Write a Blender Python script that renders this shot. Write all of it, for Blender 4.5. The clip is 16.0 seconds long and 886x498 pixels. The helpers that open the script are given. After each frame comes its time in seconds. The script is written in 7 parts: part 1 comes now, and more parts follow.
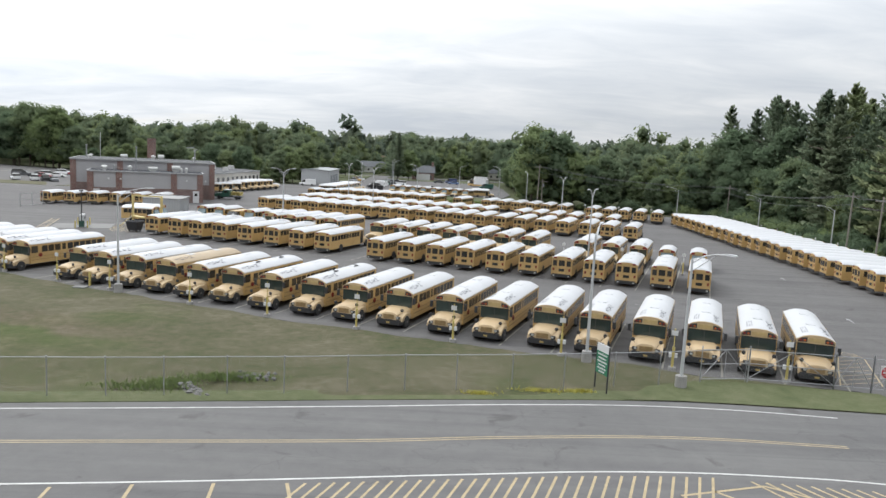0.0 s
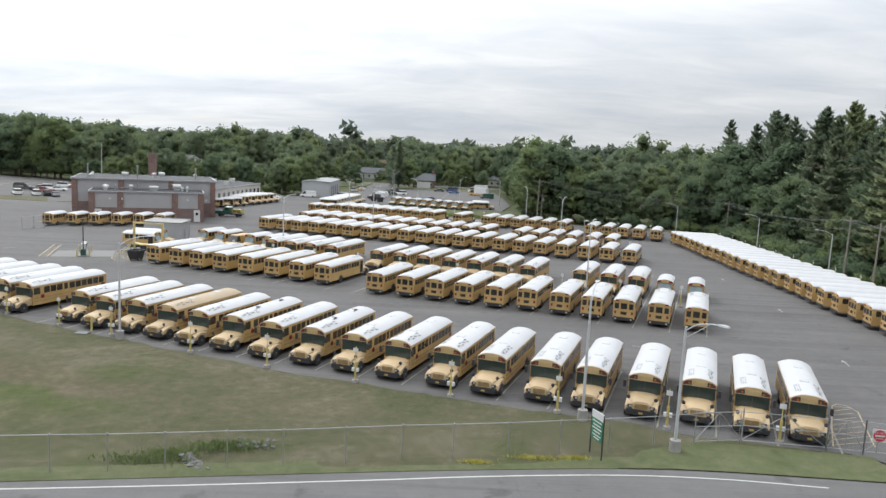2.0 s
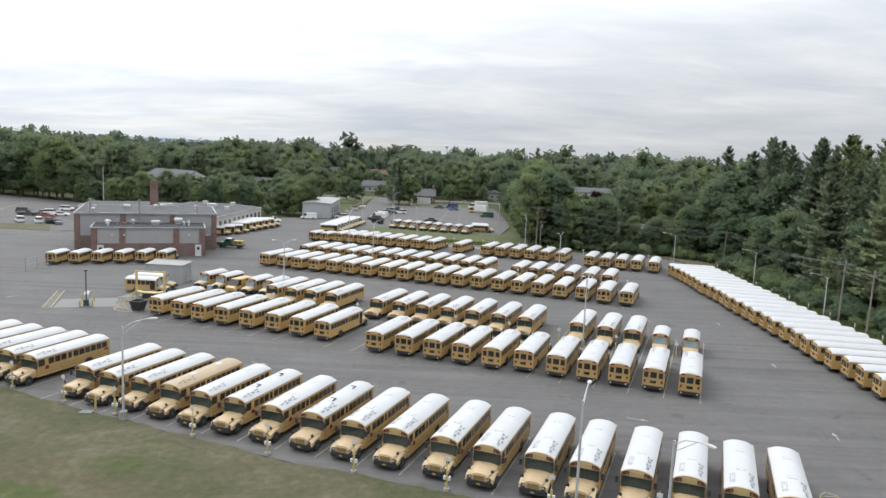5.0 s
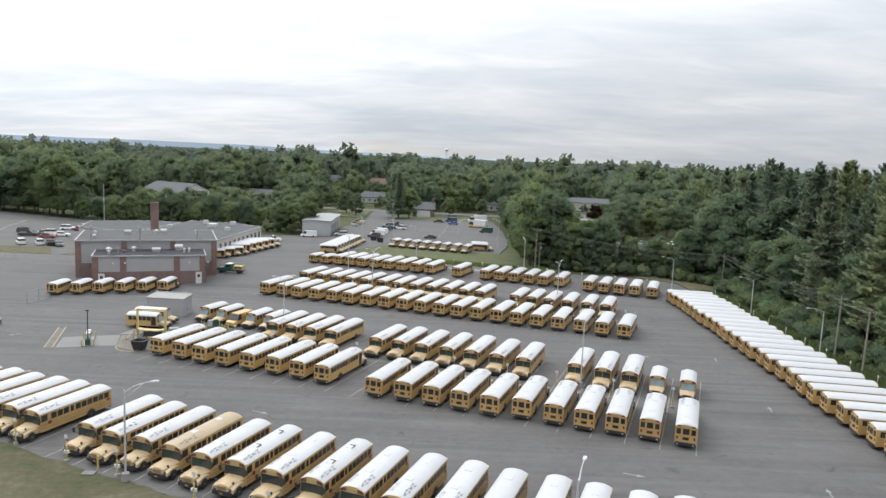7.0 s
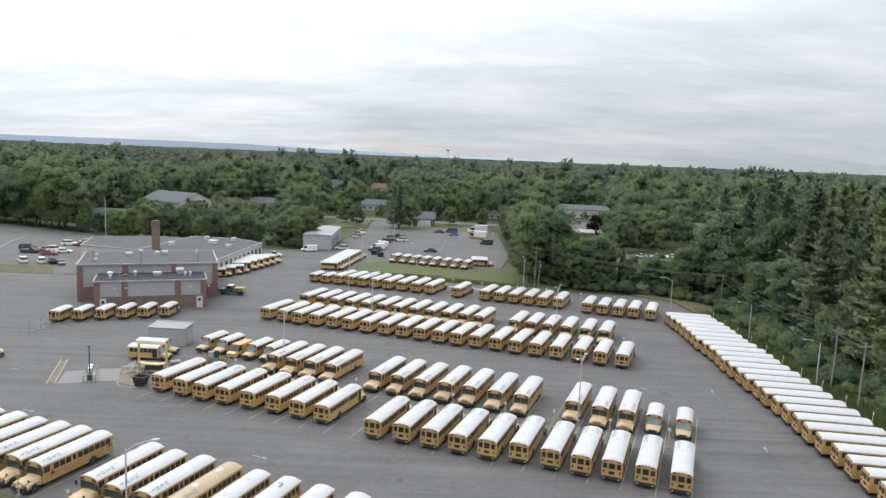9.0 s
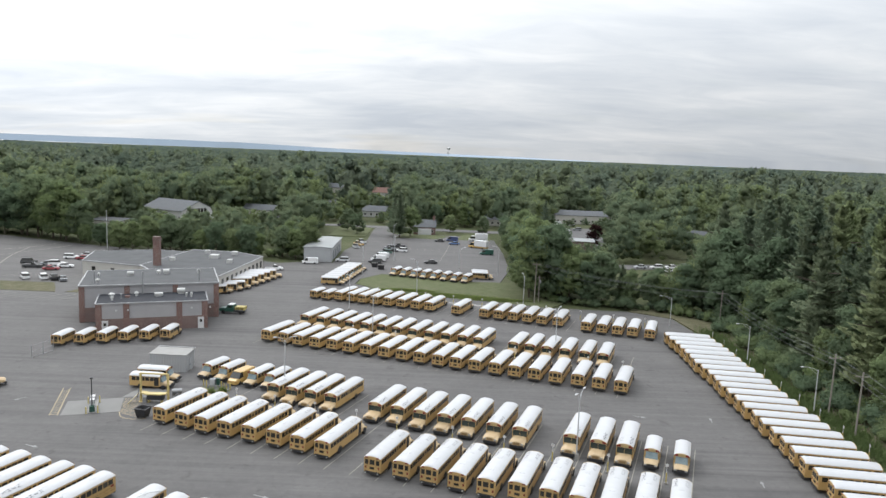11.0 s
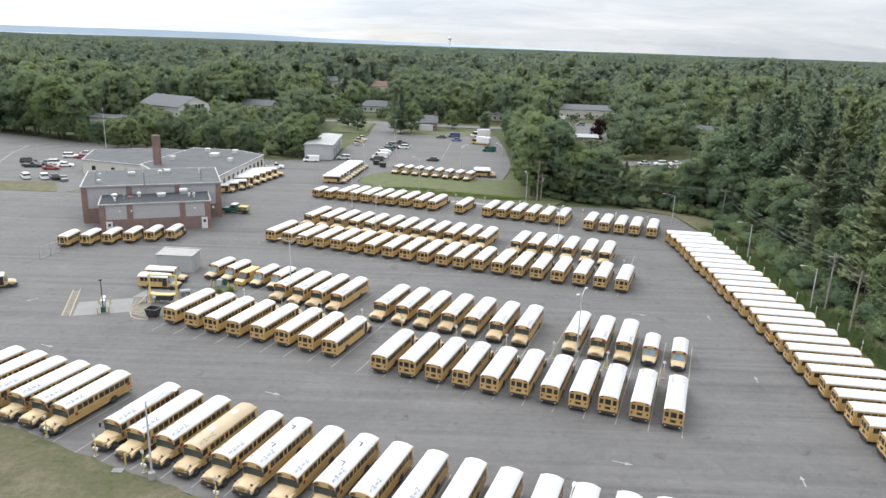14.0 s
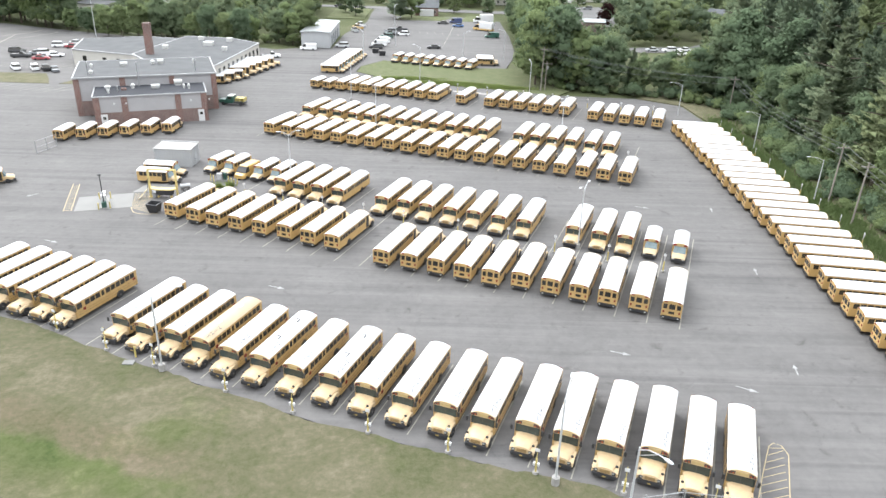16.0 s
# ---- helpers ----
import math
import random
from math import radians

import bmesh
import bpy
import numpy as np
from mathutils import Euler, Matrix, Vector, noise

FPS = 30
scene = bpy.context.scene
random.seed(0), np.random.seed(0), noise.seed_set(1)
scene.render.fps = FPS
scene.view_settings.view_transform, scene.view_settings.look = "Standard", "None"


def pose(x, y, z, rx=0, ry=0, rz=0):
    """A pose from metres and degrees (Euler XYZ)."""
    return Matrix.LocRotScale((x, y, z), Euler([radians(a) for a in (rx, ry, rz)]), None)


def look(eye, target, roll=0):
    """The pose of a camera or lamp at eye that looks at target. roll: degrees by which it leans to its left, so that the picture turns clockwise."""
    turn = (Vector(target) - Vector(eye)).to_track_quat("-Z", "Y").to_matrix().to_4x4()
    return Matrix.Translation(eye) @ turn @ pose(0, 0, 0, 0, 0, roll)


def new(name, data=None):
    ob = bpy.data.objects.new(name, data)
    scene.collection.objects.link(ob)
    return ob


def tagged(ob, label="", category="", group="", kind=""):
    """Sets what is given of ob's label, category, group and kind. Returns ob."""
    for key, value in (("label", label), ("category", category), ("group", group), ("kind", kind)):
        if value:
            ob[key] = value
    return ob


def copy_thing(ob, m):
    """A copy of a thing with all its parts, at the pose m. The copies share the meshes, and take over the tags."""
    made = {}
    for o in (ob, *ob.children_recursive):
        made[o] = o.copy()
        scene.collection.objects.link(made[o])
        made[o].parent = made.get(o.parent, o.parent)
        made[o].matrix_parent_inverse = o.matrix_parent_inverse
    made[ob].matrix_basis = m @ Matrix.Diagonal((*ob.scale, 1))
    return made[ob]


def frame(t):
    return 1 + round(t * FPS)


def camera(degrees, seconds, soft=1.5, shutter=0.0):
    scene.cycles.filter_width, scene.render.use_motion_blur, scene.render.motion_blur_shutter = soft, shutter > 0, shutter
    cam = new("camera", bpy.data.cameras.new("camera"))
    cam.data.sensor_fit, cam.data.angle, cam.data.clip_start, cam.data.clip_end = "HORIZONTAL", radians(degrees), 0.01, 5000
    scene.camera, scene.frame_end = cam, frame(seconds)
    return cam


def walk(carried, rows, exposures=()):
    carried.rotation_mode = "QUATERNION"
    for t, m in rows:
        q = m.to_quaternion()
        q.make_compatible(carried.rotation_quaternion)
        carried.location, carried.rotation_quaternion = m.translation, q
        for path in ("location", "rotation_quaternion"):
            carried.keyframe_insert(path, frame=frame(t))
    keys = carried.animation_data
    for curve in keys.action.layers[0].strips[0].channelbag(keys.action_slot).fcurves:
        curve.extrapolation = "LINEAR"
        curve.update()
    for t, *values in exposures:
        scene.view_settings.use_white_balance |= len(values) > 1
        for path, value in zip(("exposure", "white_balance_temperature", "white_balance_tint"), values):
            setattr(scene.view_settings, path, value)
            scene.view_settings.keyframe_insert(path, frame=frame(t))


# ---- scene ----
# ---------------------------------------------------------------- camera
cam = camera(62.7, 16.0)
# seconds, x, y, z, yaw, pitch, roll
PATH = [
    (0, -0.00, 0.00, 13.21, -0.45, -7.51, 2.90),
    (0.5, -0.01, 0.03, 14.18, -0.44, -7.61, 2.81),
    (1, -0.02, 0.01, 15.18, -0.44, -7.66, 2.76),
    (1.5, -0.02, -0.03, 16.28, -0.43, -7.67, 2.78),
    (2, 0.06, -0.05, 17.33, -0.36, -7.57, 2.76),
    (2.5, 0.12, -0.11, 18.42, -0.32, -7.51, 2.70),
    (3, 0.11, -0.18, 19.62, -0.33, -7.59, 2.69),
    (3.5, 0.14, -0.25, 20.80, -0.32, -7.60, 2.65),
    (4, 0.18, -0.29, 22.03, -0.29, -7.62, 2.62),
    (6.5, 0.05, -0.41, 28.64, -0.26, -7.42, 2.45),
    (7, 0.10, -0.44, 30.11, -0.25, -7.43, 2.42),
    (7.5, 0.15, -0.46, 31.53, -0.23, -7.45, 2.38),
    (8, 0.21, -0.48, 32.94, -0.20, -7.49, 2.35),
    (8.5, 0.26, -0.50, 34.35, -0.17, -7.53, 2.33),
    (9, 0.31, -0.51, 35.77, -0.14, -7.60, 2.30),
    (9.5, 0.35, -0.52, 37.24, -0.11, -7.67, 2.27),
    (10, 0.37, -0.52, 38.76, -0.08, -7.77, 2.24),
    (11, 0.37, -0.50, 40.92, -0.06, -7.80, 2.18),
    (11.75, 0.33, -0.46, 41.82, -0.06, -7.95, 2.13),
    (12.5, 0.25, -0.40, 41.95, -0.08, -9.52, 2.09),
    (13, 0.18, -0.33, 41.92, -0.12, -11.72, 2.06),
    (13.5, 0.11, -0.25, 41.90, -0.18, -13.91, 2.02),
    (14, 0.05, -0.15, 41.90, -0.25, -16.09, 1.98),
    (14.5, 0.01, -0.02, 41.91, -0.32, -18.26, 1.93),
    (15, -0.01, 0.14, 41.95, -0.37, -20.41, 1.88),
    (15.5, 0.03, 0.33, 42.00, -0.39, -22.55, 1.82),
    (16, 0.15, 0.56, 42.06, -0.35, -24.66, 1.75),
]
EXPOSURES = [(0, 0.0), (12.3, 0.0), (13.5, 0.20), (14.5, 0.58), (15.3, 0.80), (16, 0.95)]


def flying(x, y, z, yaw, pitch, roll):
    return pose(x, y, z, 0, 0, yaw) @ pose(0, 0, 0, 90 + pitch, 0, 0) @ pose(0, 0, 0, 0, 0, roll)


walk(cam, [(t, flying(*p)) for t, *p in PATH], EXPOSURES)

# ---------------------------------------------------------------- light
SUN_EL, SUN_AZ = radians(42), radians(-45)          # sun behind cloud, ahead and to the left


def math_node(nt, op, a, b=None, c=None):
    n = nt.nodes.new("ShaderNodeMath")
    n.operation = op
    for i, v in enumerate((a, b, c)):
        if v is None:
            continue
        if isinstance(v, (int, float)):
            n.inputs[i].default_value = v
        else:
            nt.links.new(v, n.inputs[i])
    return n.outputs[0]


def ramp(nt, fac, stops):
    n = nt.nodes.new("ShaderNodeValToRGB")
    els = n.color_ramp.elements
    while len(els) < len(stops):
        els.new(0.5)
    for e, (p, c) in zip(els, stops):
        e.position = p
        e.color = (*c, 1) if len(c) == 3 else c
    nt.links.new(fac, n.inputs[0])
    return n.outputs[0]


def mix(nt, fac, a, b, blend="MIX"):
    n = nt.nodes.new("ShaderNodeMix")
    n.data_type, n.blend_type = "RGBA", blend
    for sock, v in ((n.inputs[0], fac), (n.inputs[6], a), (n.inputs[7], b)):
        if isinstance(v, (int, float)):
            sock.default_value = v
        elif isinstance(v, tuple):
            sock.default_value = (*v, 1)
        else:
            nt.links.new(v, sock)
    return n.outputs[2]


def noise_tex(nt, vec, scale, detail=4, rough=0.55, distort=0.0):
    n = nt.nodes.new("ShaderNodeTexNoise")
    n.inputs["Scale"].default_value, n.inputs["Detail"].default_value = scale, detail
    n.inputs["Roughness"].default_value, n.inputs["Distortion"].default_value = rough, distort
    if vec is not None:
        nt.links.new(vec, n.inputs["Vector"])
    return n.outputs[0]


def make_world():
    w = bpy.data.worlds.new("overcast_sky")
    scene.world = w
    w.use_nodes = True
    nt = w.node_tree
    nt.nodes.clear()
    sky = nt.nodes.new("ShaderNodeTexSky")
    sky.sky_type, sky.sun_disc = "NISHITA", False
    sky.sun_elevation, sky.sun_rotation = SUN_EL, SUN_AZ
    sky_l = nt.nodes.new("ShaderNodeVectorMath")
    sky_l.operation = "SCALE"
    sky_l.inputs["Scale"].default_value = 0.10
    nt.links.new(sky.outputs[0], sky_l.inputs[0])
    tc = nt.nodes.new("ShaderNodeTexCoord")
    sep = nt.nodes.new("ShaderNodeSeparateXYZ")
    nt.links.new(tc.outputs["Generated"], sep.inputs[0])
    x, y, z = sep.outputs
    up = math_node(nt, "MAXIMUM", z, 0.0)
    flat = math_node(nt, "ADD", up, 0.16)
    cmb = nt.nodes.new("ShaderNodeCombineXYZ")
    nt.links.new(math_node(nt, "MULTIPLY", math_node(nt, "DIVIDE", x, flat), 0.55), cmb.inputs[0])
    nt.links.new(math_node(nt, "DIVIDE", y, flat), cmb.inputs[1])
    big = noise_tex(nt, cmb.outputs[0], 1.1, 5, 0.52, 0.4)
    fine = noise_tex(nt, cmb.outputs[0], 3.4, 6, 0.6, 0.8)
    cl = math_node(nt, "ADD", math_node(nt, "MULTIPLY", big, 0.7), math_node(nt, "MULTIPLY", fine, 0.3))
    # brighter towards the hidden sun, as cloud is
    sd = Vector((math.sin(SUN_AZ) * math.cos(SUN_EL), math.cos(SUN_AZ) * math.cos(SUN_EL), math.sin(SUN_EL)))
    dot = nt.nodes.new("ShaderNodeVectorMath")
    dot.operation = "DOT_PRODUCT"
    nt.links.new(tc.outputs["Generated"], dot.inputs[0])
    dot.inputs[1].default_value = sd
    near = math_node(nt, "POWER", math_node(nt, "MAXIMUM", dot.outputs["Value"], 0.0), 4.0)
    cloud = ramp(nt, cl, [(0.34, (0.597, 0.645, 0.708)), (0.5, (0.728, 0.765, 0.806)), (0.66, (0.90, 0.915, 0.93))])
    lift = math_node(nt, "ADD", math_node(nt, "MULTIPLY", up, 2.35), 0.735)
    glow = math_node(nt, "ADD", lift, math_node(nt, "MULTIPLY", near, 1.40))
    bright = nt.nodes.new("ShaderNodeVectorMath")
    bright.operation = "SCALE"
    nt.links.new(cloud, bright.inputs[0])
    nt.links.new(glow, bright.inputs["Scale"])
    holes = ramp(nt, noise_tex(nt, cmb.outputs[0], 0.9, 4, 0.5, 0.3), [(0.30, (0.8, 0.8, 0.8)), (0.42, (1, 1, 1))])
    col = mix(nt, holes, sky_l.outputs[0], bright.outputs[0])
    bg = nt.nodes.new("ShaderNodeBackground")
    nt.links.new(col, bg.inputs[0])
    bg.inputs[1].default_value = 1.0
    out = nt.nodes.new("ShaderNodeOutputWorld")
    nt.links.new(bg.outputs[0], out.inputs[0])


make_world()
sun = new("sun", bpy.data.lights.new("sun", "SUN"))
sun.data.energy, sun.data.angle, sun.data.color = 1.3, radians(30), (1.0, 0.96, 0.9)
sun.matrix_world = look(Vector((math.sin(SUN_AZ) * math.cos(SUN_EL), math.cos(SUN_AZ) * math.cos(SUN_EL), math.sin(SUN_EL))) * 100, (0, 0, 0))


# ---------------------------------------------------------------- materials
def surface(name, color, rough=0.6, metal=0.0, vary=0.12, scale=3.0, fine=30.0, bump=0.0, coords="Object", spread=0.0, tone=None, spec=0.5):
    """A painted or mineral surface: colour broken up at two scales, some relief, and a spread from thing to thing."""
    m = bpy.data.materials.new(name)
    m.use_nodes = True
    nt = m.node_tree
    bs = nt.nodes["Principled BSDF"]
    tc = nt.nodes.new("ShaderNodeTexCoord")
    vec = tc.outputs[coords]
    a = noise_tex(nt, vec, scale, 5)
    b = noise_tex(nt, vec, fine, 3)
    both = math_node(nt, "ADD", math_node(nt, "MULTIPLY", a, 0.6), math_node(nt, "MULTIPLY", b, 0.4))
    lo = tuple(c * (1 - vary) for c in color)
    hi = tuple(min(1, c * (1 + vary)) for c in (tone or color))
    col = ramp(nt, both, [(0.32, lo), (0.68, hi)])
    if spread:
        info = nt.nodes.new("ShaderNodeObjectInfo")
        col = mix(nt, 1.0, col, ramp(nt, info.outputs["Random"], [(0, (1 - spread,) * 3), (1, (1, 1, 1))]), "MULTIPLY")
    nt.links.new(col, bs.inputs["Base Color"])
    nt.links.new(math_node(nt, "ADD", math_node(nt, "MULTIPLY", b, 0.2), rough - 0.1), bs.inputs["Roughness"])
    bs.inputs["Metallic"].default_value = metal
    bs.inputs["Specular IOR Level"].default_value = spec
    if bump:
        bp = nt.nodes.new("ShaderNodeBump")
        bp.inputs["Strength"].default_value, bp.inputs["Distance"].default_value = 0.6, bump
        nt.links.new(both, bp.inputs["Height"])
        nt.links.new(bp.outputs[0], bs.inputs["Normal"])
    return m


def asphalt_material(name, dark, light, streak_deg):
    """Old asphalt: grain, broad stains, wheel streaks along the lanes, sealed cracks."""
    m = surface(name, dark, 0.85, spec=0.25)
    nt = m.node_tree
    bs = nt.nodes["Principled BSDF"]
    tc = nt.nodes.new("ShaderNodeTexCoord")
    mp = nt.nodes.new("ShaderNodeMapping")
    mp.inputs["Rotation"].default_value = (0, 0, radians(-streak_deg))
    mp.inputs["Scale"].default_value = (0.014, 0.62, 1)
    nt.links.new(tc.outputs["Object"], mp.inputs[0])
    streak = noise_tex(nt, mp.outputs[0], 1.0, 7, 0.70, 0.12)
    broad = noise_tex(nt, tc.outputs["Object"], 0.10, 9, 0.68)
    grain = noise_tex(nt, tc.outputs["Object"], 26.0, 3, 0.6)
    patchy = noise_tex(nt, tc.outputs["Object"], 0.9, 6, 0.75, 0.4)
    total = math_node(nt, "ADD", math_node(nt, "MULTIPLY", streak, 0.36), math_node(nt, "ADD", math_node(nt, "MULTIPLY", broad, 0.26), math_node(nt, "ADD", math_node(nt, "MULTIPLY", grain, 0.16), math_node(nt, "MULTIPLY", patchy, 0.22))))
    col = ramp(nt, total, [(0.39, dark), (0.5, tuple((a + b) / 2 for a, b in zip(dark, light))), (0.61, light)])
    # dark wheel paths along the lanes, and oil stains
    mq = nt.nodes.new("ShaderNodeMapping")
    mq.inputs["Rotation"].default_value = (0, 0, radians(-streak_deg - 2.5))
    mq.inputs["Scale"].default_value = (0.007, 0.30, 1)
    nt.links.new(tc.outputs["Object"], mq.inputs[0])
    paths = ramp(nt, noise_tex(nt, mq.outputs[0], 1.0, 4, 0.6, 0.3), [(0.34, (0.72, 0.72, 0.73)), (0.43, (1, 1, 1))])
    oil = ramp(nt, noise_tex(nt, tc.outputs["Object"], 0.42, 5, 0.6, 0.6), [(0.30, (0.62, 0.61, 0.60)), (0.38, (1, 1, 1)), (0.66, (1, 1, 1)), (0.74, (1.16, 1.15, 1.12))])
    col = mix(nt, 0.75, col, mix(nt, 1.0, paths, oil, "MULTIPLY"), "MULTIPLY")
    vo = nt.nodes.new("ShaderNodeTexVoronoi")
    vo.feature = "DISTANCE_TO_EDGE"
    vo.inputs["Scale"].default_value = 0.09
    warp = nt.nodes.new("ShaderNodeVectorMath")
    warp.operation = "ADD"
    wob = nt.nodes.new("ShaderNodeTexNoise")
    wob.inputs["Scale"].default_value, wob.inputs["Detail"].default_value = 0.35, 4
    nt.links.new(tc.outputs["Object"], wob.inputs["Vector"])
    sc = nt.nodes.new("ShaderNodeVectorMath")
    sc.operation = "SCALE"
    sc.inputs["Scale"].default_value = 7.0
    nt.links.new(wob.outputs["Color"], sc.inputs[0])
    nt.links.new(tc.outputs["Object"], warp.inputs[0])
    nt.links.new(sc.outputs[0], warp.inputs[1])
    nt.links.new(warp.outputs[0], vo.inputs["Vector"])
    crack = ramp(nt, vo.outputs["Distance"], [(0.0, (0.55, 0.55, 0.55)), (0.006, (1, 1, 1))])
    col = mix(nt, 0.35, col, crack, "MULTIPLY")
    nt.links.new(col, bs.inputs["Base Color"])
    bp = nt.nodes.new("ShaderNodeBump")
    bp.inputs["Strength"].default_value, bp.inputs["Distance"].default_value = 0.5, 0.01
    nt.links.new(grain, bp.inputs["Height"])
    nt.links.new(bp.outputs[0], bs.inputs["Normal"])
    return m


def grass_material(name, stops, scale=0.11, damp=False):
    m = surface(name, (0.1, 0.1, 0.05), 0.9, spec=0.1)
    nt = m.node_tree
    bs = nt.nodes["Principled BSDF"]
    tc = nt.nodes.new("ShaderNodeTexCoord")
    a = noise_tex(nt, tc.outputs["Object"], scale, 8, 0.70, 0.6)
    b = noise_tex(nt, tc.outputs["Object"], 1.3, 6, 0.75)
    c = noise_tex(nt, tc.outputs["Object"], 14.0, 3, 0.7)
    total = math_node(nt, "ADD", math_node(nt, "MULTIPLY", a, 0.50), math_node(nt, "ADD", math_node(nt, "MULTIPLY", b, 0.34), math_node(nt, "MULTIPLY", c, 0.16)))
    col = ramp(nt, total, stops)
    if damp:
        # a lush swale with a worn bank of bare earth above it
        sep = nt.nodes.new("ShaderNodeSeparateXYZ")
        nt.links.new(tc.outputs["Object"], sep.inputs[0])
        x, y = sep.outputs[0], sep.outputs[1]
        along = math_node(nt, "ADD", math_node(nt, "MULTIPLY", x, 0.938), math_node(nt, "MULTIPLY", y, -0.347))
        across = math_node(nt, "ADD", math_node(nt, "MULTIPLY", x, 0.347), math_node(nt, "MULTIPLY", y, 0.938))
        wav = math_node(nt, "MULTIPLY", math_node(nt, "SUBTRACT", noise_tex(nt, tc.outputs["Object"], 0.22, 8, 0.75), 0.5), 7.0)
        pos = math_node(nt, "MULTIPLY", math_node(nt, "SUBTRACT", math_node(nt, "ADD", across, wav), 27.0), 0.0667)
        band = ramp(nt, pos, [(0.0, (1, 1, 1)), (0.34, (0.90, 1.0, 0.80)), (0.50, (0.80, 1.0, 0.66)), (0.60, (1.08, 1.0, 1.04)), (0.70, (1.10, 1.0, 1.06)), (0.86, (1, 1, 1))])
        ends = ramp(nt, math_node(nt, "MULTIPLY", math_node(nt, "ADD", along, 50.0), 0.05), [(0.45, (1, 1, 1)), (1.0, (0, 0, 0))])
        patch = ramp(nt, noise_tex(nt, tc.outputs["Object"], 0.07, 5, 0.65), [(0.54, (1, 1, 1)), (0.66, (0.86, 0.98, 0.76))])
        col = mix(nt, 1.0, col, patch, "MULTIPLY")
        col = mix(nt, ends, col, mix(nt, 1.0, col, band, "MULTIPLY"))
    nt.links.new(col, bs.inputs["Base Color"])
    bp = nt.nodes.new("ShaderNodeBump")
    bp.inputs["Strength"].default_value, bp.inputs["Distance"].default_value = 0.8, 0.06
    nt.links.new(c, bp.inputs["Height"])
    nt.links.new(bp.outputs[0], bs.inputs["Normal"])
    return m


def leaf_material(name, dark, light, fine=2.8, cell=0.0):
    """Foliage, shaded by the rounded mass of its crown; some light passes through it. Hue varies from tree to tree.
    cell: 1 / width of one crown in metres, where many crowns share a mesh."""
    m = bpy.data.materials.new(name)
    m.use_nodes = True
    nt = m.node_tree
    nt.nodes.clear()
    geo = nt.nodes.new("ShaderNodeNewGeometry")
    tc = nt.nodes.new("ShaderNodeTexCoord")
    clump = noise_tex(nt, tc.outputs["Object"], 0.45, 3)
    leafy = noise_tex(nt, tc.outputs["Object"], fine, 3, 0.7)
    f = math_node(nt, "ADD", math_node(nt, "MULTIPLY", geo.outputs["Random Per Island"], 0.22), math_node(nt, "ADD", math_node(nt, "MULTIPLY", clump, 0.48), math_node(nt, "MULTIPLY", leafy, 0.30)))
    col = ramp(nt, f, [(0.25, dark), (0.75, light)])
    if cell:
        sep = nt.nodes.new("ShaderNodeSeparateXYZ")
        nt.links.new(tc.outputs["Object"], sep.inputs[0])
        flat = nt.nodes.new("ShaderNodeCombineXYZ")
        nt.links.new(sep.outputs[0], flat.inputs[0])
        nt.links.new(sep.outputs[1], flat.inputs[1])
        vo = nt.nodes.new("ShaderNodeTexVoronoi")
        vo.inputs["Scale"].default_value = cell
        nt.links.new(flat.outputs[0], vo.inputs["Vector"])
        hue = nt.nodes.new("ShaderNodeSeparateXYZ")
        nt.links.new(vo.outputs["Color"], hue.inputs[0])
        who = hue.outputs[0]
        stand = noise_tex(nt, flat.outputs[0], cell * 0.22, 3, 0.6)
        who = math_node(nt, "ADD", math_node(nt, "MULTIPLY", who, 0.6), math_node(nt, "MULTIPLY", math_node(nt, "SUBTRACT", stand, 0.3), 1.0))
    else:
        info = nt.nodes.new("ShaderNodeObjectInfo")
        who = info.outputs["Random"]
    tint = ramp(nt, who, [(0.0, (0.70, 0.77, 0.78)), (0.3, (0.84, 0.90, 0.87)), (0.55, (1.0, 1.0, 0.94)), (0.8, (1.12, 1.14, 0.82)), (1.0, (1.20, 1.16, 0.94))])
    col = mix(nt, 1.0, col, tint, "MULTIPLY")
    at = nt.nodes.new("ShaderNodeAttribute")
    at.attribute_name = "crown"
    vt = nt.nodes.new("ShaderNodeVectorTransform")
    vt.vector_type, vt.convert_from, vt.convert_to = "NORMAL", "OBJECT", "WORLD"
    nt.links.new(at.outputs["Vector"], vt.inputs[0])
    dif = nt.nodes.new("ShaderNodeBsdfDiffuse")
    tra = nt.nodes.new("ShaderNodeBsdfTranslucent")
    mx = nt.nodes.new("ShaderNodeMixShader")
    mx.inputs[0].default_value = 0.5
    nt.links.new(vt.outputs[0], dif.inputs["Normal"])
    nt.links.new(col, dif.inputs[0])
    nt.links.new(col, tra.inputs[0])
    nt.links.new(dif.outputs[0], mx.inputs[1])
    nt.links.new(tra.outputs[0], mx.inputs[2])
    out = nt.nodes.new("ShaderNodeOutputMaterial")
    nt.links.new(mx.outputs[0], out.inputs[0])
    return m


YELLOW = surface("bus_yellow", (0.415, 0.263, 0.096), 0.42, vary=0.10, scale=0.9, fine=9, spread=0.16, tone=(0.445, 0.30, 0.127))
# paler and less saturated than the body yellow
HOOD = surface("pale_hood_yellow", (0.395, 0.285, 0.155), 0.5, vary=0.09, scale=1.2, fine=9, spread=0.18, tone=(0.440, 0.328, 0.192))
ROOF_WHITE = surface("roof_white", (0.417, 0.422, 0.432), 0.45, vary=0.05, scale=0.7, fine=6, spread=0.06)
ROOF_TAN = surface("roof_tan", (0.325, 0.252, 0.162), 0.5, vary=0.08, scale=0.7, fine=6)
BLACK = surface("black_paint", (0.022, 0.022, 0.024), 0.5, vary=0.3)
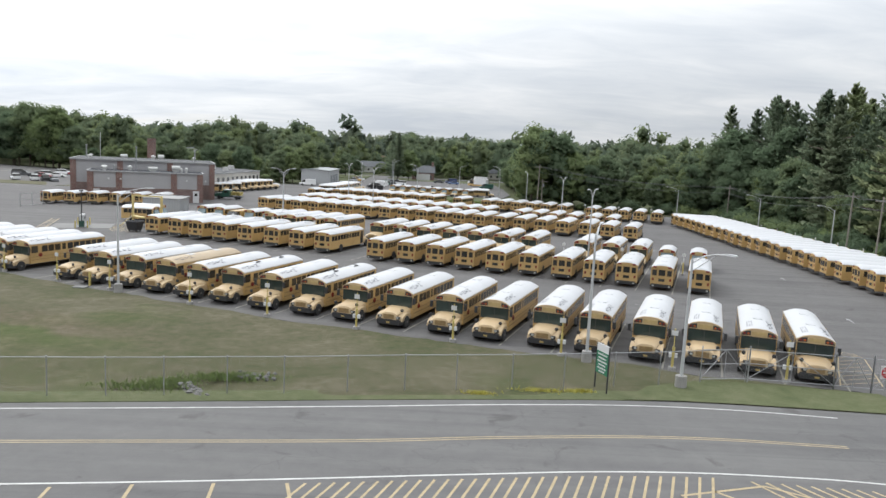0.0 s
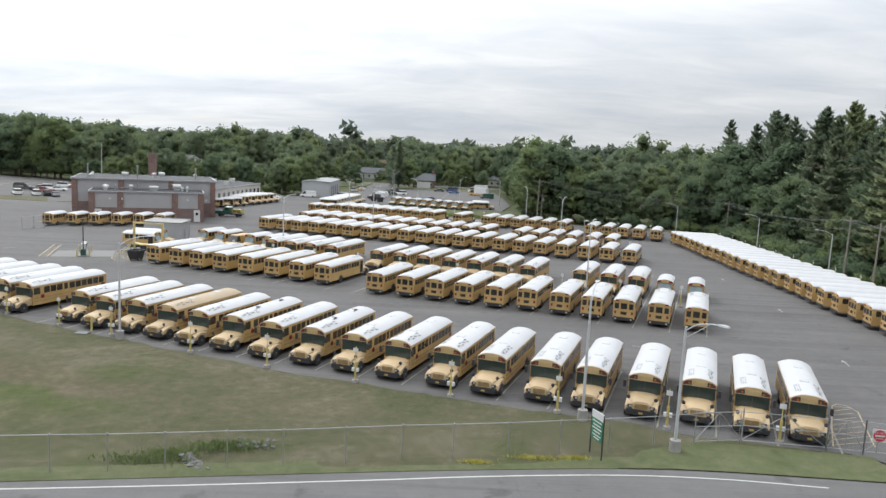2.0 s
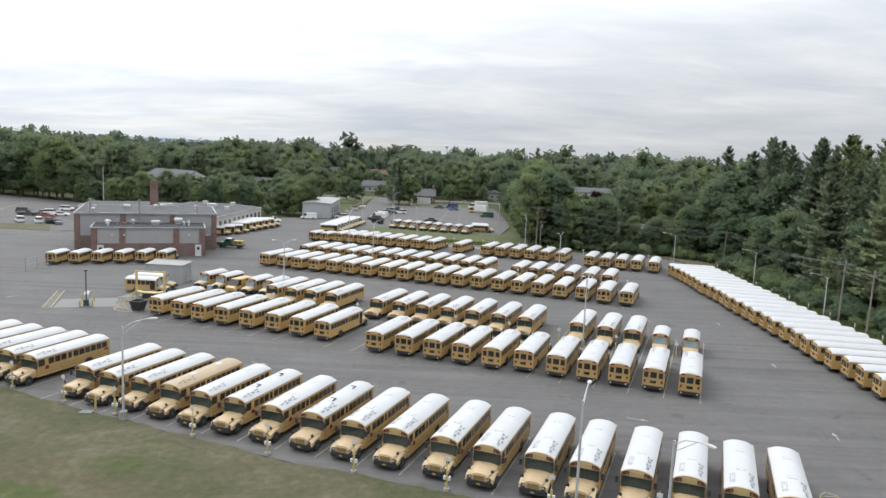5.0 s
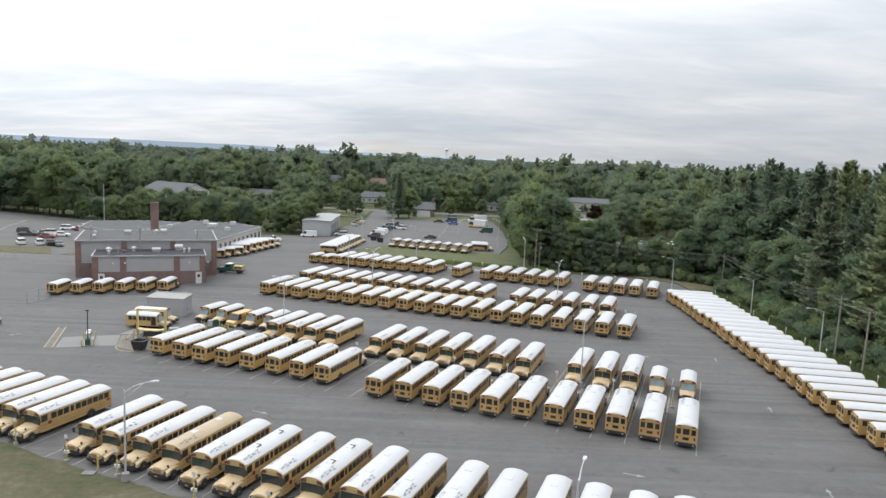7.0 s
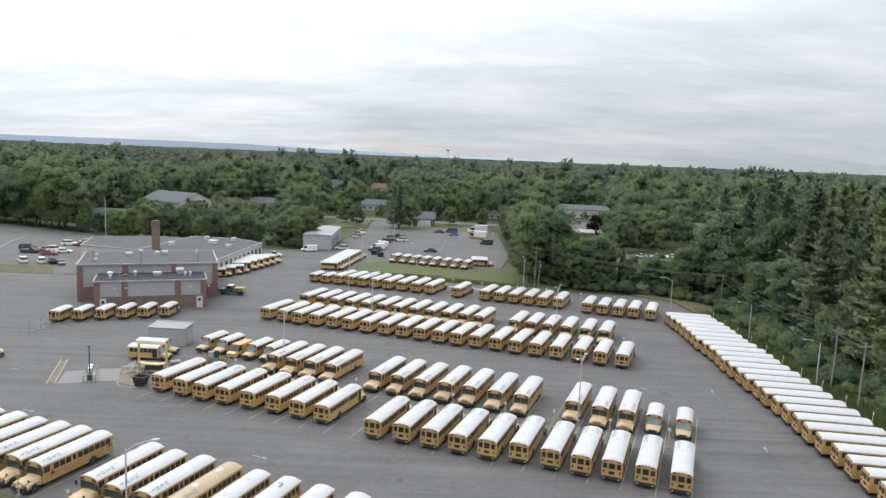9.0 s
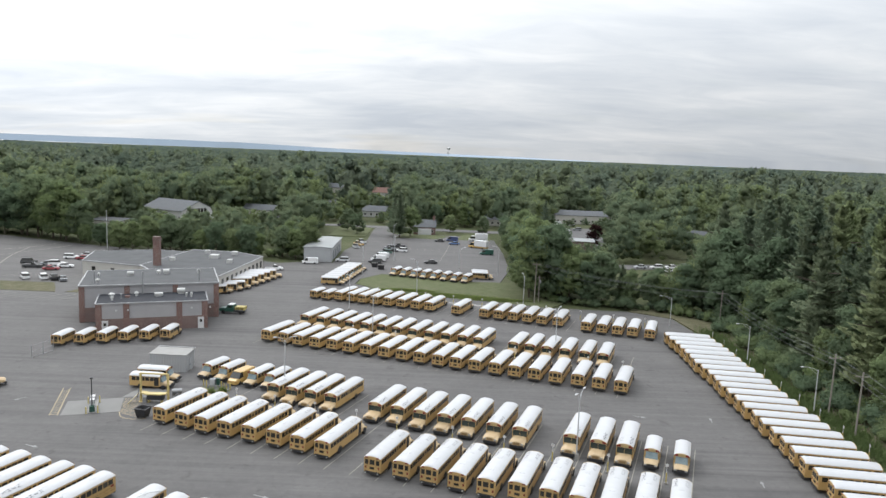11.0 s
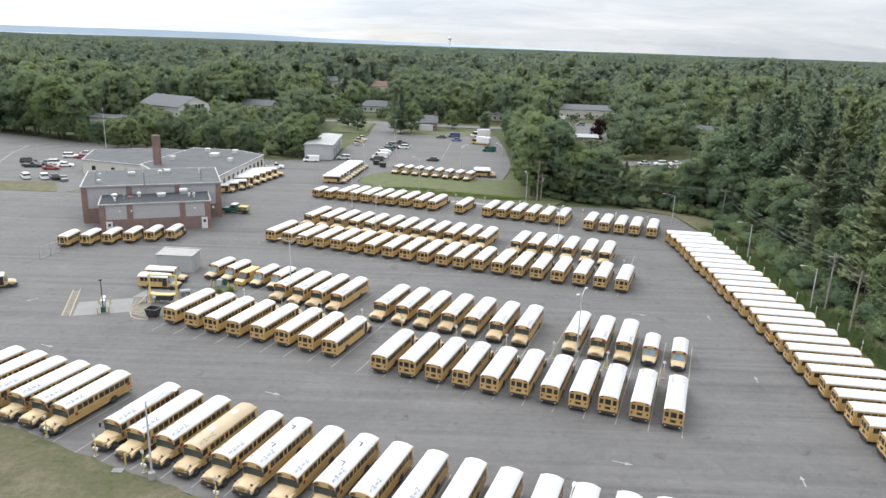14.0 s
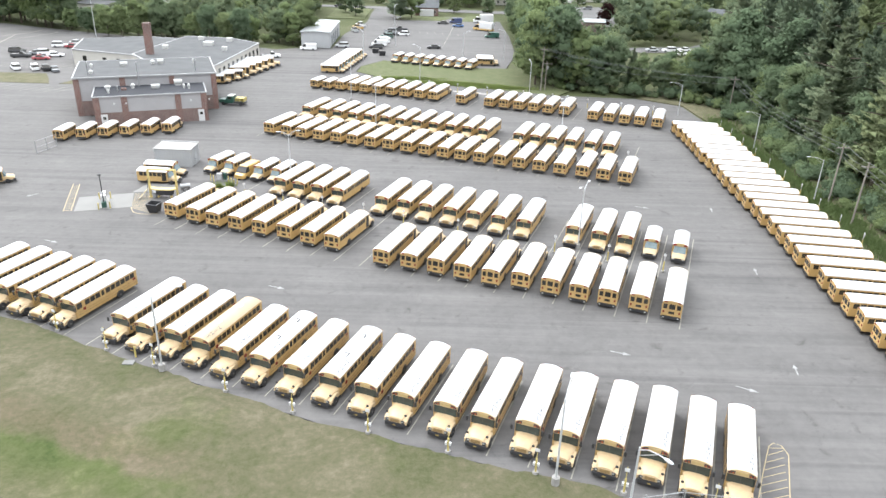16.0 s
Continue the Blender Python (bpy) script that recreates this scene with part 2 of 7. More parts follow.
RUBBER = surface("tyre_rubber", (0.02, 0.02, 0.021), 0.85, vary=0.35, fine=60)
RIM = surface("rim_dusty", (0.10, 0.095, 0.085), 0.6, vary=0.3)
GLASS = surface("dark_window_glass", (0.040, 0.038, 0.034), 0.12, vary=0.4, scale=1.2, spread=0.5)
WINDSHIELD = surface("windshield_glass", (0.036, 0.050, 0.047), 0.08, vary=0.4, scale=1.0, spread=0.4)
# pale base colour stands in for sky reflected in the glass
PALE_GLASS = surface("windshield_painted_reflection", (0.12, 0.16, 0.17), 0.08, vary=0.3, scale=1.5)
RAIL = surface("rub_rail_brown", (0.10, 0.068, 0.032), 0.5, vary=0.3)
GRILLE = surface("grille_bronze", (0.235, 0.155, 0.068), 0.5, vary=0.3, scale=4)
SIGN_PANEL = surface("header_sign_ochre", (0.37, 0.275, 0.125), 0.5, vary=0.2)
RED_LENS = surface("red_lens", (0.17, 0.03, 0.025), 0.25, vary=0.2)
AMBER_LENS = surface("amber_lens", (0.34, 0.09, 0.03), 0.25, vary=0.2)
CLEAR_LENS = surface("clear_lens", (0.36, 0.36, 0.34), 0.2, vary=0.15)
PLATE = surface("plate_gold", (0.36, 0.26, 0.09), 0.5)
ARROW_PAINT = surface("arrow_paint_worn", (0.20, 0.20, 0.20), 0.75, vary=0.35, scale=1.2, fine=12)
INK = surface("roof_lettering_black", (0.075, 0.075, 0.085), 0.6, vary=0.4)
INK_GREY = surface("roof_lettering_worn", (0.26, 0.26, 0.275), 0.6, vary=0.3)
TRIM_WHITE = surface("white_reflector", (0.36, 0.36, 0.34), 0.5, vary=0.1)
GALV = surface("galvanised_steel", (0.26, 0.265, 0.27), 0.45, metal=0.4, vary=0.12, scale=1.5)
LAMP_GREY = surface("lamp_pole_grey", (0.432, 0.440, 0.448), 0.45, metal=0.3, vary=0.1, scale=1)
CONCRETE = surface("concrete", (0.224, 0.217, 0.206), 0.85, vary=0.18, scale=1.2, fine=18, bump=0.01)
PAD_CONCRETE = surface("concrete_pad", (0.158, 0.156, 0.149), 0.85, vary=0.10, scale=0.4, fine=14)
LOT_ASPHALT = asphalt_material("lot_asphalt", (0.0716, 0.0688, 0.0680), (0.1206, 0.1155, 0.1135), -20.3)
ROAD_ASPHALT = asphalt_material("road_asphalt", (0.086, 0.084, 0.084), (0.132, 0.128, 0.125), 6.0)
LINE_WHITE = surface("road_paint_white", (0.42, 0.42, 0.405), 0.7, vary=0.18, scale=1.5, fine=14)
LINE_YELLOW = surface("road_paint_yellow", (0.305, 0.242, 0.140), 0.7, vary=0.25, scale=1.5, fine=14)
LINE_OLD = surface("stall_paint_worn", (0.190, 0.180, 0.150), 0.75, vary=0.4, scale=0.8, fine=10)
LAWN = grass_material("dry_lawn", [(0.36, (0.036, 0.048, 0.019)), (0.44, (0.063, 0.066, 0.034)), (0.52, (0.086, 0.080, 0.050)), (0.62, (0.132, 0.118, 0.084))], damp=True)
VERGE = grass_material("green_verge", [(0.36, (0.062, 0.075, 0.034)), (0.52, (0.094, 0.104, 0.054)), (0.66, (0.130, 0.124, 0.078))], 0.4)
DRY_GRASS = grass_material("dry_rough_grass", [(0.36, (0.060, 0.066, 0.032)), (0.50, (0.096, 0.092, 0.056)), (0.64, (0.142, 0.122, 0.084))], 0.4)
FIELD = grass_material("wood_floor", [(0.36, (0.045, 0.056, 0.024)), (0.5, (0.066, 0.075, 0.036)), (0.66, (0.10, 0.096, 0.06))], 0.05)
LEAF = leaf_material("broad_leaf", (0.113, 0.151, 0.094), (0.192, 0.236, 0.147))
WOOD_LEAF = leaf_material("wood_leaf", (0.120, 0.152, 0.098), (0.202, 0.237, 0.151), 2.2, 0.105)
PINE = leaf_material("pine_needle", (0.172, 0.216, 0.150), (0.272, 0.318, 0.212))
WOOD_PINE = leaf_material("wood_pine_needle", (0.160, 0.200, 0.142), (0.256, 0.298, 0.204), 2.2, 0.105)
# the two far greens are bluer and flatter, with distance haze in the colour
FAR_LEAF = leaf_material("far_leaf_hazed", (0.107, 0.132, 0.104), (0.170, 0.198, 0.150), 0.55, 0.075)
CANOPY = leaf_material("canopy_leaf_hazed", (0.100, 0.127, 0.113), (0.148, 0.176, 0.151), 0.30, 0.05)
PLUM = leaf_material("plum_leaf", (0.018, 0.010, 0.014), (0.05, 0.028, 0.035))
BARK = surface("bark", (0.085, 0.068, 0.052), 0.9, vary=0.35, scale=2, fine=14, bump=0.02)
POLE_WOOD = surface("weathered_pole_wood", (0.20, 0.18, 0.155), 0.85, vary=0.2, scale=2, fine=20)


# ---------------------------------------------------------------- mesh tools
def box(bm, x0, x1, y0, y1, z0, z1, m=None):
    vs = [bm.verts.new((x, y, z)) for z in (z0, z1) for y in (y0, y1) for x in (x0, x1)]
    if m is not None:
        for v in vs:
            v.co = m @ v.co
    for f in ((0, 2, 3, 1), (4, 5, 7, 6), (0, 1, 5, 4), (2, 6, 7, 3), (0, 4, 6, 2), (1, 3, 7, 5)):
        bm.faces.new([vs[i] for i in f])
    return vs


def rod(bm, a, b, r0, r1=None, n=8, caps=True):
    a, b = Vector(a), Vector(b)
    r1 = r0 if r1 is None else r1
    q = (b - a).to_track_quat("Z", "Y")
    rings = []
    for p, r in ((a, r0), (b, r1)):
        rings.append([bm.verts.new(p + q @ Vector((r * math.cos(2 * math.pi * i / n), r * math.sin(2 * math.pi * i / n), 0))) for i in range(n)])
    for i in range(n):
        bm.faces.new((rings[0][i], rings[0][(i + 1) % n], rings[1][(i + 1) % n], rings[1][i]))
    if caps:
        bm.faces.new(rings[0][::-1])
        bm.faces.new(rings[1])


def loft(bm, sections, caps=True):
    rings = [[bm.verts.new(p) for p in s] for s in sections]
    n = len(rings[0])
    for a, b in zip(rings, rings[1:]):
        for i in range(n):
            bm.faces.new((a[i], a[(i + 1) % n], b[(i + 1) % n], b[i]))
    if caps:
        bm.faces.new(rings[0][::-1])
        bm.faces.new(rings[-1])
    return rings


def soften(bm, amount, segs=1):
    es = [e for e in bm.edges if len(e.link_faces) == 2 and e.calc_face_angle(0) > 0.6]
    if es:
        bmesh.ops.bevel(bm, geom=es, offset=amount, segments=segs, affect="EDGES", profile=0.6)
    return bm


def mesh_of(name, bm, material, smooth=False):
    bmesh.ops.recalc_face_normals(bm, faces=bm.faces)
    me = bpy.data.meshes.new(name)
    bm.to_mesh(me)
    bm.free()
    for mt in material if isinstance(material, (list, tuple)) else (material,):
        me.materials.append(mt)
    if smooth:
        for p in me.polygons:
            p.use_smooth = True
        me.set_sharp_from_angle(angle=radians(38))
    return me


def part(name, bm, material, parent, label="", smooth=False, m=None):
    """One mesh as a part under a thing or under a part."""
    ob = new(name, mesh_of(name, bm, material, smooth) if isinstance(bm, bmesh.types.BMesh) else bm)
    ob.parent = parent
    if m is not None:
        ob.matrix_basis = m
    if label:
        ob["label"] = label
    return ob


def thing(name, label, category, group="", kind=""):
    return tagged(new(name), label, category, group, kind)


def single(name, bm, material, label, category, kind="", group="", smooth=False):
    return tagged(new(name, mesh_of(name, bm, material, smooth)), label, category, group, kind)


def np_mesh(name, verts, tris, material, crown=None):
    """A large triangle mesh from arrays."""
    me = bpy.data.meshes.new(name)
    nv, nf = len(verts), len(tris)
    me.vertices.add(nv)
    me.vertices.foreach_set("co", np.asarray(verts, np.float32).ravel())
    me.loops.add(nf * 3)
    me.loops.foreach_set("vertex_index", np.asarray(tris, np.int32).ravel())
    me.polygons.add(nf)
    me.polygons.foreach_set("loop_start", np.arange(0, nf * 3, 3, dtype=np.int32))
    me.update(calc_edges=True)
    me.materials.append(material)
    if crown is not None:
        me.attributes.new("crown", "FLOAT_VECTOR", "POINT").data.foreach_set("vector", np.asarray(crown, np.float32).ravel())
    return me


# the lot's own axes: s along the rows, d across them
LOT = radians(-20.3)
ES, ED = Vector((math.cos(LOT), math.sin(LOT))), Vector((-math.sin(LOT), math.cos(LOT)))


def lot(s, d, z=0.0):
    p = ES * s + ED * d
    return Vector((p.x, p.y, z))


def flat_poly(bm, pts, z):
    return bm.faces.new([bm.verts.new((p[0], p[1], z)) for p in pts])


def slab(name, pts, z, depth, material, label, category, kind="structure"):
    """A flat sheet with an edge: pts go round it."""
    bm = bmesh.new()
    f = flat_poly(bm, pts, z)
    r = bmesh.ops.extrude_face_region(bm, geom=[f])
    for v in r["geom"]:
        if isinstance(v, bmesh.types.BMVert):
            v.co.z -= depth
    bmesh.ops.triangulate(bm, faces=bm.faces[:])
    return single(name, bm, material, label, category, kind)


def words(text, size, m, mt, parent, name, spread=1.0, bold=0.0):
    cu = bpy.data.curves.new(name, "FONT")
    cu.body, cu.size, cu.align_x, cu.align_y, cu.extrude, cu.space_character = text, size, "CENTER", "CENTER", 0.004, spread
    cu.offset = bold
    tmp = bpy.data.objects.new(name, cu)
    scene.collection.objects.link(tmp)
    me = bpy.data.meshes.new_from_object(tmp.evaluated_get(bpy.context.evaluated_depsgraph_get()))
    bpy.data.objects.remove(tmp)
    bpy.data.curves.remove(cu)
    me.materials.clear()
    me.materials.append(mt)
    ob = part(name, me, None, parent)
    ob.matrix_basis = m
    return ob


# ---------------------------------------------------------------- ground, road, lot
def smooth_curve(pts, per=8):
    """Points of a smooth line through pts."""
    p = [Vector((x, y)) for x, y in pts]
    p = [p[0] * 2 - p[1]] + p + [p[-1] * 2 - p[-2]]
    out = []
    for i in range(1, len(p) - 2):
        for k in range(per):
            t = k / per
            a, b, c, d = p[i - 1], p[i], p[i + 1], p[i + 2]
            out.append(0.5 * (2 * b + (c - a) * t + (2 * a - 5 * b + 4 * c - d) * t * t + (3 * b - a - 3 * c + d) * t ** 3))
    out.append(p[-2])
    return out


def stripe(bm, line, width, z, off=0.0):
    """A painted line of that width along a list of points."""
    prev = None
    for i, p in enumerate(line):
        a, b = line[max(i - 1, 0)], line[min(i + 1, len(line) - 1)]
        nrm = Vector((-(b - a).y, (b - a).x)).normalized()
        q = [bm.verts.new((*(p + nrm * (off + k * width / 2)), z)) for k in (-1, 1)]
        if prev:
            bm.faces.new((prev[0], q[0], q[1], prev[1]))
        prev = q


KERB = smooth_curve([(-154.80, 15.48), (-103.20, 22.70), (-61.92, 28.59), (-37.15, 32.10), (-21.05, 34.47), (-10.32, 36.22), (1.24, 38.08), (12.38, 39.42), (20.64, 39.22), (27.86, 38.80)])
WHITE_FAR = smooth_curve([(-154.80, 14.76), (-61.92, 27.86), (-20.64, 33.64), (-4.64, 36.12), (3.10, 37.46), (10.53, 38.39), (16.51, 38.49), (22.19, 37.98)])
CENTRE = smooth_curve([(-154.80, 10.94), (-61.92, 24.25), (-18.37, 29.88), (-4.02, 31.68), (3.10, 32.92), (9.39, 33.80), (14.45, 34.06), (20.43, 33.80)])
WHITE_NEAR = smooth_curve([(-154.80, 7.22), (-61.92, 20.23), (-16.10, 26.06), (1.03, 28.69), (6.19, 29.52), (10.94, 29.98), (15.48, 30.03), (20.12, 29.72), (30.96, 28.07), (61.92, 21.67)])

bm = bmesh.new()
RING = [24, 60, 150, 400, 1000, 2400, 4600]
rings = [[bm.verts.new((r * math.cos(a * math.tau / 48), 120 + r * math.sin(a * math.tau / 48), -0.25)) for a in range(48)] for r in RING]
bm.faces.new(rings[0])
for r0, r1 in zip(rings, rings[1:]):
    for i in range(48):
        bm.faces.new((r0[i], r1[i], r1[(i + 1) % 48], r0[(i + 1) % 48]))
single("ground", bm, FIELD, "grassy wooded ground that reaches the horizon", "ground", "structure")

slab("road", [(-150, -60), (150, -60), (150, 5), (62, 26), (62, 39)] + [(28.1, 40.2)] + [tuple(p) for p in reversed(KERB)], 0.0, 0.2, ROAD_ASPHALT,
     "worn grey asphalt two-lane road with cracks", "road")
FRONT = [tuple(lot(s, d).xy) for s, d in ((-190, 49.8), (-140, 49.8), (-100, 49.8), (-66, 49.6), (-57, 48.6), (-53, 48.2), (-40, 47.4), (-28, 46.75), (-20, 47.1), (-10, 47.5), (-5, 48.2))]
LOT_EDGE = FRONT + [(17.75, 44.4), (21.7, 43.65), (26.2, 43.0), (28.1, 41.5), (28.1, 37.1), (61, 37.1), (60.2, 80), (60.8, 120), (61.5, 160), (60, 182), (50, 189), (30, 190),
                    (20, 193.5), (7, 197.5), (-3, 201), (-18, 207), (-25.5, 214), (-25, 222), (-19, 233), (8, 224), (19, 225), (24, 250), (25, 290), (24, 333), (8, 345), (-2, 345),
                    (-18, 336), (-26, 352), (-26, 368), (-34, 368), (-34, 350), (-33, 320), (-38, 285), (-38, 252), (-50, 251), (-56, 247), (-66, 252), (-100, 262),
                    (-136, 274), (-180, 292), (-260, 300), (-300, 230), (-280, 150)]
slab("parking_lot", LOT_EDGE, 0.004, 0.2, LOT_ASPHALT, "grey asphalt bus parking lot with faded streaks and stains", "parking lot")

# front lawn: a gently uneven sheet from the road edge to the lot edge
bm = bmesh.new()
N, M = 240, 16
xs = np.linspace(-150, 27.9, N)
kx = np.array([p.x for p in KERB])
ky = np.array([p.y for p in KERB])
fx = np.array([p[0] for p in FRONT] + [17.75, 21.7, 26.2, 28.1])
fy = np.array([p[1] for p in FRONT] + [44.4, 43.65, 43.0, 40.8])
grid = []
for x in xs:
    lo, hi = np.interp(x, kx, ky), np.interp(x, fx, fy) + 0.12 + 0.45 * noise.noise(Vector((x * 0.4, 0.3, 1.0))) + 0.25 * noise.noise(Vector((x * 1.3, 4.3, 1.0)))
    col = []
    for j in range(M):
        t = j / (M - 1)
        y = lo + (hi - lo) * t
        bank = 0.55 * math.sin(math.pi * t) * max(0, min(1, (hi - lo - 8) / 20)) * (0.4 + 0.6 * noise.noise(Vector((x * 0.05, y * 0.07, 3.1)))) - 0.35 * math.exp(-((t - 0.16) / 0.09) ** 2) * max(0, min(1, (-5 - x) / 8))
        col.append(bm.verts.new((x, y, 0.03 + (bank if 0 < j < M - 1 else -0.02))))
    grid.append(col)
for a, b in zip(grid, grid[1:]):
    for j in range(M - 1):
        bm.faces.new((a[j], b[j], b[j + 1], a[j + 1]))
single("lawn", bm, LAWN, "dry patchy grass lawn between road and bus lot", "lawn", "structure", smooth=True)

bm = bmesh.new()
stripe(bm, [p for p in KERB if -80 < p.x < 12.5], 1.6, 0.034, 0.72)
r = bmesh.ops.extrude_face_region(bm, geom=bm.faces[:])
for v in r["geom"]:
    if isinstance(v, bmesh.types.BMVert):
        v.co.z -= 0.04
single("grass_verge", bm, VERGE, "green grass verge along the road edge", "grass", "structure")

bm = bmesh.new()
flat_poly(bm, [(10.84, 39.24), (14.0, 39.44), (17.54, 39.40), (20.64, 39.24), (27.45, 38.85), (27.24, 42.52), (21.67, 43.24), (17.03, 43.76), (12.90, 41.90)], 0.066)
single("grass_verge", bm, VERGE, "green grass strip outside the lot gate", "grass", "structure")

for name, line, w, offs, mt, lab in (("road_line", WHITE_FAR, 0.11, (0,), LINE_WHITE, "solid white edge line on the road"),
                                     ("road_line", CENTRE, 0.08, (-0.11, 0.11), LINE_YELLOW, "double yellow centre line, faded"),
                                     ("road_line", WHITE_NEAR, 0.12, (0,), LINE_WHITE, "solid white edge line on the road")):
    bm = bmesh.new()
    for o in offs:
        stripe(bm, line, w, 0.006, o)
    single(name, bm, mt, lab, "road marking", "structure")

# yellow hatching on the near side of the road
bm = bmesh.new()
for i in range(52):
    x0 = -4.75 + 0.568 * i
    y0 = np.interp(x0, [p.x for p in WHITE_NEAR], [p.y for p in WHITE_NEAR]) - 0.42
    w = 0.36 if x0 < 13.8 else -0.34
    if x0 > 12.6:
        continue
    stripe(bm, [Vector((x0, y0)), Vector((x0 - w * 5, y0 - 5))], 0.115, 0.006)
for i in range(10):
    x0 = 14.35 + 0.62 * i
    stripe(bm, [Vector((x0 - 0.5, 29.4 - 0.05 * i)), Vector((x0 + 0.8, 27.0))], 0.13, 0.006)
for a, b in (((-5.47, 27.24), (-4.44, 23.74)), ((10.32, 27.76), (14.24, 29.00)), ((14.24, 29.00), (16.82, 27.45)), ((11.87, 28.28), (13.42, 26.83)), ((-8.26, 26.94), (-7.84, 23.74)), ((-11.25, 26.52), (-10.94, 23.74)), ((-14.14, 26.01), (-13.83, 22.70))):
    stripe(bm, [Vector(a), Vector(b)], 0.14, 0.009)
single("road_marking", bm, LINE_YELLOW, "yellow painted hatching beside the road", "road marking", "structure")

# stall lines of the bus rows, and arrows of the aisles
bm = bmesh.new()


def stalls(s0, s1, d0, d1, pitch=3.68, shift=0.0):
    for i in range(int((s1 - s0) / pitch) + 1):
        s = s0 + i * pitch
        stripe(bm, [lot(s + shift, d0).xy, lot(s, d1).xy], 0.12, 0.010)


stalls(-86.5, 9.6, 48.4, 60.4)
stalls(-72.6, 2.2, 77.2, 104.8)
stalls(-85.8, -9.0, 122.8, 150)
stalls(-95.4, -8.5, 165.2, 177)
single("parking_lines", bm, LINE_OLD, "worn pale stall lines on the asphalt", "road marking", "structure")


def arrow(bm, s, d, deg, size=1.0):
    m = Matrix.Translation(lot(s, d, 0.012)) @ Matrix.Rotation(LOT + radians(deg), 4, "Z") @ Matrix.Scale(size, 4)
    for pts in (((-1.3, -0.09), (0.3, -0.09), (0.3, 0.09), (-1.3, 0.09)), ((0.3, -0.38), (1.3, 0), (0.3, 0.38))):
        bm.faces.new([bm.verts.new(m @ Vector((x, y, 0))) for x, y in pts])


bm = bmesh.new()
for s, d, turn in ((-81.3, 67.1, 0), (-46, 67.8, 0), (-4.5, 69.5, 0), (8.2, 67.8, -8), (-7.6, 115, 0)):
    arrow(bm, s, d, turn, 0.85)
for s, d in ((9.4, 97), (3.0, 118.5), (13.0, 73.5), (-98, 79.2)):
    arrow(bm, s, d, 100 if s > 0 else 250, 0.75)
single("arrow_marking", bm, ARROW_PAINT, "worn white direction arrows on the asphalt", "road marking", "structure")

bm = bmesh.new()
edge = [(25.7, 44.1), (27.9, 48.4), (29.9, 52.1), (30.5, 52.6), (31.1, 52.2), (31.2, 51.0), (28.5, 44.3)]
stripe(bm, [Vector(p) for p in edge], 0.085, 0.011)
for i in range(9):
    t = i / 8
    l = Vector((25.8, 44.3)).lerp(Vector((29.9, 51.9)), t)
    stripe(bm, [l, Vector((28.6, 44.6)).lerp(Vector((31.1, 51.9)), min(1, t + 0.08))], 0.07, 0.015)
single("hatched_marking", bm, LINE_YELLOW, "yellow hatched no-parking box beside the last bus", "road marking", "structure")


# ---------------------------------------------------------------- buses
def wheel_part(bus, x, y, r, w, detailed, tyre_me, rim_me):
    t = part("tyre", tyre_me, None, bus, m=Matrix.Translation((x, y, r)))
    if detailed:
        part("rim", rim_me, None, t, m=Matrix.Translation((math.copysign(w / 2 - 0.03, x), 0, 0)))


def wheel_meshes(r, w):
    bm = bmesh.new()
    n = 16
    prof = [(-w / 2, r * 0.6), (-w / 2, r * 0.93), (-w / 2 + 0.05, r), (w / 2 - 0.05, r), (w / 2, r * 0.93), (w / 2, r * 0.6)]
    loft(bm, [[(px, pr * math.cos(math.tau * i / n), pr * math.sin(math.tau * i / n)) for i in range(n)] for px, pr in prof])
    tyre = mesh_of("tyre", bm, RUBBER, True)
    bm = bmesh.new()
    rod(bm, (-0.02, 0, 0), (0.04, 0, 0), r * 0.58, r * 0.5, 12)
    rod(bm, (-0.06, 0, 0), (0.075, 0, 0), r * 0.2, r * 0.16, 8)
    return tyre, mesh_of("rim", bm, RIM, True)


def arch(w, base, rise, n=9, power=2.6):
    """Half outline of a bus roof, from side to side."""
    return [(w * math.sin(math.pi * (i / (n - 1) - 0.5)), base + rise * (1 - abs(math.sin(math.pi * (i / (n - 1) - 0.5))) ** power)) for i in range(n)]


SLIM = 0.925


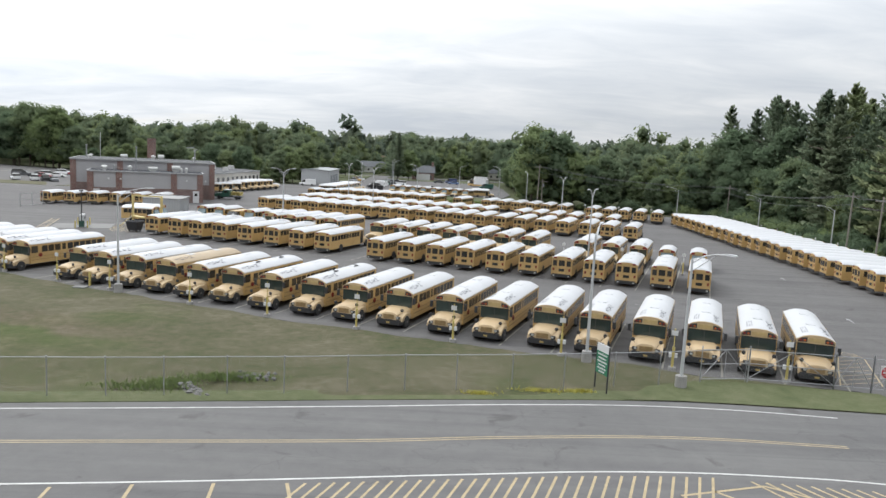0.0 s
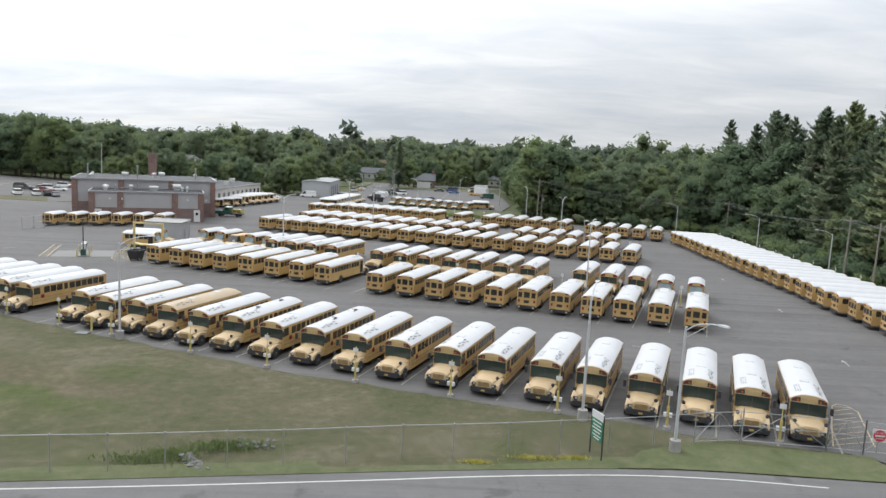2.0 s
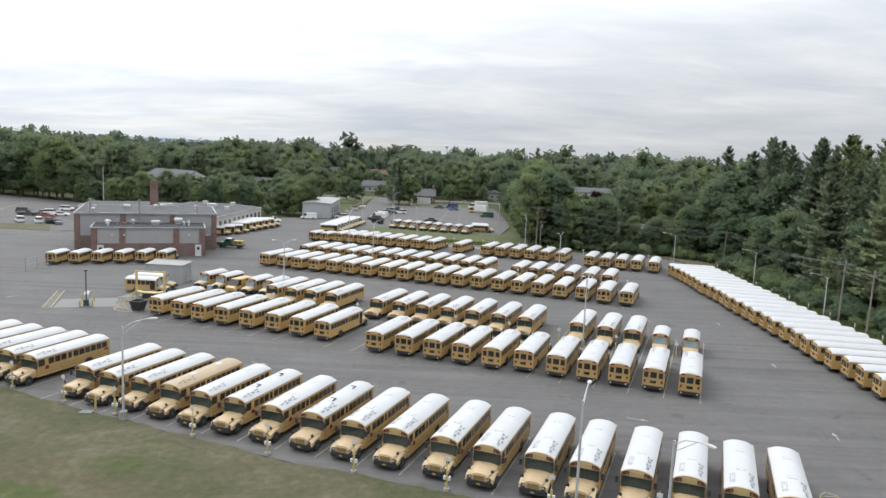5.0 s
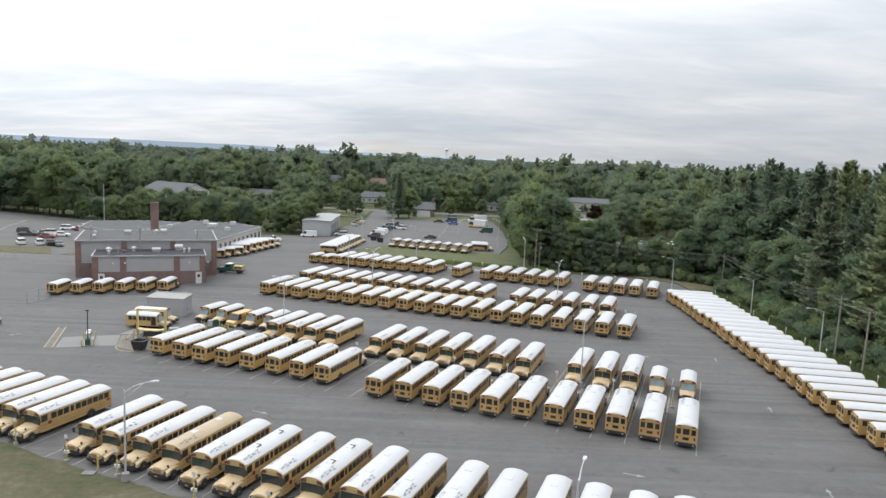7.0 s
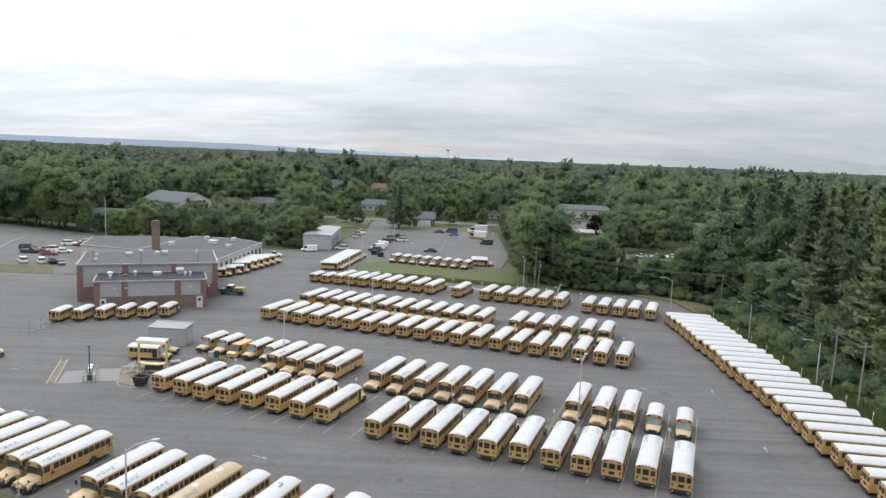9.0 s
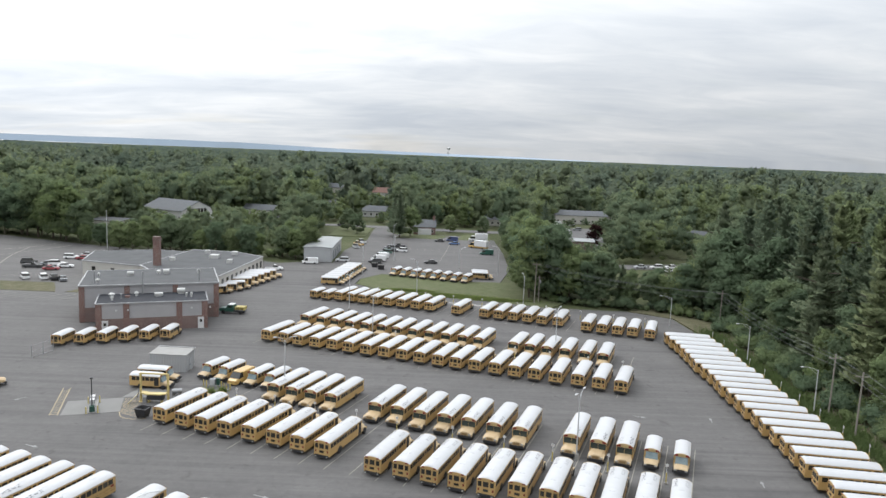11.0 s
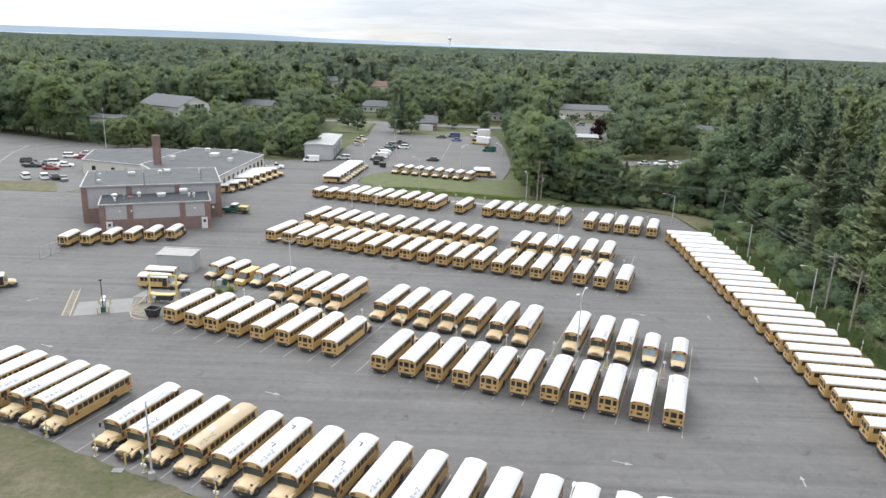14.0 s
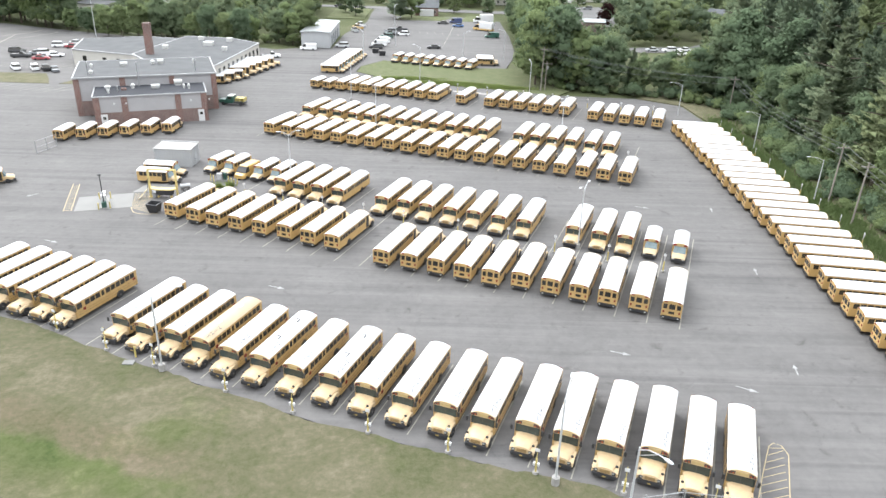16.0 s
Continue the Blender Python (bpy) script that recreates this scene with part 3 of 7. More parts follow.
def make_bus(length, label, group, detailed=True, roof=ROOF_WHITE, short=False, hatches=0, lettered=True, name="school_bus", ends="both"):
    """A school bus that faces +y, standing on z = 0 with its middle at the origin."""
    bus = thing(name, label, "school bus", group)
    half = length / 2
    W = 1.10 if short else 1.22
    nose = 1.75 if short else 2.0
    yr, yf = -half + 0.12, half - nose
    skirt, sill, head, top = (0.5, 1.45, 2.2, 2.78) if short else (0.55, 1.68, 2.4, 3.08)
    base = top - 0.47
    # body
    bm = bmesh.new()
    loft(bm, [[(-W * k, y, skirt + dz), (W * k, y, skirt + dz), (W, y, 0.95), (W, y, base + 0.02), (-W, y, base + 0.02), (-W, y, 0.95)] for y, k, dz in ((yr, 1, 0.05), (yr + 0.1, 1, 0), (yf, 1, 0))])
    if detailed:
        soften(bm, 0.04)
    part("body", bm, YELLOW, bus, smooth=True)
    # roof
    bm = bmesh.new()
    secs = []
    for y, k in ((yr - 0.02, 0.55), (yr + 0.07, 0.80), (yr + 0.28, 0.95), (yr + 0.7, 1.0), (yf - 0.9, 1.0), (yf - 0.35, 0.93), (yf - 0.02, 0.80)):
        secs.append([(x, y, z) for x, z in arch(W + 0.012, base, 0.47 * k)] + [(W + 0.012, y, base - 0.06), (-W - 0.012, y, base - 0.06)])
    loft(bm, secs)
    part("roof", bm, roof, bus, "" if roof is ROOF_WHITE else "faded tan roof", smooth=True)
    # rear dome and front header in yellow
    for nm, y0, y1, k, lowz in (("rear_cap", yr - 0.06, yr - 0.015, 0.50, base - 0.12), ("front_header", yf - 0.03, yf + 0.10, 0.78, head - 0.03)):
        bm = bmesh.new()
        loft(bm, [[(x, y, z) for x, z in arch(W, base, 0.47 * k)] + [(W, y, lowz), (-W, y, lowz)] for y in (y0, y1)])
        part(nm, bm, YELLOW if nm == "rear_cap" else HOOD, bus, smooth=True)
    front_on, rear_on = ends in ("both", "front"), ends in ("both", "rear")
    if front_on:
        bm = bmesh.new()
        box(bm, -0.5, 0.5, yf + 0.08, yf + 0.125, head + 0.08, head + 0.36)
        if detailed:
            for i in range(9):
                box(bm, -0.42 + i * 0.095, -0.36 + i * 0.095, yf + 0.12, yf + 0.13, head + 0.15, head + 0.29)
        part("header_sign", bm, SIGN_PANEL, bus, "ochre sign panel with bars")
    for sx in (-1, 1) if front_on else ():
        bm = bmesh.new()
        pts = [(0.56, 0.06), (1.16, 0.03), (1.12, 0.20), (0.95, 0.33), (0.56, 0.38)]
        loft(bm, [[(sx * x * W / 1.22, y, head + z) for x, z in pts] for y in (yf + 0.07, yf + 0.13)])
        hs = part("light_housing", bm, BLACK if detailed else RED_LENS, bus)
        for nm, x, mt in (("red_light", 0.98, RED_LENS), ("amber_light", 0.72, AMBER_LENS)) if detailed else ():
            bm = bmesh.new()
            rod(bm, (sx * x * W / 1.22, yf + 0.12, head + 0.17), (sx * x * W / 1.22, yf + 0.16, head + 0.17), 0.095 if detailed else 0.12, 0.08, 10)
            part(nm, bm, mt, hs)
    # windshield
    bm = bmesh.new()
    if short:
        loft(bm, [[(-0.80, yf + 0.02, head - 0.06), (0.80, yf + 0.02, head - 0.06), (0.80, yf - 0.1, head - 0.06), (-0.80, yf - 0.1, head - 0.06)],
                  [(-0.88, yf + 0.50, sill - 0.20), (0.88, yf + 0.50, sill - 0.20), (0.88, yf - 0.1, sill - 0.20), (-0.88, yf - 0.1, sill - 0.20)]])
        part("windshield", bm, PALE_GLASS, bus, "sloped windshield with the sky's reflection painted pale into it")
    else:
        for x0, x1 in ((-1.1, -0.02), (0.02, 1.1)):
            box(bm, x0, x1, yf, yf + 0.035, sill - 0.20, head - 0.035)
        part("windshield", bm, WINDSHIELD, bus)
        if front_on and detailed:
            bm = bmesh.new()
            box(bm, -1.16, 1.16, yf - 0.02, yf + 0.015, sill - 0.26, head)
            part("windshield_frame", bm, BLACK, bus)
    # hood with fenders
    bm = bmesh.new()
    if short:
        rows = ((yf - 0.05, 1.02, 1.15, 1.30), (yf + 0.55, 1.0, 1.1, 1.26), (half - 0.35, 0.93, 0.98, 1.12), (half - 0.14, 0.84, 0.8, 0.96))
    else:
        rows = ((yf - 0.02, 1.06, 1.26, 1.48), (yf + 0.7, 0.94, 1.26, 1.46), (half - 0.5, 0.76, 1.22, 1.39), (half - 0.20, 0.70, 1.12, 1.30), (half - 0.13, 0.64, 0.9, 1.16))
    loft(bm, [[(-w, y, 0.62), (w, y, 0.62), (w, y, h1), (w - 0.3, y, h2), (0, y, h2 + 0.03), (-(w - 0.3), y, h2), (-w, y, h1)] for y, w, h1, h2 in rows])
    if not short and not detailed:
        for sx in (-1, 1):
            prof = [(yf + 0.10, 0.62), (yf + 0.14, 1.0), (yf + 0.42, 1.2), (yf + 1.0, 1.22), (half - 0.55, 1.12), (half - 0.25, 0.95), (half - 0.16, 0.62)]
            loft(bm, [[(sx * x, y, z * kz + (1 - kz) * 0.62) for y, z in prof] for x, kz in ((0.6, 1.0), (1.05, 1.0), (1.17, 0.86))])
    part("hood", bm, HOOD, bus, "pale yellow hood", smooth=True)
    if not short:
        for sx in (-1, 1):
            bm = bmesh.new()
            prof = [(yf + 0.10, 0.62), (yf + 0.14, 1.0), (yf + 0.42, 1.2), (yf + 1.0, 1.22), (half - 0.55, 1.12), (half - 0.25, 0.95), (half - 0.16, 0.62)]
            loft(bm, [[(sx * x, y, z * kz + (1 - kz) * 0.62) for y, z in prof] for x, kz in ((0.6, 1.0), (1.05, 1.0), (1.17, 0.86))])
            if detailed:
                part("fender", bm, HOOD, bus, smooth=True)
            else:
                bm.free()
            if front_on:
                bm = bmesh.new()
                box(bm, min(sx * 0.62, sx * 0.98), max(sx * 0.62, sx * 0.98), half - 0.24, half - 0.135, 0.84, 1.04)
                hl = part("headlight", bm, BLACK if detailed else CLEAR_LENS, bus)
                if detailed:
                    bm = bmesh.new()
                    box(bm, min(sx * 0.66, sx * 0.86), max(sx * 0.66, sx * 0.86), half - 0.14, half - 0.12, 0.87, 1.01)
                    part("lens", bm, CLEAR_LENS, hl)
    else:
        for sx in (-1, 1):
            bm = bmesh.new()
            box(bm, min(sx * 0.55, sx * 0.86), max(sx * 0.55, sx * 0.86), half - 0.16, half - 0.10, 0.70, 0.90)
            part("headlight", bm, CLEAR_LENS, bus)
    bm = bmesh.new()
    gz0, gz1 = (0.66, 0.92) if short else (0.80, 1.17)
    gw = 0.5 if short else 0.46
    box(bm, -gw, gw, half - 0.16, half - 0.10, gz0, gz1)
    if detailed:
        for i in range(7):
            x = -gw + 0.05 + i * (2 * gw - 0.1) / 6
            box(bm, x - 0.02, x + 0.02, half - 0.11, half - 0.08, gz0 + 0.03, gz1 - 0.03)
    if front_on:
        part("grille", bm, BLACK if short else GRILLE, bus)
    else:
        bm.free()
    for nm, y0, y1 in (("front_bumper", half - 0.12, half + 0.02), ("rear_bumper", -half + 0.0, -half + 0.14)):
        bm = bmesh.new()
        bw = W - 0.03
        s = 1 if y0 > 0 else -1
        yo, yi = (y1, y0 - 0.05) if s > 0 else (y0, y1 + 0.05)
        z0, z1 = (0.38, 0.74) if s < 0 else (0.36, 0.74)
        loft(bm, [[(-bw, yi - s * 0.25 * (s > 0), z), (-bw + 0.22, yo, z), (bw - 0.22, yo, z), (bw, yi - s * 0.25 * (s > 0), z), (bw - 0.25, yi - s * 0.12, z), (-bw + 0.25, yi - s * 0.12, z)] for z in (z0, z1)])
        bp = part(nm, bm, BLACK, bus)
        if detailed and s < 0 and rear_on and not front_on:
            for sx in (-1, 1):
                bm = bmesh.new()
                box(bm, *sorted((sx * 0.78, sx * 0.98)), yo - 0.012, yo + 0.004, 0.45, 0.62)
                part("reflector", bm, TRIM_WHITE, bp, "small white reflector")
        if detailed and s > 0:
            bm = bmesh.new()
            box(bm, -0.15, 0.15, *((yo, yo + 0.012) if s > 0 else (yo - 0.012, yo)), 0.46, 0.60)
            part("plate", bm, PLATE, bp)
    if front_on and detailed:
        bm = bmesh.new()
        box(bm, -0.92, 0.92, half - 0.9, half - 0.15, 0.45, 0.80)
        part("valance", bm, BLACK, bus)
    # wheels
    r = 0.40 if short else 0.5
    tyre_me, rim_me = wheel_meshes(r, 0.28)
    for y in (yf + (0.55 if short else 1.02), yr + (1.7 if short else 2.9)):
        for sx in (-1, 1):
            wheel_part(bus, sx * (W - 0.115), y, r, 0.28, detailed and front_on, tyre_me, rim_me)
    for y in (yr + (1.7 if short else 2.9),):
        for sx in (-1, 1):
            bm = bmesh.new()
            n = 12
            ring = [(math.cos(math.pi * i / n) * (r + 0.1), math.sin(math.pi * i / n) * (r + 0.1) + r) for i in range(n + 1)] + [(-(r + 0.1), skirt + 0.01), (r + 0.1, skirt + 0.01)]
            loft(bm, [[(sx * x, y + py, max(pz, skirt + 0.005)) for py, pz in ring] for x in (W - 0.05, W + 0.006)])
            if detailed:
                part("wheel_arch", bm, BLACK, bus)
            else:
                bm.free()
    # side windows
    n = (5 if short else 10)
    y0, y1 = yr + 0.35, yf - 1.25 + (0.3 if short else 0)
    step = (y1 - y0) / n
    for sx in (-1, 1):
        band = bmesh.new()
        for i in range(n):
            single_pane = detailed and sx == (-1 if front_on else 1)
            bm = bmesh.new() if single_pane else band
            a = y0 + i * step + 0.05
            b = a + step - 0.10
            if not short and i == n // 2 + 1:
                a, b = a + 0.12, b - 0.12
            xs = sorted((sx * (W - 0.03), sx * (W + 0.008)))
            box(bm, *xs, a, b, sill + 0.02, head - 0.03)
            if single_pane:
                xs = sorted((sx * (W - 0.03), sx * (W + 0.018)))
                box(bm, *xs, a, b, (sill + head) / 2 + 0.02, (sill + head) / 2 + 0.05)
                part("side_window", bm, GLASS, bus)
        if not single_pane:
            tagged(part("window_band", band, GLASS, bus), kind="stuff")
        else:
            band.free()
        if detailed:
            for z in (0.92, 1.25) if front_on else ():
                bm = bmesh.new()
                xs = sorted((sx * (W - 0.02), sx * (W + 0.022)))
                box(bm, *xs, yr + 0.05, yf - 0.1, z, z + 0.03)
                part("rub_rail", bm, RAIL, bus)
    # entrance door, driver's window, stop arm
    bm = bmesh.new()
    box(bm, W - 0.03, W + 0.012, yf - 0.95, yf - 0.15, 0.62, head)
    part("entrance_door", bm, GLASS, bus)
    if front_on:
        bm = bmesh.new()
        box(bm, -W - 0.012, -W + 0.03, yf - 0.85, yf - 0.12, sill, head)
        part("driver_window", bm, GLASS, bus)
    if detailed and front_on:
        bm = bmesh.new()
        rod(bm, (-W - 0.03, yf - 1.1, 1.42), (-W - 0.07, yf - 1.1, 1.42), 0.22, 0.22, 8)
        part("stop_arm", bm, RED_LENS, bus)
        bm = bmesh.new()
        box(bm, -W - 0.012, -W + 0.02, yr + 0.25, yr + 0.75, 1.38, 1.62)
        part("safety_sign", bm, RED_LENS, bus, "dark red reflective panel")
        # mirrors
        for sx in (-1, 1):
            bm = bmesh.new()
            rod(bm, (sx * (W - 0.1), yf + 0.05, head - 0.1), (sx * (W + 0.22), yf + 0.3, head - 0.12), 0.02, n=6)
            rod(bm, (sx * (W - 0.1), yf + 0.05, sill), (sx * (W + 0.22), yf + 0.3, sill + 0.15), 0.02, n=6)
            box(bm, *sorted((sx * (W + 0.12), sx * (W + 0.34))), yf + 0.25, yf + 0.36, sill + 0.12, head - 0.08)
            part("side_mirror", bm, BLACK, bus)
            bm = bmesh.new()
            rod(bm, (sx * 0.9, half - 0.75, 1.15), (sx * 0.98, half - 0.5, 1.5), 0.016, n=5)
            loft(bm, [[(sx * 0.98 + rr * math.cos(math.tau * i / 10), yy, 1.5 + rr * math.sin(math.tau * i / 10)) for i in range(10)] for yy, rr in ((half - 0.58, 0.07), (half - 0.52, 0.14), (half - 0.46, 0.14), (half - 0.42, 0.06))])
            part("hood_mirror", bm, BLACK, bus, smooth=True)
    # rear end
    if rear_on:
        bm = bmesh.new()
        box(bm, -0.46, 0.46, -half + 0.09, yr + 0.01, 0.72, head + 0.1)
        dr = part("rear_door", bm, YELLOW, bus)
        for a, b, z0, z1 in ((-0.36, 0.36, sill + 0.02, head - 0.02), (-0.34, 0.34, 1.05, 1.38)):
            bm = bmesh.new()
            box(bm, a, b, -half + 0.07, -half + 0.1, z0, z1)
            part("door_window", bm, GLASS, dr)
        for sx in (-1, 1):
            bm = bmesh.new()
            box(bm, *sorted((sx * 0.58, sx * 1.06 * W / 1.22)), -half + 0.09, yr + 0.01, sill + 0.02, head - 0.06)
            part("rear_window", bm, GLASS, bus)
            bm = bmesh.new()
            box(bm, *sorted((sx * 0.62, sx * 1.0 * W / 1.22)), -half + 0.045, -half + 0.075, base - 0.02, base + 0.16)
            part("warning_light", bm, RED_LENS, bus, "dark red warning lamp")
            bm = bmesh.new()
            box(bm, *sorted((sx * 0.84 * W / 1.22, sx * 1.06 * W / 1.22)), -half + 0.09, yr + 0.01, 1.12, 1.42)
            part("tail_light", bm, RED_LENS, bus)
    # roof marks and hatches
    def zr(x):
        return base + 0.47 * (1 - abs(x / W) ** 2.6) + 0.012

    if lettered:
        wd = words("S\nH\nE\nN", 0.64, Matrix(), INK, bus, "roof_lettering", 1.0, -0.006)
        for v in wd.data.vertices:
            x, y = -0.74 + v.co.x * 0.98, yf - 1.48 + v.co.y * 0.95
            v.co = (x, y, zr(x) + v.co.z + 0.008)
        wd["label"] = "black letters painted along the roof edge"
        bm = bmesh.new()
        for i in range(3):
            for u, y0, y1 in ((0.50, 0.0, 0.42), (0.80, 0.0, 0.42)) if i % 2 else ((0.50, 0.06, 0.42), (0.65, 0.0, 0.42), (0.80, 0.0, 0.36)):
                vs = box(bm, u - 0.035, u + 0.035, yf - 2.2 + i * 0.58 + y0, yf - 2.2 + i * 0.58 + y1, 0, 0.014)
                for v in vs:
                    v.co.z += zr(v.co.x) - 0.010
        tagged(part("faded_number", bm, INK_GREY, bus, "worn grey bars of a faded number"), kind="stuff")
    for k in ((0.26, 0.66) if detailed else ()):
        y = yr + (yf - yr) * k
        bm = bmesh.new()
        box(bm, -0.32, 0.32, y - 0.32, y + 0.32, top - 0.03, top + 0.012)
        soften(bm, 0.012)
        ht = part("roof_hatch", bm, ROOF_WHITE, bus)
        if hatches:
            # black strips in place of the shade under a lifted hatch edge
            bm = bmesh.new()
            box(bm, -0.36, -0.30, y - 0.34, y + 0.3, top + 0.015, top + 0.08)
            box(bm, -0.36, 0.2, y - 0.36, y - 0.31, top + 0.015, top + 0.07)
            part("hatch_gap", bm, BLACK, ht, "black strips standing in for the shade under a raised hatch")
    # body proportions: width and height of the real coaches against their length
    done = set()
    for ob in bus.children_recursive:
        ob.location.x, ob.location.z = ob.location.x * SLIM, ob.location.z * SLIM
        if ob.data.name not in done:
            done.add(ob.data.name)
            ob.data.transform(Matrix.Diagonal((SLIM, 1 if ob.name.split(".")[0] != "tyre" else SLIM, SLIM, 1)))
    return bus


def bus_pose(s, d, toward, turn=0.0):
    """A pose in the lot's axes: toward -1 faces the road, 1 faces away from it."""
    p = lot(s, d)
    return pose(p.x, p.y, 0.01, 0, 0, math.degrees(LOT) + (180 if toward < 0 else 0) + turn)


NEAR_L = "yellow school bus with white roof and worn black roof lettering"
REAR_L = "yellow school bus with white roof, three rear windows, black bumper"
FAR_L = "yellow school bus with white roof, parked in a packed row"
LONG = 11.4
jitter = random.Random(7)


def row(proto, ss, d, toward, skip=()):
    out = []
    for i, s in enumerate(ss):
        m = bus_pose(s, d + jitter.uniform(-0.2, 0.2), toward, jitter.uniform(-0.5, 0.5))
        out.append(copy_thing(proto, m))
    return out


def place_first(proto, m):
    proto.matrix_basis = m


FRONT_GROUP = "front row of school buses"
bus_a = make_bus(LONG, NEAR_L, FRONT_GROUP)
place_first(bus_a, bus_pose(-54.9, 49.7 + LONG / 2, -1))
row(bus_a, [-51.4, -47.8], 49.3 + LONG / 2, -1)
row(bus_a, [-40.6, -33.1, -25.4, -21.6, -17.6, -14.0], 48.8 + LONG / 2, -1)
row(bus_a, [-10.1, -6.7, -3.0], 49.0 + LONG / 2, -1)
row(bus_a, [0.55, 3.95, 7.3], 49.6 + LONG / 2, -1)
row(bus_a, [-62.3, -65.5, -68.7, -72.1, -75.6, -79.1], 50.0 + LONG / 2, -1)
bus_tan = make_bus(LONG, "yellow school bus with faded tan roof and worn lettering", FRONT_GROUP, roof=ROOF_TAN)
place_first(bus_tan, bus_pose(-44.2, 49.1 + LONG / 2, -1))
bus_h = make_bus(LONG, "yellow school bus with white roof, two roof hatches ajar", FRONT_GROUP, hatches=1)
place_first(bus_h, bus_pose(-37.0, 48.8 + LONG / 2, -1))
row(bus_h, [-29.2], 48.7 + LONG / 2, -1)

SECOND = "second row of school buses, backs to the road"
bus_b = make_bus(LONG, REAR_L, SECOND, ends="rear")
place_first(bus_b, bus_pose(-71.7, 79.9 + LONG / 2, 1))
row(bus_b, [-67.7, -64.1, -60.4, -56.4, -52.4, -48.6, -44.8], 79.6 + LONG / 2, 1)
row(bus_b, [-36.7, -32.9, -29.2, -25.6, -21.9], 78.0 + LONG / 2, 1)
row(bus_b, [-18.3, -14.5, -11.0, -7.6, -3.9, -0.2], 78.6 + LONG / 2, 1)

THIRD = "third row of school buses, facing the road"
bus_c = make_bus(LONG, FAR_L, THIRD, detailed=False, ends="front")
place_first(bus_c, bus_pose(-63.2, 94.2 + LONG / 2, -1))
row(bus_c, [-59.7, -56.3, -52.7], 94.2 + LONG / 2, -1)
row(bus_c, [-44.8, -41.2, -37.5, -33.7, -30.0, -26.1, -22.3], 93.7 + LONG / 2, -1)
row(bus_c, [-15.1, -11.4, -7.9], 94.0 + LONG / 2, -1)

bus_d = make_bus(LONG, FAR_L, "fourth row of school buses, backs to the road", detailed=False, ends="rear", lettered=False)
place_first(bus_d, bus_pose(-83.8, 124.4 + LONG / 2, 1))
row(bus_d, [-79.7, -76.1, -72.3, -68.5, -64.8, -60.9, -57.1, -53.3, -49.5, -45.7, -42.1, -38.4, -34.5, -30.8, -27.1, -23.3, -19.3, -15.6, -11.8], 124.3 + LONG / 2, 1)

bus_e = make_bus(LONG, FAR_L, "fifth row of school buses, facing the road", detailed=False, ends="front", lettered=False)
place_first(bus_e, bus_pose(-84.0, 149.5 - LONG / 2, -1))
row(bus_e, [-80.1, -76.4, -72.6, -68.9, -65.0, -61.3, -57.5, -53.7, -50.0, -46.3, -42.7, -35.2, -31.8, -28.3, -24.7, -20.8, -17.2], 149.5 - LONG / 2, -1)

bus_f = make_bus(LONG, FAR_L, "sixth row of school buses, backs to the road", detailed=False, ends="rear", lettered=False)
place_first(bus_f, bus_pose(-90.2, 166.8 + LONG / 2, 1))
row(bus_f, [-86.7, -83.3, -79.7, -76.1, -72.3, -68.4, -64.6, -57.2], 167 + LONG / 2, 1)
row(bus_f, [-50.0, -46.4, -42.8, -39.2, -35.6, -31.8], 167.1 + LONG / 2, 1)
row(bus_f, [-24.8, -21.2, -17.7, -14.3, -10.5], 165.6 + LONG / 2, 1)

SIDE = "long side row of school buses"
bus_g = make_bus(LONG, FAR_L, SIDE, detailed=False, ends="rear", lettered=False)
G0, G1, GN = Vector((50.3, 156.2)), Vector((48.0, 62.6)), 27
for i in range(GN + 1):
    p = G0.lerp(G1, i / GN)
    ang = -8.0 + jitter.uniform(-0.6, 0.6)
    fw = Vector((math.cos(radians(ang)), math.sin(radians(ang))))
    c = p + fw * (LONG / 2 + jitter.uniform(-0.2, 0.2))
    m = pose(c.x, c.y, 0.01, 0, 0, ang - 90)
    if i == 0:
        place_first(bus_g, m)
    else:
        copy_thing(bus_g, m)

SHORT = 7.0
bus_s = make_bus(SHORT, "short yellow school bus with white roof and van front", "short school buses", detailed=False, short=True, lettered=False, name="short_school_bus")
place_first(bus_s, bus_pose(-79.6, 98.9 + SHORT / 2, -1))
row(bus_s, [-76.2, -70.2, -66.9], 98.8 + SHORT / 2, -1)
row(bus_s, [-4.4, -0.6], 94.8 + SHORT / 2, -1)
for i in range(6):
    p = lot(-114.8 + 2.48 * i, 103.0 + 2.55 * i)
    copy_thing(bus_s, pose(p.x + 0.03 * SHORT / 2 - 2.18 + 0.482 * i, p.y + SHORT / 2 + 0.52 - 0.098 * i, 0.01, 0, 0, -2))
for i in range(8):
    copy_thing(bus_s, bus_pose(-94.0 + 3.46 * i, 209.2 + SHORT / 2, -1))
row(bus_s, [-97.4, -93.9], 166.4 + SHORT / 2, 1)
for x, y in ((-74.2, 109.2), (-73.4, 113.0)):
    copy_thing(bus_s, pose(x, y, 0.01, 0, 0, -60))
for x, y, a in ((-50.3, 115.9, -94), (-50.5, 119.5, -94)):
    copy_thing(bus_s, pose(x + 3.4, y, 0.01, 0, 0, a))
for x, y in ((-57.9, 190.6), (-56.2, 194.2), (-54.8, 197.4)):
    copy_thing(bus_s, pose(x - 1.5, y + 2.2, 0.01, 0, 0, -70))
for i in range(5):
    copy_thing(bus_f, pose(-57.5 + i * 0.9, 203.6 + i * 3.5, 0.01, 0, 0, -70))
for i in range(9):
    copy_thing(bus_s, pose(-31.6 + i * 0.45, 211.6 + i * 3.3, 0.01, 0, 0, -93))
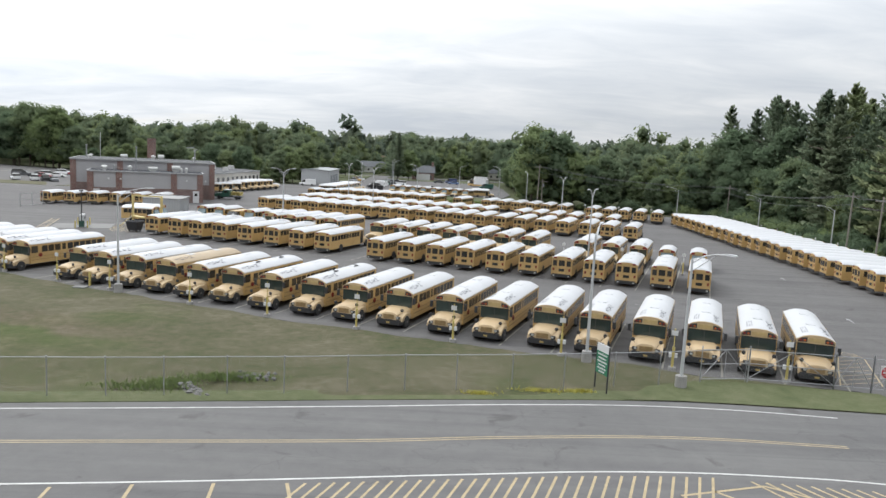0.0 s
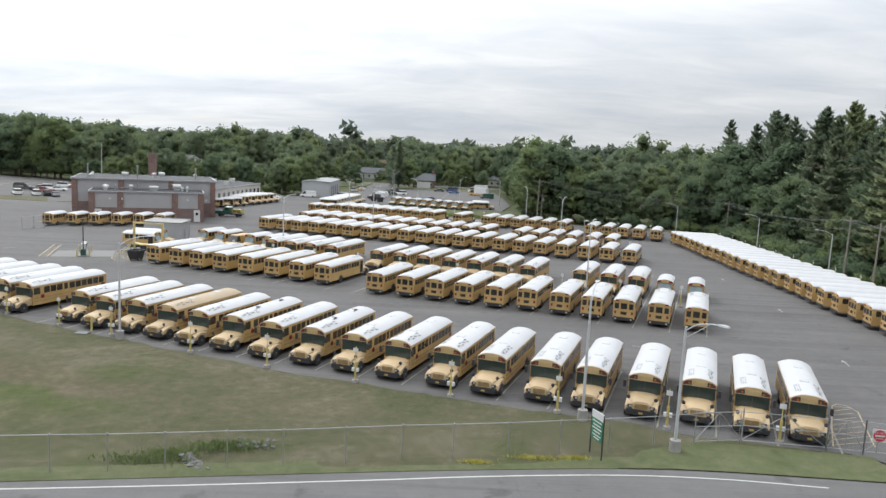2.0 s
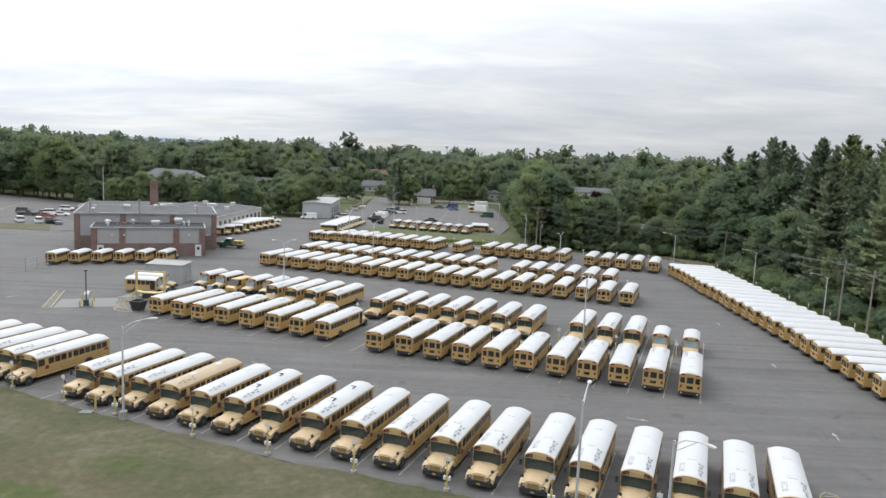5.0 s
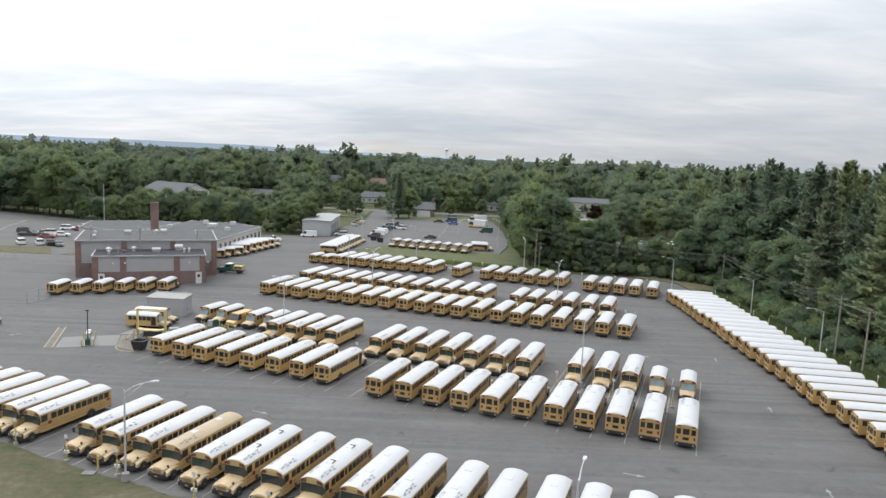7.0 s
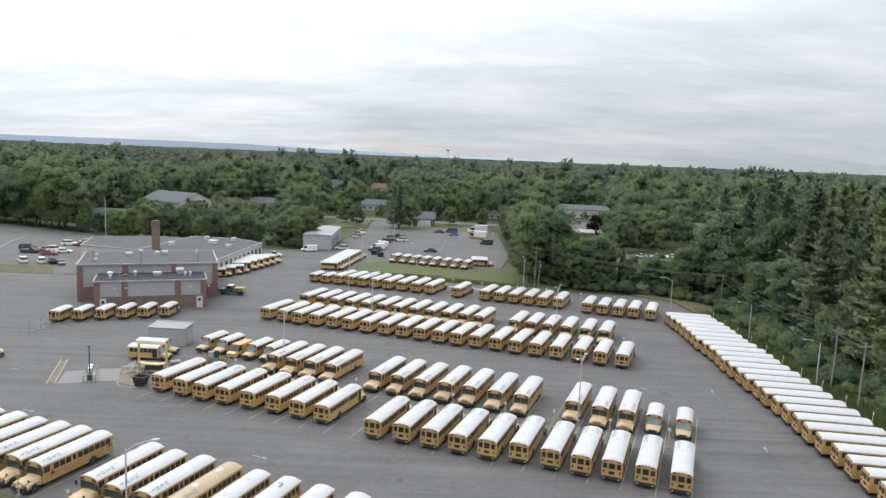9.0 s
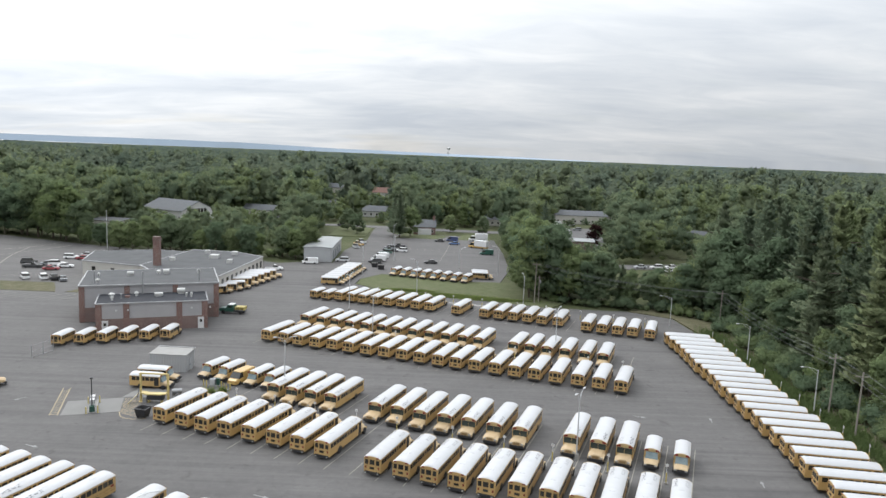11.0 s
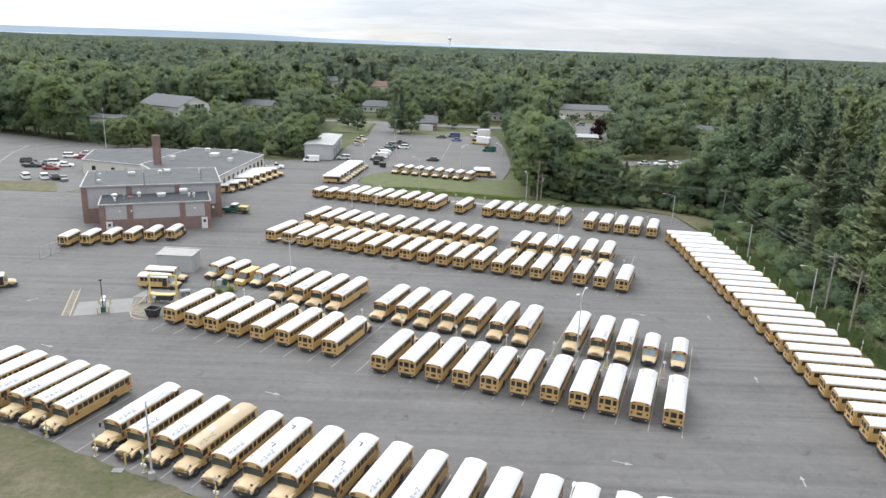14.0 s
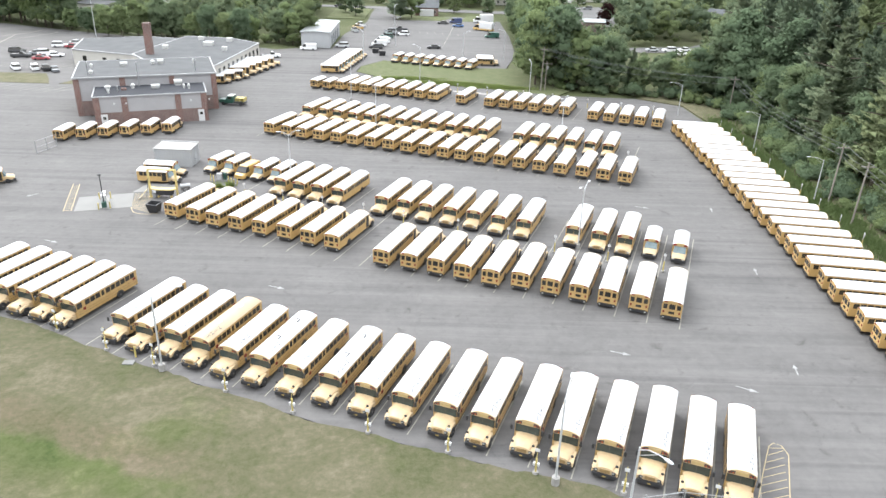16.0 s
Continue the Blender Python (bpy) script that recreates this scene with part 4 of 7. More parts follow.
for y in (229.8, 233.2):
    copy_thing(bus_s, pose(13.6, y, 0.01, 0, 0, -95))


# ---------------------------------------------------------------- buildings
def brick_material(name, a, b, mortar):
    m = surface(name, a, 0.85)
    nt = m.node_tree
    bs = nt.nodes["Principled BSDF"]
    br = nt.nodes.new("ShaderNodeTexBrick")
    br.inputs["Scale"].default_value = 1.0
    br.inputs["Brick Width"].default_value, br.inputs["Row Height"].default_value = 0.4, 0.13
    br.inputs["Mortar Size"].default_value = 0.012
    for k, c in (("Color1", a), ("Color2", b), ("Mortar", mortar)):
        br.inputs[k].default_value = (*c, 1)
    tc = nt.nodes.new("ShaderNodeTexCoord")
    sep = nt.nodes.new("ShaderNodeSeparateXYZ")
    nt.links.new(tc.outputs["Object"], sep.inputs[0])
    cmb = nt.nodes.new("ShaderNodeCombineXYZ")
    nt.links.new(math_node(nt, "ADD", sep.outputs[0], sep.outputs[1]), cmb.inputs[0])
    nt.links.new(sep.outputs[2], cmb.inputs[1])
    nt.links.new(cmb.outputs[0], br.inputs["Vector"])
    stain = ramp(nt, noise_tex(nt, tc.outputs["Object"], 0.5, 4), [(0.3, (0.8, 0.8, 0.8)), (0.7, (1.1, 1.1, 1.1))])
    nt.links.new(mix(nt, 1.0, br.outputs[0], stain, "MULTIPLY"), bs.inputs["Base Color"])
    return m


BRICK = brick_material("red_brown_brick", (0.172, 0.090, 0.073), (0.133, 0.073, 0.065), (0.224, 0.198, 0.181))
BRICK_DARK = brick_material("purple_brown_brick", (0.158, 0.098, 0.086), (0.128, 0.083, 0.076), (0.205, 0.180, 0.165))
PANEL = surface("grey_wall_panel", (0.290, 0.285, 0.290), 0.7, vary=0.06, scale=0.5, fine=4)
ROOF_GREY = surface("grey_membrane_roof", (0.080, 0.082, 0.085), 0.85, vary=0.22, scale=0.25, fine=3, spec=0.15)
ROOF_DARK = surface("dark_membrane_roof", (0.034, 0.036, 0.042), 0.85, vary=0.25, scale=0.25, fine=3, spec=0.15)
TRIM = surface("white_trim", (0.499, 0.499, 0.499), 0.5, vary=0.06)
EDGE = surface("pale_roof_edge_metal", (0.275, 0.276, 0.280), 0.5, vary=0.06)
METAL_WALL = surface("ribbed_metal_wall", (0.344, 0.353, 0.361), 0.5, metal=0.1, vary=0.06, scale=0.6)
ROOF_METAL = surface("pale_metal_roof", (0.213, 0.223, 0.223), 0.45, vary=0.07, scale=0.4)
BEIGE = surface("beige_siding", (0.413, 0.396, 0.361), 0.7, vary=0.07, scale=0.5)
SHINGLE = surface("grey_shingle", (0.105, 0.110, 0.116), 0.9, vary=0.15, scale=1, fine=9, spec=0.15)
SHINGLE_RED = surface("brown_red_shingle", (0.150, 0.085, 0.068), 0.9, vary=0.15, scale=1, fine=9)
WHITE_WALL = surface("white_siding", (0.42, 0.42, 0.41), 0.7, vary=0.06)
HVAC = surface("rooftop_unit_white", (0.426, 0.426, 0.413), 0.5, vary=0.1)
SAFETY = surface("safety_yellow", (0.38, 0.31, 0.10), 0.5, vary=0.12)
DARK_GREEN = surface("dark_green_paint", (0.02, 0.06, 0.045), 0.4, vary=0.15)

BLD = pose(-51.5, 166.5, 0, 0, 0, 20.6)


def bbox_part(name, parent, mt, x0, x1, y0, y1, z0, z1, label="", bevel=0.0):
    bm = bmesh.new()
    box(bm, x0, x1, y0, y1, z0, z1)
    if bevel:
        soften(bm, bevel)
    return part(name, bm, mt, parent, label)


def depot():
    b = thing("depot_building", "two-step brick and grey panel depot with flat roofs", "building")
    b.matrix_basis = BLD
    # tall hall
    bbox_part("wall", b, PANEL, -29.3, -0.2, 0.2, 19.8, 0, 8.0, "grey panelled upper wall")
    bbox_part("plinth", b, BRICK_DARK, -29.45, -0.05, 0.05, 19.95, 0, 3.2, "purple-brown brick base")
    for u in (-29.5, -20.3, -10.1, -1.15):
        bbox_part("pilaster", b, BRICK, u, u + 1.15, 0.0, 0.5, 0, 7.95)
    for v in (0.5, 9.2, 18.4):
        bbox_part("pilaster", b, BRICK, -0.5, 0.0, v, v + 1.2, 0, 7.95)
        bbox_part("pilaster", b, BRICK, -29.5, -29.0, v, v + 1.2, 0, 7.95)
    bbox_part("roof", b, ROOF_GREY, -29.4, -0.1, 0.1, 19.9, 8.0, 8.22)
    for x0, x1, y0, y1 in ((-29.65, 0.15, -0.15, 0.1), (-29.65, 0.15, 19.9, 20.15), (-29.65, -29.4, 0.1, 19.9), (-0.1, 0.15, 0.1, 19.9)):
        bbox_part("roof_edge", b, EDGE, x0, x1, y0, y1, 7.98, 8.30, "pale metal roof edge")
    # low front wing
    bbox_part("front_wing", b, PANEL, -25.2, -3.1, -9.85, 0.0, 0, 6.0, "grey panelled front wing")
    bbox_part("plinth", b, BRICK_DARK, -25.32, -2.98, -10.0, 0.0, 0, 2.8, "purple-brown brick base")
    for u in (-25.35, -20.0, -9.4, -4.17):
        bbox_part("pilaster", b, BRICK, u, u + 1.2, -10.06, -9.5, 0, 5.95)
    for v in (-9.5, -1.4):
        bbox_part("pilaster", b, BRICK, -3.4, -2.95, v, v + 1.4, 0, 6.02)
        bbox_part("pilaster", b, BRICK, -25.35, -24.9, v, v + 1.4, 0, 6.02)
    bbox_part("roof", b, ROOF_DARK, -25.3, -3.0, -9.95, 0.0, 6.0, 6.15)
    for x0, x1, y0, y1 in ((-25.5, -2.8, -10.15, -9.93), (-25.5, -25.28, -9.93, -0.02), (-3.02, -2.8, -9.93, -0.02)):
        bbox_part("roof_edge", b, EDGE, x0, x1, y0, y1, 5.98, 6.24, "pale metal roof edge")
    for u in (-24.2, -5.0):
        d = bbox_part("door", b, TRIM, u, u + 1.25, -10.14, -10.02, 0, 2.5, "white steel door")
        bbox_part("door_pane", d, GLASS, u + 0.35, u + 0.9, -10.17, -10.12, 1.4, 2.0)
    # rooftop plant
    rnd = random.Random(3)
    for u, v, z, w, h in ((-26, 4, 8.2, 1.2, 1.1), (-19.5, 12, 8.2, 2.0, 1.2), (-13.2, 13, 8.2, 1.4, 1.3), (-11.5, 13, 8.2, 1.9, 1.4), (-4.0, 13.0, 8.2, 1.1, 1.3), (-26.4, 12, 8.2, 0.9, 1.1),
                          (-22.6, -3.2, 6.15, 1.7, 1.2), (-22.3, -6.8, 6.15, 0.8, 1.1), (-17.6, -2.8, 6.15, 1.2, 1.3), (-13.0, -4.0, 6.15, 2.4, 1.1), (-8.3, -1.6, 6.15, 2.3, 1.5), (-7.2, -5.0, 6.15, 0.8, 1.2), (-6.2, -5.6, 6.15, 0.8, 1.4)):
        w, h = w * 0.75, h * 0.8
        bm = bmesh.new()
        if w > 1.4:
            # a round-backed air handler lying on a curb
            rod(bm, (u - w / 2, v, z + h * 0.62), (u + w / 2, v, z + h * 0.62), h * 0.46, h * 0.46, 14)
            soften(bm, 0.08)
            box(bm, u - w * 0.38, u + w * 0.38, v - h * 0.3, v + h * 0.3, z, z + h * 0.4)
        else:
            # a hooded roof fan
            rod(bm, (u, v, z), (u, v, z + h * 0.55), w * 0.34, w * 0.30, 12)
            rod(bm, (u, v, z + h * 0.5), (u, v, z + h * 0.78), w * 0.52, w * 0.52, 12)
            rod(bm, (u, v, z + h * 0.78), (u, v, z + h), w * 0.52, w * 0.2, 12)
        part("rooftop_unit", bm, HVAC, b)
    bbox_part("rooftop_unit", b, BRICK, -19.9, -18.9, -4.6, -3.9, 6.15, 6.6, "red-brown roof hatch")
    for u, v, z, h in ((-16.4, -0.8, 6.1, 5.0), (-26.5, 2.5, 8.2, 2.8), (-4.2, 3, 8.2, 2.6), (-20.6, -5.2, 6.1, 1.0)):
        bm = bmesh.new()
        rod(bm, (u, v, z), (u, v, z + h), 0.14, 0.14, 8)
        rod(bm, (u, v, z + h), (u, v, z + h + 0.2), 0.24, 0.18, 8)
        part("vent_pipe", bm, GALV, b)
    for u in (-21.5, -19.2, -6.4, -2.6):
        bm = bmesh.new()
        box(bm, u, u + 0.3, -10.35, -10.04, 4.5, 4.8)
        part("wall_lamp", bm, TRIM, b)


depot()


def prism(bm, pts, z0, z1):
    loft(bm, [[(x, y, z) for x, y in pts] for z in (z0, z1)])


def inset(pts, k):
    c = sum((Vector(p) for p in pts), Vector((0, 0))) / len(pts)
    return [tuple(c + (Vector(p) - c) * k) for p in pts]


def flat_wing(name, pts, h, label, wall):
    b = thing(name, label, "building")
    bm = bmesh.new()
    prism(bm, pts, 0, h)
    part("wall", bm, wall, b)
    bm = bmesh.new()
    prism(bm, inset(pts, 1.012), h, h + 0.3)
    part("roof_edge", bm, EDGE, b, "pale metal roof edge")
    bm = bmesh.new()
    prism(bm, inset(pts, 0.985), h + 0.1, h + 0.33)
    part("roof", bm, ROOF_GREY, b)
    return b


wing = flat_wing("rear_wing", [(-59.8, 187), (-56.8, 229), (-67, 236.5), (-82, 238.5), (-86, 205), (-72, 187)], 4.6, "long low wing with grey flat roof and side windows", BEIGE)
for i in range(11):
    t = 0.10 + i * 0.085
    p = Vector((-59.8, 187)).lerp(Vector((-56.8, 229)), t)
    bm = bmesh.new()
    box(bm, -0.08, 0.08, -0.7, 0.7, 1.6, 3.6, Matrix.Translation((p.x, p.y, 0)) @ Matrix.Rotation(radians(-4.1), 4, "Z"))
    part("window", bm, GLASS, wing)
for x, y, w in ((-70, 222, 2.6), (-63, 214, 1.4), (-66, 230, 1.6), (-80, 214, 1.4), (-75, 231, 1.4)):
    bm = bmesh.new()
    box(bm, x - w / 2, x + w / 2, y - w / 2, y + w / 2, 4.9, 6.0)
    soften(bm, 0.08)
    part("rooftop_unit", bm, HVAC, wing)
wing = flat_wing("rear_wing", [(-86.2, 206), (-83, 236), (-95, 238), (-111, 230), (-106, 212)], 4.2, "low side wing with grey flat roof", BEIGE)
for x in (-102, -95.5, -91):
    bm = bmesh.new()
    y = 212 + (x + 106) * (206 - 212) / (19.8)
    box(bm, x - 0.7, x + 0.7, y - 0.12, y + 0.12, 1.4, 2.9)
    part("window", bm, GLASS, wing)
ch = thing("brick_chimney", "tall square red-brown brick chimney", "chimney")
bm = bmesh.new()
box(bm, -82.0, -80.3, 204.4, 206.1, 0, 13.0)
part("shaft", bm, BRICK, ch)
bm = bmesh.new()
box(bm, -82.1, -80.2, 204.3, 206.2, 12.2, 12.45)
box(bm, -82.05, -80.25, 204.35, 206.15, 13.0, 13.2)
part("cap", bm, BRICK_DARK, ch)


def gable_house(name, x, y, rz, w, l, h, rise, wall, roof, label, category="house", windows=True, porch=False):
    """A house with its ridge along its local y."""
    b = thing(name, label, category)
    b.matrix_basis = pose(x, y, 0, 0, 0, rz)
    bm = bmesh.new()
    loft(bm, [[(-w / 2, yy, 0), (w / 2, yy, 0), (w / 2, yy, h), (0, yy, h + rise), (-w / 2, yy, h)] for yy in (-l / 2, l / 2)])
    part("wall", bm, wall, b)
    bm = bmesh.new()
    e = 0.35
    k = rise / (w / 2)
    loft(bm, [[(-w / 2 - e, yy, h - e * k + 0.03), (0, yy, h + rise + 0.03), (w / 2 + e, yy, h - e * k + 0.03), (w / 2 + e, yy, h - e * k + 0.2), (0, yy, h + rise + 0.22), (-w / 2 - e, yy, h - e * k + 0.2)] for yy in (-l / 2 - e, l / 2 + e)])
    part("roof", bm, roof, b)
    if windows and y < 450:
        n = max(2, int(l / 3.2))
        for sx in (-1, 1):
            for i in range(n):
                yy = -l / 2 + (i + 0.5) * l / n
                wd = bbox_part("window", b, TRIM, *sorted((sx * (w / 2 - 0.05), sx * (w / 2 + 0.04))), yy - 0.65, yy + 0.65, 1.0, 2.3)
                bbox_part("pane", wd, GLASS, *sorted((sx * (w / 2 - 0.05), sx * (w / 2 + 0.06))), yy - 0.55, yy + 0.55, 1.1, 2.2)
    return b


gable_house("metal_shed", -43.8, 267.5, 1.5, 9.6, 30, 5.0, 0.3, METAL_WALL, ROOF_METAL, "pale grey metal shed with low gable roof", "shed", windows=False)
sh = bpy.data.objects["metal_shed"]
for yy in (-9, -3.5, 2, 8):
    bbox_part("roller_door", sh, surface("dark_doorway", (0.12, 0.13, 0.14), 0.6), 4.75, 4.86, yy - 1.4, yy + 1.4, 0, 3.4)
gable_house("brick_end_house", -8.6, 352, 92, 9.0, 10.5, 3.6, 3.0, BRICK, SHINGLE, "small house with grey shingle roof and brick ends")
hs = bpy.data.objects["brick_end_house"]
bbox_part("porch", hs, TRIM, -6.0, -4.4, -3.2, 3.2, 0, 2.8, "white glazed porch")
for yy in (-4.4, 4.4):
    bbox_part("chimney", hs, BRICK, -0.6, 0.6, yy - 0.5, yy + 0.5, 5.5, 8.6)
for args in (("hall_building", -139, 381, 60, 22, 30, 5, 4.5, WHITE_WALL, SHINGLE, "large hall with grey hipped roof and glazed gable among trees"),
             ("low_building", -152, 330, 80, 14, 20, 3.6, 0.5, BEIGE, ROOF_GREY, "low flat-roofed building among trees"),
             ("house", -103, 412, 75, 10, 19, 3.4, 2.6, BEIGE, SHINGLE, "grey-roofed house among trees"),
             ("house", -70, 470, 20, 10, 15, 3.2, 2.6, WHITE_WALL, SHINGLE, "white house with grey roof among trees"),
             ("house", -50, 585, 80, 11, 19, 5.0, 3.6, WHITE_WALL, SHINGLE_RED, "white house with brown-red roof among trees"),
             ("house", -96, 640, 70, 11, 20, 4.6, 3.2, BEIGE, SHINGLE, "pale grey-roofed house among far trees"),
             ("house", -40, 430, 85, 10, 14, 3.4, 2.8, WHITE_WALL, SHINGLE, "white house by the far road"),
             ("long_building", 84, 436, 88, 13, 34, 5.0, 2.4, BEIGE, SHINGLE, "long building with grey shingle roof among trees"),
             ("house", 104, 428, 10, 9, 12, 4.2, 3.0, WHITE_WALL, SHINGLE, "small grey-roofed house among trees"),
             ("garage", 61, 312, 85, 7, 9, 4.0, 0.9, BRICK_DARK, ROOF_METAL, "small building with white metal roof"),
             ("house", 30, 405, 80, 10, 13, 3.6, 2.8, BEIGE, SHINGLE, "house by the far road among trees"),
             ("house", 122, 345, 60, 10, 12, 4.0, 2.8, WHITE_WALL, SHINGLE, "white house half hidden by trees")):
    gable_house(*args)
hb = bpy.data.objects["hall_building"]
bbox_part("glazed_gable", hb, GLASS, -5.5, 5.5, -15.2, -14.95, 1, 6, "white-framed glazed gable")
for i in range(6):
    bbox_part("mullion", hb, TRIM, -5.5 + i * 2.1, -5.3 + i * 2.1, -15.3, -15.15, 1, 6.2)

# far road, grass islands and the lawn behind the rows
slab("far_road", [(-150, 372), (-60, 371), (-34, 369), (-20, 366), (20, 362), (60, 366), (160, 372), (160, 381), (60, 375), (20, 373), (-34, 379), (-150, 382)], -0.02, 0.1, ROAD_ASPHALT, "pale grey road beyond the lot", "road")
slab("side_street", [(66, 262), (100, 268), (120, 300), (112, 303), (92, 279), (66, 272)], -0.02, 0.1, ROAD_ASPHALT, "grey street with parked cars behind trees", "road")
slab("side_yard", [(56, 326), (76, 328), (80, 360), (82, 404), (58, 402), (58, 360)], -0.015, 0.1, ROAD_ASPHALT, "pale paved yard with parked cars among trees", "pavement")
slab("back_lawn", [(-25.0, 214), (-17, 206.5), (-3, 200.8), (7, 197.3), (20, 193.2), (30, 189.8), (34, 196), (27, 205), (25, 226), (18.8, 225), (8, 223.8), (-18.8, 232.8), (-24.8, 222)], 0.05, 0.3, VERGE,
     "green grass strip behind the last bus row", "lawn")
slab("grass_island", [(-150, 187.5), (-101, 187.0), (-104, 193), (-107.5, 198.8), (-150, 199)], 0.07, 0.3, DRY_GRASS, "dry grass island in the side car park", "lawn")
slab("grass_island", [(-98.5, 187.2), (-90, 187.5), (-90, 192), (-96.5, 193)], 0.07, 0.3, DRY_GRASS, "small dry grass island beside the depot", "lawn")
slab("side_lawn", [(60.5, 60), (61, 100), (61.8, 140), (62, 166), (60.6, 182.5), (50.6, 189.6), (60, 196), (80, 190), (110, 150), (110, 60)], 0.03, 0.3, DRY_GRASS, "rough half-dry grass strip beside the long bus row", "lawn")
slab("house_lawn", [(-22, 331), (-1, 330), (3, 343), (-2, 344.5), (-17, 346)], 0.04, 0.3, VERGE, "grass plot before the far house", "lawn")
slab("house_lawn", [(7, 330), (22, 331), (23, 350), (10, 352)], 0.04, 0.3, VERGE, "grass plot before the far road", "lawn")
slab("house_lawn", [(-52, 330), (-35, 330), (-35.5, 368), (-52, 369)], 0.02, 0.3, VERGE, "grass plot beside the lot exit", "lawn")
bm = bmesh.new()
for i in range(9):
    c = lot(-62 + i * 3.2, 181.5 + 0.3 * math.sin(i))
    flat_poly(bm, [(c.x - 2.1, c.y - 0.6), (c.x + 2.1, c.y - 1.4), (c.x + 2.1, c.y + 0.2), (c.x - 2.1, c.y + 1.0)], 0.02 + 0.003 * (i % 2))
single("gravel_patch", bm, CONCRETE, "pale gravel and rubble beside the last row", "gravel", "stuff")

# painted lines of the side car park
bm = bmesh.new()
for i in range(12):
    p = Vector((-128 + i * 3.0, 178))
    stripe(bm, [p, p + Vector((4.0, 7.5))], 0.12, 0.01)
for pts in ([(-175, 230), (-150, 262), (-146, 275)], [(-160, 216), (-141, 262), (-139, 270)], [(-190, 260), (-178, 285), (-172, 290)], [(-118, 184), (-128, 200), (-143, 236), (-150, 262)]):
    stripe(bm, smooth_curve(pts), 0.32, 0.012)
for i in range(9):
    p = Vector((-126 + i * 2.9, 206 + 0.2 * i))
    stripe(bm, [p, p + Vector((2.4, 5.0))], 0.14, 0.01)
for i in range(10):
    p = Vector((-22 + i * 3.0, 300 - 0.6 * i))
    stripe(bm, [p, p + Vector((0.4, -5.5))], 0.1, 0.01)
stripe(bm, [Vector((-0.5, 262)), Vector((4, 318))], 0.14, 0.014)
single("parking_lines", bm, LINE_OLD, "pale parking and lane lines on the asphalt", "road marking", "structure")

# ---------------------------------------------------------------- shed, fuel island, loading frame
gs = thing("utility_shed", "low grey ribbed metal shed with sloped roof", "shed")
gs.matrix_basis = pose(-47.5, 124.3, 0, 0, 0, -3)
bbox_part("wall", gs, METAL_WALL, -3.25, 3.25, 0, 3.9, 0, 3.1)
bm = bmesh.new()
loft(bm, [[(x, -0.15, 3.1), (x, 4.05, 3.32), (x, 4.05, 3.40), (x, -0.15, 3.18)] for x in (-3.4, 3.4)])
shed_roof = part("roof", bm, surface("weathered_shed_roof", (0.205, 0.202, 0.192), 0.6, vary=0.14, scale=0.6), gs, "weathered pale roof sheet")
bbox_part("ridge_cap", shed_roof, EDGE, -3.42, 3.42, 3.9, 4.1, 3.38, 3.5, "pale ridge cap")
for i in range(14):
    bbox_part("rib", gs, METAL_WALL, -3.22 + i * 0.48, -3.15 + i * 0.48, -0.05, 0.0, 0, 3.08)
for i in range(8):
    bbox_part("rib", gs, METAL_WALL, 3.25, 3.30, 0.1 + i * 0.5, 0.17 + i * 0.5, 0, 3.08)
sd = bbox_part("door", gs, METAL_WALL, 3.26, 3.34, 1.5, 2.45, 0, 2.05)
bbox_part("handle", sd, BLACK, 3.34, 3.40, 1.58, 1.63, 0.95, 1.15)

slab("concrete_pad", [(-54.9, 101.9), (-47.2, 104.4), (-49.2, 110.4), (-56.8, 107.8)], 0.03, 0.2, PAD_CONCRETE, "pale concrete pad of the fuel island", "pavement")
slab("concrete_pad", [(-49.6, 110.6), (-44.2, 111.8), (-43.6, 115.6), (-48.7, 114.8)], 0.03, 0.2, PAD_CONCRETE, "pale concrete pad under the wash frame", "pavement")
bm = bmesh.new()
for i in range(16):
    a = Vector((-56.5 - 0.24 * i, 102.2 + 0.7 * i))
    stripe(bm, [a, a + Vector((1.05, 0.25))], 0.12, 0.011)
for i in range(15):
    a = Vector((-47.2 - 0.12 * i, 104.2 + 0.42 * i))
    stripe(bm, [a, a + Vector((3.4 - 0.05 * i, -1.7 + 0.15 * i))], 0.10, 0.011)
stripe(bm, smooth_curve([(-47.3, 104.4), (-46.1, 102.4), (-44.3, 101.7), (-42.3, 102.0)]), 0.12, 0.015)
stripe(bm, [Vector((-56.5, 101.9)), Vector((-60.5, 113.7))], 0.12, 0.015)
stripe(bm, [Vector((-55.4, 102.1)), Vector((-59.5, 113.9))], 0.12, 0.015)
single("hatched_marking", bm, LINE_YELLOW, "yellow hatched boxes beside the fuel island", "road marking", "structure")

fi = thing("fuel_island", "fuel pump island with tall lamp post and yellow bollards", "fuel pump")
fi.matrix_basis = pose(-51.7, 105.4, 0.03, 0, 0, 22)
bbox_part("plinth", fi, CONCRETE, -0.6, 0.6, -2.3, 2.3, 0, 0.16, bevel=0.04)
for y in (-0.9, 0.6):
    bm = bmesh.new()
    box(bm, -0.3, 0.3, y - 0.45, y + 0.45, 0.16, 1.75)
    soften(bm, 0.05)
    pm = part("pump", bm, TRIM, fi)
    bbox_part("pump_face", pm, BLACK, -0.33, 0.33, y - 0.3, y + 0.3, 1.05, 1.6)
bm = bmesh.new()
rod(bm, (0, -1.7, 0.1), (0, -1.7, 5.2), 0.09, 0.07, 8)
box(bm, -0.25, 0.25, -1.95, -1.45, 5.2, 5.38)
part("lamp_post", bm, BLACK, fi)
bbox_part("hose_cabinet", fi, DARK_GREEN, -0.35, 0.35, -2.2, -1.5, 0.16, 1.0)
